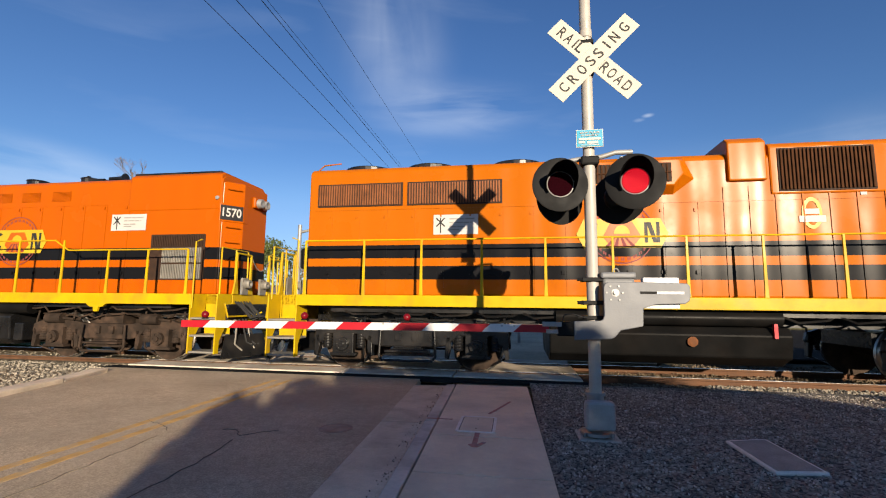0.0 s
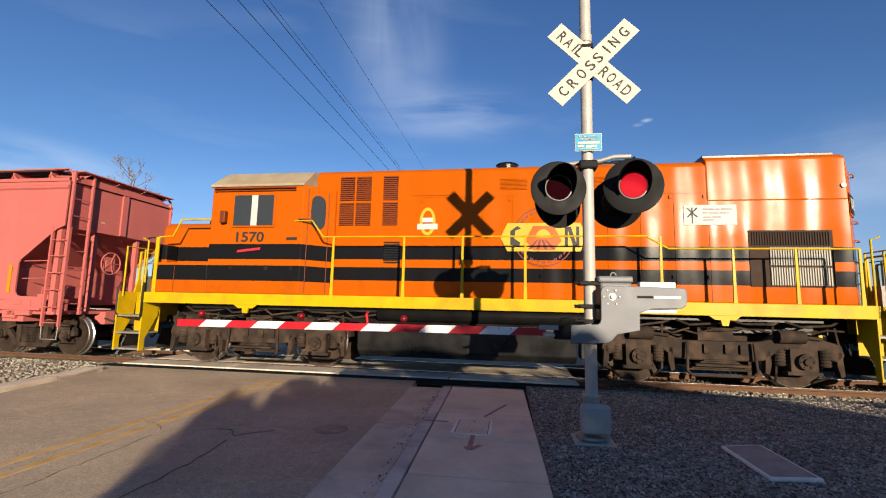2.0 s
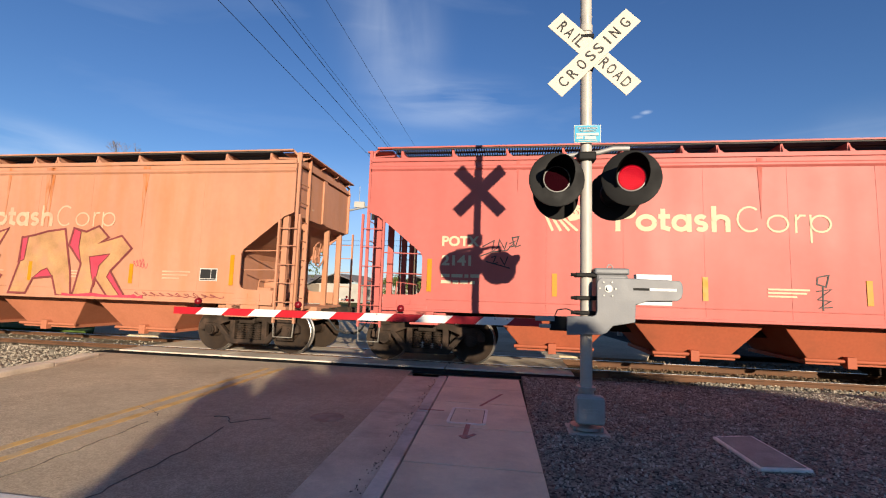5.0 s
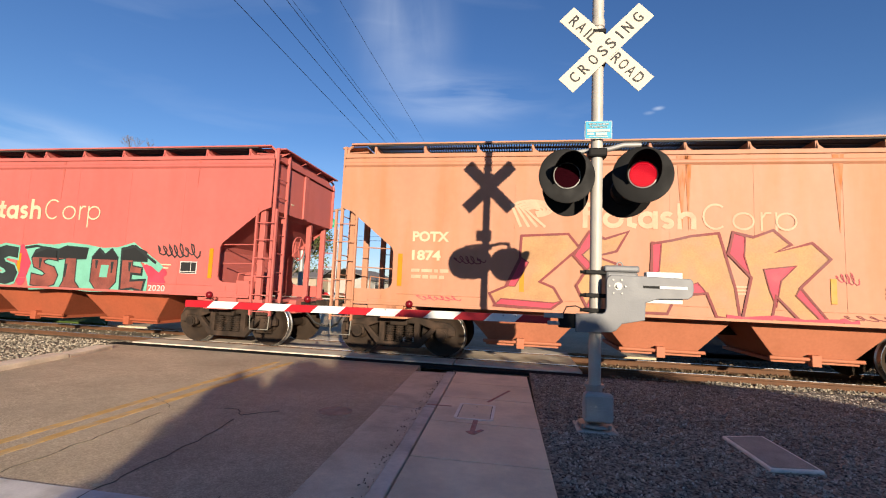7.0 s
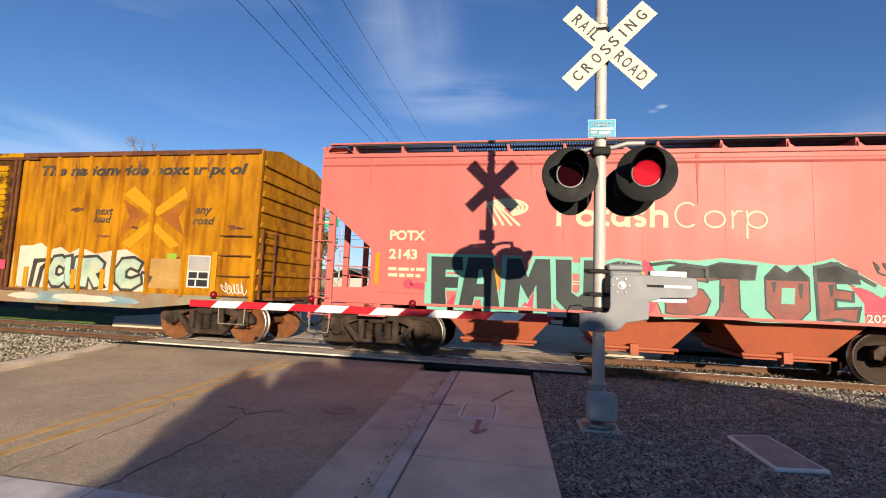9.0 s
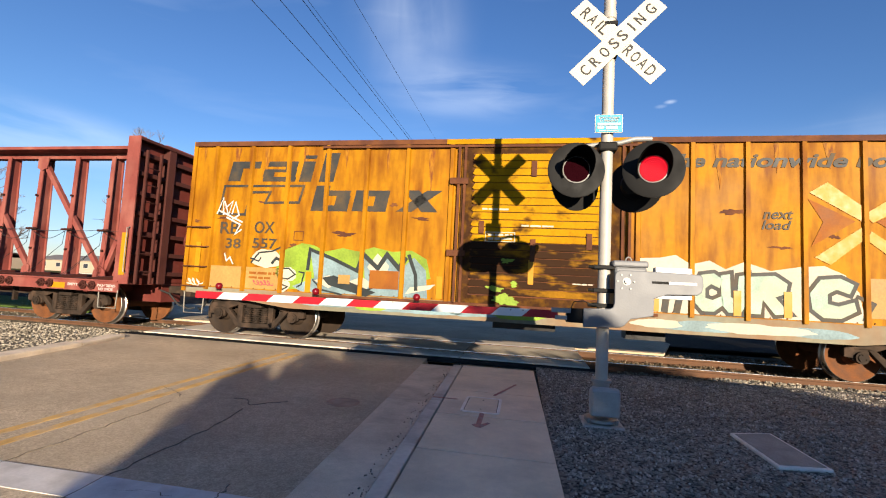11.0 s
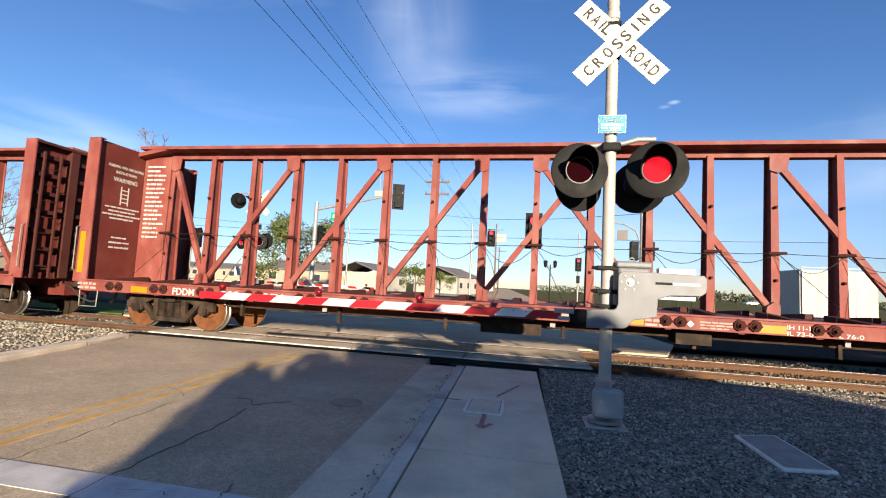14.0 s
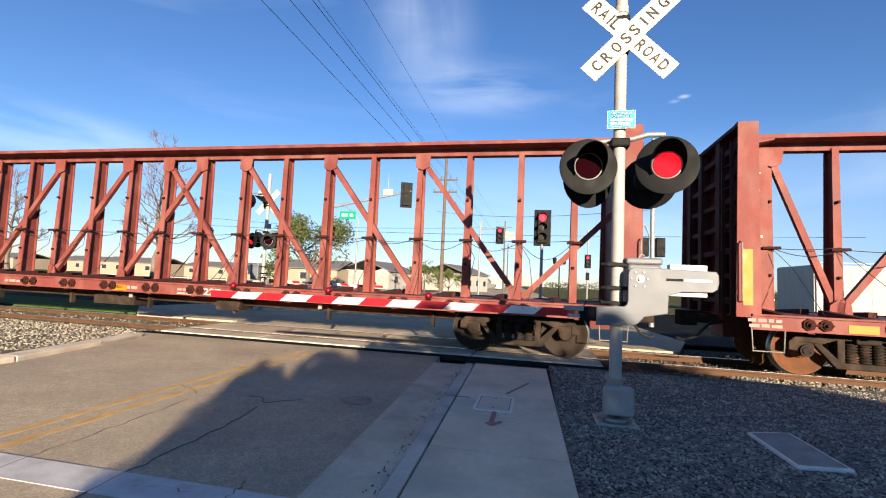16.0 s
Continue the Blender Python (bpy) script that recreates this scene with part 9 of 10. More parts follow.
    for s in (-1, 1):
        # pressed end ribs
        bm = bmesh.new()
        for k in range(9):
            z = 1.18 + k * 0.335
            prism(bm, [(-W + 0.06, z), (-W + 0.10, z + 0.13), (W - 0.10, z + 0.13), (W - 0.06, z)], s * H, s * (H + 0.055), "x")
        pieces("end_rib", bm, "boxcar_yellow", car, "pressed horizontal end rib", bevel=0.02)
        bm = bmesh.new()
        for y in (-W, W):
            box(bm, min(s * (H - 0.06), s * (H + 0.03)), max(s * (H - 0.06), s * (H + 0.03)), y - 0.035, y + 0.035, 0.94, 4.2)
        pieces("corner_post", bm, "boxcar_yellow", car)
        lx0, lx1 = (6.84, 7.56) if s > 0 else (-7.66, -7.08)
        for z in (1.05, 1.47, 1.90, 2.32):
            bm = bmesh.new()
            tube(bm, [(lx0, -W - 0.01, z), (lx0, -W - 0.075, z), (lx1, -W - 0.075, z), (lx1, -W - 0.01, z)], 0.013, 6)
            part("grab_iron", bm, "boxcar_rust", car)
        bm = bmesh.new()
        for y in (-1.45, -0.95):
            box(bm, s * (H + 0.09) - 0.02, s * (H + 0.09) + 0.02, y - 0.025, y + 0.025, 1.0, 2.5)
        for z in (1.2, 1.6, 2.0, 2.4):
            cyl(bm, (s * (H + 0.1), -1.45, z), (s * (H + 0.1), -0.95, z), 0.012, n=6)
        box(bm, min(s * H, s * (H + 0.25)), max(s * H, s * (H + 0.25)), -1.2, 1.2, 0.98, 1.04)
        part("end_ladder", bm, "reflector" if s < 0 else "boxcar_rust", car)
        stirrup(car, lx0 + 0.05, lx1 - 0.05, -W, 0.48, 0.95)
        freight_truck(car, s * 6.22, "running_gear", "wheel_orange" if s > 0 else "wheel")
        coupler(car, s * (H - 0.05), s)
    brake_wheel(car, -H - 0.16, 0.35, 2.4, "loco_black")
    boxes("underframe", [(-7.4, 7.4, -0.3, 0.3, 0.66, 1.0), (-7.4, 7.4, -1.4, 1.4, 0.93, 1.0), (-1.0, 0.2, -1.1, -0.7, 0.55, 0.93), (1.5, 2.2, -1.0, -0.6, 0.5, 0.9)], "loco_black", car)
    yw = -W - 0.004

    def paint(pts_list, material, name, label, depth=0.0, thick=0.003):
        plates(car, pts_list, yw - depth, material, name, label, thick)

    def line(pts, material, w, depth, label="dark sprayed line", name="sprayed_line"):
        bm = bmesh.new()
        ribbon(bm, pts, w, yw - depth, 0.0002)
        return part(name, bm, material, car, label)

    # rust runs and bleached patches under the eaves and above the sill
    rng = random.Random(31)
    for x in (-7.4, -6.6, -5.9, -5.0, -4.1, -3.2, -2.3, 1.8, 2.9, 3.8, 4.6, 5.5, 6.4, 7.2):
        h, w = rng.uniform(0.3, 1.1), rng.uniform(0.03, 0.10)
        paint([[(x - w, 4.08), (x + w, 4.08), (x + w * 0.5, 4.08 - h * 0.6), (x + w * 0.1, 4.08 - h), (x - w * 0.5, 4.08 - h * 0.5)]], "rust_run_yellow", "rust_run", "brown rust run below the eave", 0.0, 0.002)
        x2 = x + rng.uniform(-0.25, 0.25)
        paint([blob(x2, rng.uniform(1.5, 2.9), rng.uniform(0.05, 0.2), rng.uniform(0.02, 0.06), int(50 + x * 10), rough=0.9)], "boxcar_rust", "rust_spot", "scabbed rust spot", 0.0, 0.002)
    # left half: lime field, pale blue blocks with dark edges, repainted rectangle
    top = [(-5.45, 1.85), (-5.2, 1.95), (-4.95, 2.05), (-4.7, 2.02), (-4.4, 1.90), (-4.05, 1.98), (-3.7, 1.92), (-3.4, 2.02), (-3.0, 1.94), (-2.6, 1.98), (-2.3, 1.82)]
    paint([top + [(-2.2, 1.45), (-3.0, 1.2), (-4.2, 1.1), (-5.3, 1.1), (-5.5, 1.4)]], "spray_green", "sprayed_patch", "lime green sprayed field")
    paint([[(-4.75, 1.92), (-4.55, 1.86), (-3.75, 1.55), (-3.6, 1.35), (-3.55, 1.06), (-4.9, 1.06), (-5.1, 1.16), (-4.62, 1.35)], [(-3.6, 1.85), (-3.3, 1.62), (-3.1, 1.86), (-2.8, 1.62), (-2.55, 1.84), (-2.3, 1.6), (-2.25, 1.06), (-3.5, 1.06)]], "spray_blue", "sprayed_patch", "pale blue sprayed block", 0.004)
    paint([[(-3.5, 1.62), (-3.3, 1.9), (-3.05, 1.66), (-3.1, 1.5), (-3.4, 1.5)], [(-3.55, 1.12), (-3.9, 1.3), (-3.6, 1.42), (-3.4, 1.3)], [(-2.7, 1.12), (-2.2, 1.24), (-2.1, 1.34), (-2.6, 1.26)], [(-4.62, 1.3), (-4.3, 1.42), (-4.05, 1.3), (-4.3, 1.16)]], "spray_white", "sprayed_patch", "white sprayed shape", 0.007)
    paint([[(-4.45, 1.36), (-4.2, 1.42), (-3.3, 1.12), (-3.5, 1.03), (-4.3, 1.22)]], "spray_black", "sprayed_patch", "dark sprayed band", 0.010)
    for pts, w in ((((-4.78, 1.5), (-4.75, 1.93), (-4.55, 1.86), (-4.25, 1.76), (-3.75, 1.55)), 0.07), (((-3.72, 1.5), (-3.6, 1.87), (-3.28, 1.6), (-3.1, 1.88), (-2.85, 1.62), (-2.7, 1.84)), 0.09), (((-2.66, 1.9), (-2.5, 1.5), (-2.48, 1.2)), 0.07), (((-4.66, 1.32), (-4.45, 1.12), (-4.0, 1.04)), 0.035), (((-3.6, 1.1), (-3.3, 1.25), (-3.45, 1.48)), 0.04)):
        line(pts, "spray_black", w, 0.013)
    paint([rect(-3.44, -2.84, 1.20, 1.56)], "rust_field", "patch", "dull brown painted-out rectangle", 0.015)
    paint([rect(-4.1, -3.85, 1.26, 1.44)], "spray_tan", "patch", "small tan painted-out rectangle", 0.015)
    paint([rect(-7.02, -5.42, 1.06, 1.51)], "spray_tan", "patch", "repainted tan rectangle")
    paint([blob(-5.72, 1.70, 0.34, 0.20, 47, rough=0.18), blob(-5.22, 1.40, 0.2, 0.14, 48, rough=0.2), blob(-5.28, 1.16, 0.12, 0.12, 49)], "spray_white", "sprayed_patch", "cream sprayed shape", 0.006)
    for pts, w in ((((-6.08, 1.6), (-5.9, 1.82), (-5.6, 1.86), (-5.35, 1.98)), 0.035), (((-6.1, 1.7), (-5.9, 1.64), (-5.85, 1.72)), 0.03), (((-5.6, 1.6), (-5.5, 1.72), (-5.36, 1.66)), 0.06), (((-5.45, 1.5), (-5.2, 1.52), (-5.05, 1.4), (-5.2, 1.3), (-5.42, 1.32)), 0.03), (((-5.4, 1.2), (-5.2, 1.14), (-5.35, 1.06)), 0.035), (((-4.98, 1.46), (-4.85, 1.44), (-4.9, 1.2), (-5.0, 1.14)), 0.03)):
        line(pts, "spray_black", w, 0.010)
    for pts in (((-6.98, 2.62), (-6.85, 2.97), (-6.82, 2.6)), ((-6.82, 2.9), (-6.7, 2.6), (-6.62, 2.9), (-6.78, 2.75)), ((-6.62, 2.62), (-6.55, 2.88), (-6.45, 2.6), (-6.62, 2.5)), ((-6.75, 2.55), (-6.4, 2.4), (-6.52, 2.18), (-6.36, 2.3)), ((-6.95, 2.7), (-6.35, 2.45))):
        line(pts, "decal_white", 0.035, 0.010, "white sprayed tag")
    line(((-6.72, 1.78), (-6.66, 1.62), (-6.58, 1.7), (-6.5, 1.55)), "decal_white", 0.03, 0.008, "white sprayed tag")
    scrawl(car, -5.98, 1.14, 0.42, 0.11, yw - 0.010, "spray_pink", 53, 5, 0.009)
    paint(words(-6.1, -5.5, 1.36, 0.06, 5) + words(-6.1, -5.55, 1.27, 0.05, 6), "rust_field", "stencil", "small unreadable stencilled lines", 0.006)
    scrawl(car, -7.62, 1.06, 0.4, 0.16, yw - 0.006, "decal_white", 67, 4, 0.012)
    # right half: cream cloud behind pale green block letters
    cloud = [(1.45, 1.85), (1.6, 2.0), (1.95, 2.02), (2.2, 2.08), (2.45, 1.92), (2.75, 2.0), (3.0, 1.86), (3.3, 2.0), (3.7, 1.86), (4.1, 1.94), (4.5, 1.98), (4.8, 1.84), (5.0, 1.55), (5.08, 1.06), (1.45, 1.06)]
    paint([cloud], "spray_white", "sprayed_patch", "cream sprayed cloud")
    glyphs = {"C": [(0.05, 0.2), (0.0, 0.6), (0.25, 0.95), (0.7, 1.0), (1.0, 0.85), (0.9, 0.62), (0.6, 0.72), (0.4, 0.6), (0.4, 0.35), (0.65, 0.3), (1.0, 0.42), (1.05, 0.2), (0.7, 0.0), (0.3, 0.0)],
              "U": [(0.0, 0.95), (0.35, 1.0), (0.38, 0.4), (0.6, 0.35), (0.68, 0.95), (1.0, 1.0), (1.0, 0.25), (0.75, 0.0), (0.3, 0.0), (0.05, 0.2)],
              "R": [(0.0, 0.0), (0.05, 0.95), (0.7, 1.0), (1.0, 0.8), (0.95, 0.55), (0.7, 0.45), (1.05, 0.05), (0.7, 0.0), (0.4, 0.38), (0.35, 0.0)]}
    for k, (c, a, b) in enumerate((("C", 2.50, 2.95), ("U", 2.92, 3.34), ("R", 3.32, 3.95), ("C", 4.28, 4.92))):
        pts = [(a + (b - a) * u, 1.12 + 0.66 * w) for u, w in glyphs[c]]
        line(pts + pts[:2], "boxcar_grey", 0.13, 0.004 + 0.001 * k, "dark sprayed outline", "sprayed_outline")
        paint([pts], "spray_aqua", "sprayed_fill", "pale aqua sprayed fill", 0.009)
    line(((2.02, 1.06), (2.1, 1.66), (2.5, 1.7), (2.3, 1.5), (2.22, 1.06)), "boxcar_grey", 0.11, 0.012)
    line(((4.95, 1.5), (5.2, 1.38), (5.05, 1.1)), "boxcar_grey", 0.06, 0.012)
    paint([rect(5.12, 5.91, 1.15, 1.80)], "spray_tan", "patch", "repainted tan rectangle", 0.004)
    paint([rect(5.55, 5.78, 1.80, 1.92)], "spray_green", "patch", "small green sticker", 0.004)
    scrawl(car, 6.93, 1.06, 0.55, 0.3, yw - 0.006, "decal_white", 66, 6, 0.010)
    panel = plates(car, [rect(6.08, 6.62, 1.20, 1.89)], yw - 0.004, "decal_white", "data_panel", "black and white data panel", 0.005)
    plates(panel, [rect(6.10, 6.60, 1.56, 1.87)], yw - 0.009, "faded_print", "field")
    plates(panel, [rect(6.12, 6.32, 1.40, 1.53), rect(6.36, 6.58, 1.40, 1.53), rect(6.12, 6.28, 1.23, 1.37), rect(6.32, 6.58, 1.23, 1.37)], yw - 0.009, "sign_black", "field")
    for x, z0, z1 in ((1.87, 1.07, 1.52), (3.18, 1.07, 1.5), (3.95, 1.08, 1.52), (6.72, 1.05, 1.98), (-4.75, 1.05, 1.47), (-2.02, 1.07, 1.5), (-7.35, 1.35, 2.0)):
        plates(car, [rect(x - 0.06, x + 0.06, z0, z1)], yw - 0.016, "reflector", "reflector", "yellow reflective strip", 0.005)
    # slogan, in slanted dark letters
    lettering(car, "The nationwide boxcar pool", 1.97, 7.32, 3.58, 3.90, yw - 0.002, "boxcar_grey", bold=0.03, shear=0.25, label="dark slanted slogan")
    for txt, a, b, z0, z1 in (("next", 3.58, 4.05, 2.75, 2.90), ("load", 3.56, 4.02, 2.57, 2.73), ("any", 6.14, 6.54, 2.74, 2.92), ("road", 6.10, 6.63, 2.56, 2.73)):
        lettering(car, txt, a, b, z0, z1, yw - 0.003, "boxcar_grey", bold=0.015, shear=0.25, label="dark slanted words")
    cx, cz = 5.11, 2.72
    paint([[(cx - 0.82, cz + 0.50), (cx - 0.55, cz + 0.68), (cx + 0.05, cz + 0.2), (cx - 0.05, cz + 0.02)], [(cx + 0.72, cz + 0.66), (cx + 0.82, cz + 0.44), (cx + 0.1, cz + 0.0), (cx - 0.02, cz + 0.14)], [(cx - 0.75, cz - 0.60), (cx - 0.52, cz - 0.72), (cx + 0.02, cz - 0.24), (cx - 0.06, cz - 0.08)], [(cx + 0.72, cz - 0.62), (cx + 0.5, cz - 0.70), (cx + 0.0, cz - 0.28), (cx + 0.08, cz - 0.14)]], "reflector", "cross_arrow", "faded crossed arrow", 0.004)
    paint([[(cx - 0.85, cz + 0.4), (cx - 0.15, cz + 0.02), (cx - 0.8, cz - 0.42), (cx - 0.62, cz)], [(cx + 0.85, cz + 0.4), (cx + 0.15, cz + 0.02), (cx + 0.8, cz - 0.42), (cx + 0.62, cz)]], "rust_field", "cross_field", "faded orange field", 0.002)
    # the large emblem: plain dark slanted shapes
    def slant(x0, x1, a, b):
        return [(x0, a), (x1, a), (x1 + 0.2 * (b - a), b), (x0 + 0.2 * (b - a), b)]
    em = [slant(-6.79, -6.50, 3.34, 3.62), slant(-6.73, -6.05, 3.62, 3.77)]
    em += [slant(-5.97, -5.22, 3.34, 3.44), slant(-5.97, -5.72, 3.44, 3.54), slant(-5.95, -5.20, 3.54, 3.60), slant(-5.46, -5.20, 3.60, 3.66), slant(-5.86, -5.18, 3.66, 3.77), slant(-5.44, -5.22, 3.44, 3.54)]
    em += [slant(-5.13, -4.86, 3.34, 3.77), slant(-5.02, -4.76, 3.83, 3.90), slant(-4.68, -4.36, 3.34, 3.95)]
    em += [slant(-4.82, -4.52, 2.73, 3.26), slant(-4.52, -4.02, 2.73, 2.85), slant(-4.30, -4.00, 2.85, 3.05), slant(-4.48, -3.98, 3.05, 3.16)]
    em += [slant(-3.92, -3.20, 2.74, 2.85), slant(-3.90, -3.60, 2.85, 3.05), slant(-3.46, -3.18, 2.85, 3.05), slant(-3.86, -3.14, 3.05, 3.17)]
    em += [[(-2.98, 2.75), (-2.66, 2.75), (-2.05, 3.18), (-2.36, 3.18)], [(-2.84, 3.18), (-2.52, 3.18), (-2.13, 2.75), (-2.46, 2.75)]]
    paint(em, "boxcar_grey", "emblem", "dark slanted company emblem shape", 0.0, 0.0025)
    line(((-6.93, 2.62), (-6.85, 3.23), (-5.0, 3.25), (-5.09, 2.90), (-5.86, 2.88), (-5.76, 3.11), (-6.20, 3.10), (-6.32, 2.62), (-6.93, 2.62), (-6.92, 2.68)), "boxcar_grey", 0.05, 0.004, "dark outlined bracket emblem", "emblem_outline")
    for txt, a, b, z0, z1 in (("RB", -6.87, -6.42, 2.20, 2.45), ("OX", -6.06, -5.60, 2.23, 2.48), ("38", -6.71, -6.36, 1.89, 2.10), ("557", -6.08, -5.52, 1.91, 2.12)):
        lettering(car, txt, a, b, z0, z1, yw - 0.002, "boxcar_grey", bold=0.012, label="dark reporting mark")
    paint([rect(-5.15, -4.93, 2.10, 2.115), rect(-5.15, -4.93, 2.285, 2.30), rect(-5.15, -5.135, 2.115, 2.285), rect(-4.945, -4.93, 2.115, 2.285)], "boxcar_rust", "stencil", "small stencilled box", 0.002, 0.002)
    # notices and wear on the door
    yd = -W - 0.086
    plates(car, [rect(-1.17, -0.61, 2.375, 2.39), rect(-1.17, -0.61, 2.20, 2.215), rect(-1.17, -1.155, 2.215, 2.375), rect(-0.625, -0.61, 2.215, 2.375)] + words(-1.12, -0.66, 2.31, 0.045, 3) + words(-1.12, -0.66, 2.24, 0.045, 4) + words(-1.25, -0.75, 2.80, 0.04, 8) + words(-0.5, 0.12, 2.50, 0.035, 9) + words(0.45, 0.8, 1.46, 0.03, 12), yd, "spray_white", "notice", "white stencilled notice", 0.004)
    plates(car, [rect(-0.35, -0.25, 1.43, 1.88)], yd, "reflector", "reflector", "yellow reflective strip", 0.005)
    plates(car, [rect(1.15, 1.36, 1.44, 1.66)], -W - 0.094, "spray_pink", "patch", "red painted square", 0.004)
    plates(car, [blob(-0.75, 1.12, 0.22, 0.10, 81, rough=0.6), blob(-0.95, 1.32, 0.14, 0.05, 83, rough=0.7), blob(-0.6, 1.42, 0.07, 0.05, 84, rough=0.7), blob(-0.75, 1.85, 0.09, 0.05, 85, rough=0.9)], yd, "spray_green", "sprayed_patch", "lime green overspray", 0.003)
    # sprayed sill
    ysill = -W - 0.012
    plates(car, [blob(-4.3, 0.86, 0.7, 0.08, 91), blob(-2.6, 0.85, 1.0, 0.10, 92), blob(-1.3, 0.85, 0.5, 0.09, 97), blob(2.6, 0.85, 0.7, 0.09, 93), blob(4.4, 0.85, 0.5, 0.09, 98)], ysill, "spray_blue", "sprayed_patch", "pale blue sprayed patch", 0.003)
    plates(car, [blob(-3.4, 0.84, 0.35, 0.08, 94), blob(-0.5, 0.86, 0.6, 0.09, 95)], ysill - 0.004, "spray_green", "sprayed_patch", "lime green sprayed patch", 0.003)
    plates(car, [blob(3.5, 0.86, 0.8, 0.09, 99), blob(1.9, 0.86, 0.4, 0.08, 90)], ysill - 0.004, "spray_white", "sprayed_patch", "cream sprayed patch", 0.003)
    return car


# ---- centre-beam flat cars ----
def beam_car(u, H, lettered, label, number):
    car = vehicle("centerbeam_car", u, label, "flat car", "centre-beam flat cars")
    W = 1.55
    STEP = 1.161
    st = [(k + 0.5) * STEP for k in range(-9, 9)]
    boxes("deck", [(-H, H, -W, W, 0.98, 1.04)], "beam_red", car, "red steel deck", bevel=0.006)
    for s in (-1, 1):
        bm = bmesh.new()
        prism(bm, [(-H, 0.80), (H, 0.80), (H, 1.05), (-H, 1.05)], s * (W + 0.015), s * (W - 0.03))
        box(bm, -H, H, s * (W + 0.03) - 0.02, s * (W + 0.03) + 0.02, 1.03, 1.065)
        part("side_sill", bm, "beam_red", car, "faded red side sill", bevel=0.006)
        for x in st:
            # cable winches in pairs on the sill
            bm = bmesh.new()
            for d in (-0.04, 0.20):
                cyl(bm, (x + d, s * (W + 0.01), 0.93), (x + d, s * (W + 0.05), 0.93), 0.10, n=7)
                cyl(bm, (x + d, s * (W + 0.05), 0.93), (x + d, s * (W + 0.08), 0.93), 0.06, n=12)
                cyl(bm, (x + d, s * (W + 0.08), 0.93), (x + d, s * (W + 0.13), 0.93), 0.03, n=8)
            box(bm, x - 0.08, x + 0.30, s * (W + 0.05) - 0.02, s * (W + 0.05) + 0.02, 0.915, 0.945)
            part("winch", bm, "cable_iron", car, "pair of cable winches")
    for x in (3.15, 8.90, 0.92, -2.30, -5.2, -9.35) if lettered else (3.15, 8.0, -0.4, -4.3, -8.9):
        plates(car, [rect(x, x + 0.42, 0.83, 0.96)], -W - 0.016, "reflector", "reflector", "yellow reflective strip", 0.004)
    ys = -W - 0.016
    small_print = words(-0.48, 0.32, 0.87, 0.075, 41) + words(2.25, 2.82, 0.93, 0.03, 42) + words(2.25, 2.82, 0.88, 0.03, 43) + words(2.25, 2.70, 0.83, 0.03, 44) + words(1.36, 1.72, 0.90, 0.05, 45) + words(1.36, 1.72, 0.82, 0.05, 46)
    small_print += words(-10.80, -10.27, 0.93, 0.06, 47) + words(-10.78, -10.29, 0.84, 0.06, 48) + words(-4.9, -4.4, 0.92, 0.05, 49) + words(6.0, 6.5, 0.90, 0.05, 50) + words(-3.6, -3.1, 0.88, 0.06, 51)
    if lettered:
        for txt, x0, x1, z0, z1 in (("IH 11-11", 3.58, 3.98, 0.91, 0.98), ("IL 73-0", 3.58, 3.96, 0.81, 0.88), ("L 76-0", 4.33, 4.68, 0.82, 0.89), ("EMPTY LOAD", 9.40, 9.95, 0.90, 0.96), ("INCH TREAD", 10.20, 10.68, 0.91, 0.97), ("ND SHOE", 10.24, 10.62, 0.83, 0.89)):
            lettering(car, txt, x0, x1, z0, z1, ys, "decal_white", bold=0.012, label="white stencilled words")
        plates(car, [[(2.04, 0.90), (2.10, 0.96), (2.16, 0.90), (2.10, 0.84)]], ys, "decal_white", "stencil", "small white diamond", 0.004)
    plates(car, small_print, ys, "stencil_pink", "stencil", "small unreadable stencilled lines", 0.004)
    for txt, x0, x1 in (("FDDM", -8.28, -7.74), ("200", -7.08, -6.66), (number, -6.10, -5.62)) if lettered else ((number, 1.90, 2.45),):
        lettering(car, txt, x0, x1, 0.83, 0.98, ys, "decal_white", bold=0.02, label="white reporting mark")
    for x, dx in ((-0.25, 0.16), (4.6, 0.14), (-4.9, 0.16)):
        boxes("valve_plate", [(x, x + dx * 0.6, -W + 0.3, -W + 0.32, 0.66, 0.76)], "faded_print", car, "small pale plate under the sill")
    for x in st:
        for q in (-1, 1):
            bm = bmesh.new()
            # riser colour: its own dark tone plus the shade of its side
            prism(bm, [(q * 1.54, 1.04), (q * 1.54, 1.075), (q * 0.3, 1.15), (q * 0.3, 1.04)], x - 0.42, x - 0.26, "x")
            part("deck_riser", bm, "beam_grime_shade", car, "dark sloping deck riser", bevel=0.006)
    bm = bmesh.new()
    box(bm, -H, H, -0.32, 0.32, 0.55, 0.98)
    for x in st:
        box(bm, x - 0.05, x + 0.05, -W, W, 0.78, 0.98)
    part("centre_sill", bm, "beam_dark", car)
    bm = bmesh.new()
    for y in (-0.9, 0.9):
        tube(bm, [(-7.5, y, 0.62), (7.5, y, 0.62)], 0.02, 6)
    for x in np.arange(-7, 7.1, 2.34):
        box(bm, x - 0.03, x + 0.03, -0.95, -0.85, 0.42, 0.80)
    box(bm, -1.6, -0.4, -0.95, -0.5, 0.45, 0.8)
    box(bm, 2.0, 2.6, -1.1, -0.6, 0.5, 0.8)
    part("brake_rigging", bm, "running_gear", car)
    # top chord: wide flange over a box
    bm = bmesh.new()
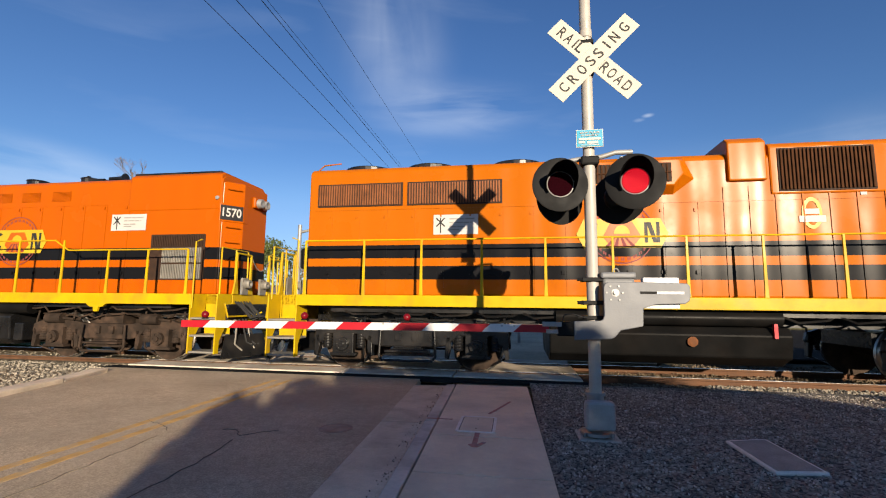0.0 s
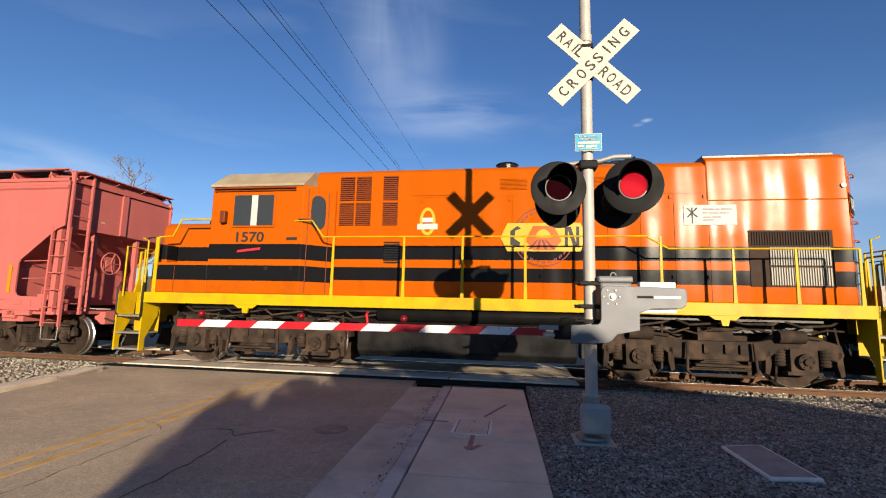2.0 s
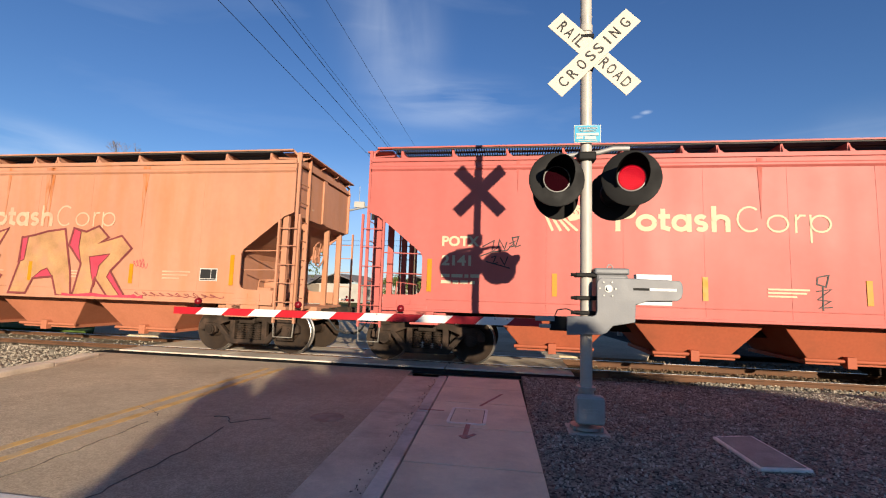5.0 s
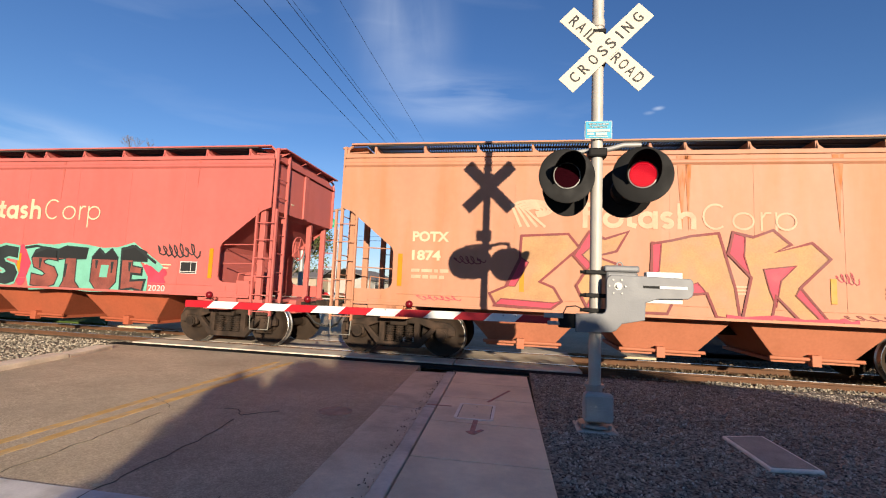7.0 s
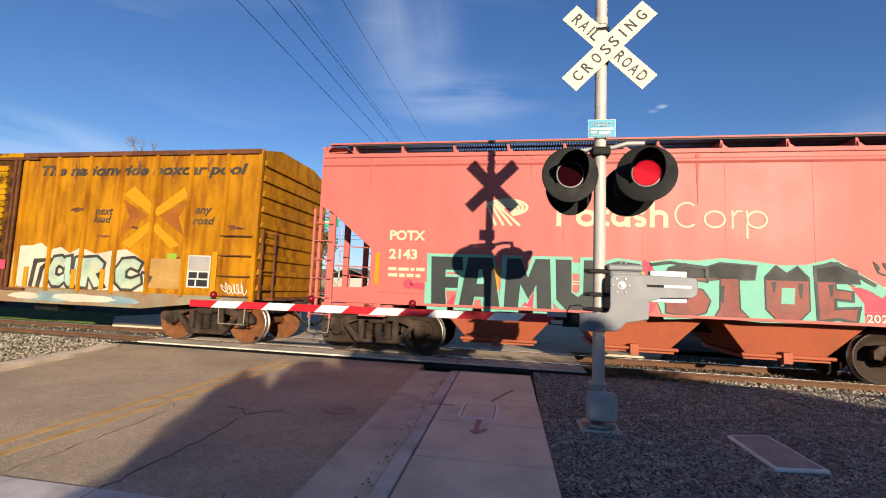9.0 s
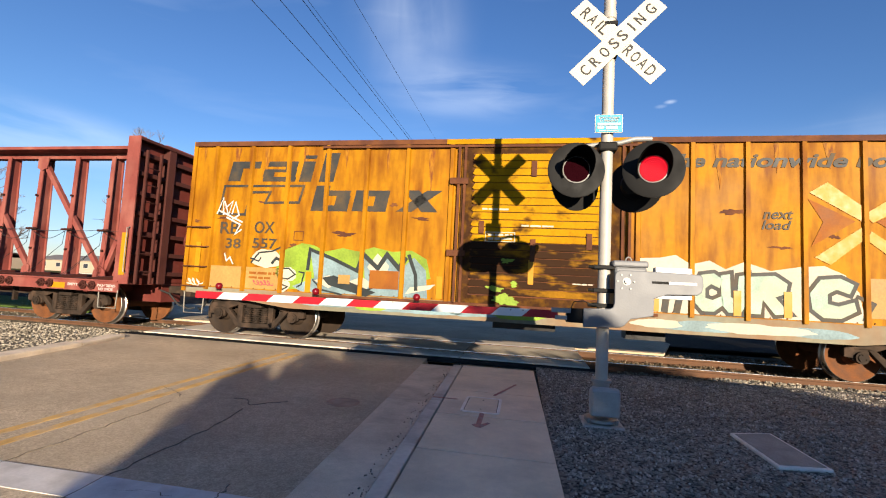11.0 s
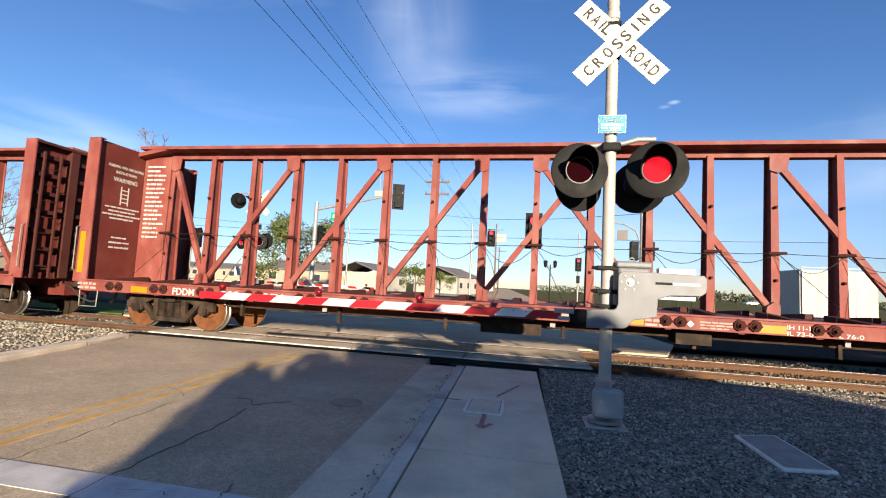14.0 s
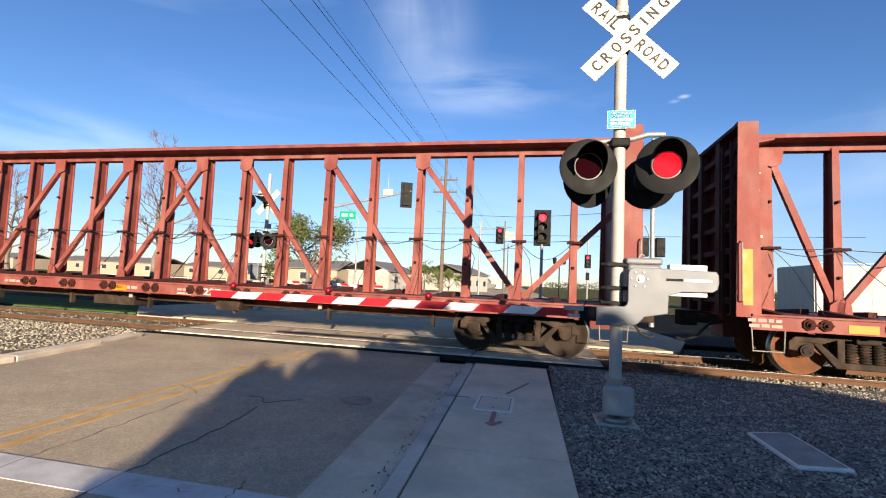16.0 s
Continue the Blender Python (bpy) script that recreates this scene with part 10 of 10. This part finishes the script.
    prism(bm, [(-0.46, 4.50), (-0.46, 4.42), (-0.10, 4.415), (-0.10, 4.26), (0.10, 4.26), (0.10, 4.415), (0.46, 4.42), (0.46, 4.50)], -H + 0.1, H - 0.1, "x")
    part("top_chord", bm, "beam_red", car, "red top chord of the centre beam", bevel=0.006)
    # posts, tapering upwards, each a flanged web
    for x in st:
        bm = bmesh.new()
        for sy in (-1, 1):
            v = []
            for z, y, w in ((1.04, 0.17, 0.080), (4.30, 0.125, 0.060)):
                for dx in (-w, w):
                    for dy in (-0.012, 0.012):
                        v.append(bm.verts.new((x + dx, sy * y + dy, z)))
            for q in ((0, 1, 3, 2), (4, 6, 7, 5), (0, 4, 5, 1), (2, 3, 7, 6), (0, 2, 6, 4), (1, 5, 7, 3)):
                bm.faces.new([v[i] for i in q])
        prism(bm, [(-0.17, 1.04), (0.17, 1.04), (0.125, 4.30), (-0.125, 4.30)], x - 0.012, x + 0.012, "x")
        part("post", bm, "beam_red", car, "tapered red steel post")
        bm = bmesh.new()
        for z in (2.28, 1.75, 3.2):
            if z == 2.28:
                box(bm, x - 0.12, x + 0.12, -0.25, -0.15, z, z + 0.05)
                cyl(bm, (x - 0.15, -0.24, z + 0.02), (x + 0.16, -0.25, z + 0.03), 0.03, n=8)
            else:
                box(bm, x - 0.02, x + 0.02, -0.23, -0.16, z, z + 0.05)
        pieces("cable_guide", bm, "cable_iron", car)
    # long diagonals, each over two bays, mirrored at the middle; a short one in each end bay
    for s in (-1, 1):
        for a, b in ((-0.5, 1.5), (1.5, 3.5), (3.5, 5.5), (5.5, 7.5)) + (((8.5, 7.5),) if lettered else ()):
            x0, x1 = s * a * STEP, s * b * STEP
            for sy in (-1,):
                bm = bmesh.new()
                bar(bm, (x0, -0.10, 4.22), (x1, -0.10, 1.10), 0.12, 0.05)
                part("diagonal", bm, "beam_red", car, "red diagonal brace")
                bm = bmesh.new()
                g = 0.10 * (1 if x1 > x0 else -1)
                prism(bm, [(x0 - g, 4.28), (x0 + g * 2.6, 4.28), (x0 + g * 2.2, 3.98), (x0 + g * 0.6, 3.92), (x0 - g, 3.98)], -0.185, -0.165)
                prism(bm, [(x1 + g * 0.6, 1.05), (x1 - g * 2.0, 1.05), (x1 - g * 1.7, 1.26), (x1 - g * 0.4, 1.36), (x1 + g * 0.6, 1.30)], -0.225, -0.20)
                pieces("gusset", bm, "beam_red", car)
    if not lettered:
        for s in (-1, 1):
            bm = bmesh.new()
            bar(bm, (s * (H - 0.1), -0.10, 2.95), (s * 7.6 * STEP, -0.10, 1.10), 0.12, 0.05)
            part("diagonal", bm, "beam_red", car, "red diagonal brace")
    # slack tie-down cables
    rng = random.Random(int(-u))
    for k in range(len(st) - 1):
        for reach in ((0.01, 0.06), (0.1, 0.4)):
            a, b = st[k], st[k + 1]
            z0, z1, sag = 2.30, 2.30 + rng.uniform(-0.05, 0.05), rng.uniform(*reach)
            bm = bmesh.new()
            pts = [(a + (b - a) * i / 8, -0.26, z0 + (z1 - z0) * i / 8 - sag * math.sin(math.pi * i / 8)) for i in range(9)]
            tube(bm, pts, 0.007, 5)
            if rng.random() < 0.5:
                tube(bm, [(a, -0.26, 2.3), (a + 0.25, -0.5, 1.9), (a + rng.uniform(0.2, 0.5), -1.2, 1.3), (a + rng.uniform(0.2, 0.6), -W, 1.0)], 0.006, 5)
            part("tie_down_cable", bm, "wire", car, "slack tie-down cable")
    # end bulkheads and the lettered plate beside each
    for s in (-1, 1):
        xb = s * H
        bm = bmesh.new()
        box(bm, min(xb, xb - s * 0.03), max(xb, xb - s * 0.03), -W, W, 1.0, 4.36)
        sheet_ob = part("bulkhead", bm, "beam_dark", car, "dark red end bulkhead sheet")
        if s < 0:
            turn = pose(xb + 0.034, 0, 0, 0, 0, 90)
            for txt, a, b, z0, z1 in (("LOADING AND UNLOADING", -1.22, -0.22, 3.80, 3.87), ("INSTRUCTIONS", -1.0, -0.42, 3.66, 3.73), ("WARNING", -1.05, -0.38, 3.46, 3.57)):
                lettering(sheet_ob, txt, a, b, z0, z1, 0.0, "decal_white", bold=0.015, label="white stencilled words").matrix_basis = turn
            lines = []
            for z, ya, yb in ((2.80, -1.2, -0.25), (2.71, -1.1, -0.35), (2.62, -1.25, -0.2), (2.53, -1.05, -0.4), (2.06, -0.95, -0.5), (1.94, -1.0, -0.42), (1.82, -1.0, -0.45)):
                lines += words(ya, yb, z, 0.045, int(z * 100))
            lines += [rect(-0.82, -0.79, 2.90, 3.36), rect(-0.62, -0.59, 2.90, 3.36)] + [rect(-0.79, -0.62, z, z + 0.025) for z in (2.96, 3.06, 3.16, 3.26)]
            plates(sheet_ob, lines, 0.0, "decal_white", "stencil", "white stencilled lines", 0.003)
            for ob in sheet_ob.children:
                if ob.name.startswith("stencil"):
                    ob.matrix_basis = turn
        for sy in (-1, 1):
            bm = bmesh.new()
            a, b = sorted((xb - s * 0.12, xb + s * 0.20))
            prism(bm, [(a - 0.03, 1.0), (b + 0.03, 1.0), (b, 4.38), (a, 4.38)], sy * (W + 0.01), sy * (W - 0.02))
            for zz in (1.0, 4.36):
                box(bm, a, b, min(sy * W, sy * (W - 0.14)), max(sy * W, sy * (W - 0.14)), zz, zz + 0.02)
            part("bulkhead_edge", bm, "beam_red", car, "red channel edge of the bulkhead")
        bm = bmesh.new()
        for k in range(7):
            z = 1.2 + k * 0.46
            box(bm, min(xb, xb + s * 0.14), max(xb, xb + s * 0.14), -W + 0.15, W - 0.05, z, z + 0.10)
        for y in (-0.55, 0.45, 1.2):
            box(bm, min(xb, xb + s * 0.18), max(xb, xb + s * 0.18), y - 0.11, y + 0.11, 1.0, 4.34)
        box(bm, min(xb, xb + s * 0.2), max(xb, xb + s * 0.2), -W, W, 4.30, 4.37)
        pieces("bulkhead_rib", bm, "beam_grime_shade", car, "boxed ribs on the bulkhead", bevel=0.008)
        end_ladder(car, xb + s * 0.22, -1.35, -0.95, [1.3, 1.7, 2.1, 2.5, 2.9, 3.3, 3.7], 1.0, 4.1, "beam_grime_shade")
        if lettered:
            a, b = sorted((s * 9.90, s * (H - 0.05)))
            plate = boxes("lettered_plate", [(a, b, -0.20, -0.16, 1.04, 4.28)], "beam_red" if s < 0 else "beam_dark", car, "red plate with white stencilled safety small_print")
            rows, z = [], 4.0
            k = 0
            rng2 = random.Random(77 + s)
            while z > 2.15:
                if not (s > 0 and (2.45 < z < 2.62 or 3.05 < z < 3.35)):
                    rows += words(a + 0.10, b - 0.08 - rng2.uniform(0, 0.25), z, 0.052, int(z * 100))
                z -= 0.115
            plates(plate, rows, -0.202, "decal_white", "stencil", "white stencilled lines", 0.003)
            if s > 0:
                lettering(plate, "ATTENTION", a + 0.08, b - 0.05, 2.48, 2.60, -0.202, "decal_white", bold=0.02)
                lettering(plate, "LA SECURITE", a + 0.08, b - 0.10, 3.22, 3.31, -0.202, "decal_white", bold=0.02)
                lettering(plate, "AVANT TOUT", a + 0.08, b - 0.16, 3.07, 3.16, -0.202, "decal_white", bold=0.02)
        if lettered or s < 0:
            boxes("handhold_plate", [(min(xb - s * 0.02, xb + s * 0.13), max(xb - s * 0.02, xb + s * 0.13), -W - 0.02, -W - 0.012, 1.2, 2.15)], "reflector", car, "yellow reflective strip")
        bm = bmesh.new()
        tube(bm, [(xb + s * 0.17, -W - 0.02, 1.25), (xb + s * 0.17, -W - 0.09, 1.27), (xb + s * 0.17, -W - 0.09, 2.25), (xb + s * 0.17, -W - 0.02, 2.28)], 0.013, 6)
        part("grab_iron", bm, "steel_step", car)
        stirrup(car, min(xb, xb - s * 0.5), max(xb, xb - s * 0.5), -W, 0.45, 0.85)
        bm = bmesh.new()
        bar(bm, (s * (H - 0.85), -0.2, 4.44), (s * (H - 0.05), -0.2, 4.28), 0.10, 0.25)
        part("chord_gusset", bm, "beam_red", car)
        freight_truck(car, s * (H - 1.94), "running_gear", "wheel_orange" if lettered else "wheel")
        coupler(car, s * (H - 0.1), s)
    brake_wheel(car, H + 0.3, 0.2, 2.1, "beam_dark")
    return car


M["spray_olive"] = mat("spray_olive", (0.35, 0.19, 0.085), 0.6, var=0.2, scale=3, dirt=(0.385, 0.185, 0.115), dirt_amount=0.8, dirt_scale=2.5, bump=0)
M["rust_stain"] = mat("rust_stain", (0.34, 0.105, 0.025), 0.7, var=0.2, scale=4, dirt=(0.385, 0.185, 0.115), dirt_amount=0.75, dirt_scale=3, streak=5, dirt_lo=0.35, dirt_hi=0.6, bump=0)
M["rust_run_yellow"] = mat("rust_run_yellow", (0.14, 0.042, 0.006), 0.75, var=0.25, scale=6, dirt=(0.30, 0.13, 0.004), dirt_amount=0.85, dirt_scale=5, streak=4, dirt_lo=0.38, dirt_hi=0.62, bump=0)
M["spray_aqua"] = mat("spray_aqua", (0.25, 0.34, 0.27), 0.6, var=0.25, scale=3, dirt=(0.36, 0.34, 0.22), dirt_amount=0.8, dirt_scale=2.0, bump=0)
M["rust_streak_red"] = mat("rust_streak_red", (0.27, 0.065, 0.045), 0.7, var=0.2, scale=4, dirt=(0.385, 0.102, 0.088), dirt_amount=0.75, dirt_scale=3, streak=5, dirt_lo=0.35, dirt_hi=0.6, bump=0)
M["stencil_pink"] = mat("stencil_pink", (0.36, 0.23, 0.20), 0.7, var=0.2, scale=6, bump=0)
M["badge_yellow"] = mat("badge_yellow", (0.45, 0.29, 0.015), 0.4, var=0.06, bump=0)
M["rust_field"] = mat("rust_field", (0.20, 0.062, 0.006), 0.7, var=0.2, scale=3, dirt=(0.28, 0.11, 0.004), dirt_amount=0.7, dirt_scale=2, bump=0)
M["badge_orange"] = mat("badge_orange", (0.36, 0.08, 0.002), 0.35, var=0.06, bump=0)
M["screen_copper"] = mat("screen_copper", (0.19, 0.066, 0.022), 0.55, 0.2, var=0.3, scale=5, dirt=(0.2, 0.08, 0.03), dirt_amount=0.6, dirt_scale=3, bump=0)
M["faded_print"] = mat("faded_print", (0.25, 0.235, 0.22), 0.6, var=0.1, bump=0)
M["tank_black"] = mat("tank_black", (0.006, 0.006, 0.006), 0.35, var=0.2, scale=2, dirt=(0.016, 0.013, 0.011), dirt_amount=0.4, dirt_scale=1.5, bump=0.03, spec=0.04)
M["grid_brown"] = mat("grid_brown", (0.06, 0.026, 0.012), 0.8, var=0.3, scale=5, bump=0, spec=0.05)
M["cable_iron"] = mat("cable_iron", (0.045, 0.016, 0.013), 0.9, var=0.2, bump=0, spec=0.05)
M["sill_mix"] = mat("sill_mix", (0.17, 0.16, 0.11), 0.7, var=0.25, scale=0.7, dirt=(0.19, 0.073, 0.022), dirt_amount=0.9, dirt_scale=0.8, bump=0.08)

long_loco()
yellow_loco()
hopper(-29.75, "hopper_red", "2141", "salmon-red covered hopper car with cream markings", marks_first)
hopper(-43.73, "hopper_salmon", "1874", "sun-faded orange covered hopper car with graffiti", marks_second, "cream_faded")
hopper(-57.69, "hopper_red", "2143", "salmon-red covered hopper car with mint and black graffiti", marks_third)
boxcar()
beam_car(-93.0, 10.74, True, "empty red centre-beam flat car with white stencilled end plates", "274")
beam_car(-116.42, 10.74, False, "empty red centre-beam flat car with tall end bulkheads", "7227")


# ---- what moves: the whole train rolls past, every wheelset turns ----
SPEED = ((0, 6.31), (1, 6.41), (2, 6.49), (4.2, 6.54), (6.3, 6.62), (8, 6.72), (9.2, 6.77), (11.3, 6.76), (12.5, 6.72), (13.5, 6.86), (14.5, 6.88), (15, 6.80), (16, 6.68))


def run(t):
    """Metres rolled since the start."""
    ts = np.linspace(0, t, 200)
    v = np.interp(ts, [a for a, _ in SPEED], [b for _, b in SPEED])
    return float(((v[1:] + v[:-1]) / 2 * np.diff(ts)).sum())


def motions():
    for ob, u in VEHICLES:
        walk(ob, [(t, LINE @ pose(u + run(t), TRACK, 0)) for t in range(17)])
    rolled = [run(k / 10) for k in range(161)]
    for ob, x, r in ROLLING:
        walk(ob, [(k / 10, pose(x, 0, r, 0, math.degrees(rolled[k] / r) % 360.0, 0)) for k in range(161)])


motions()
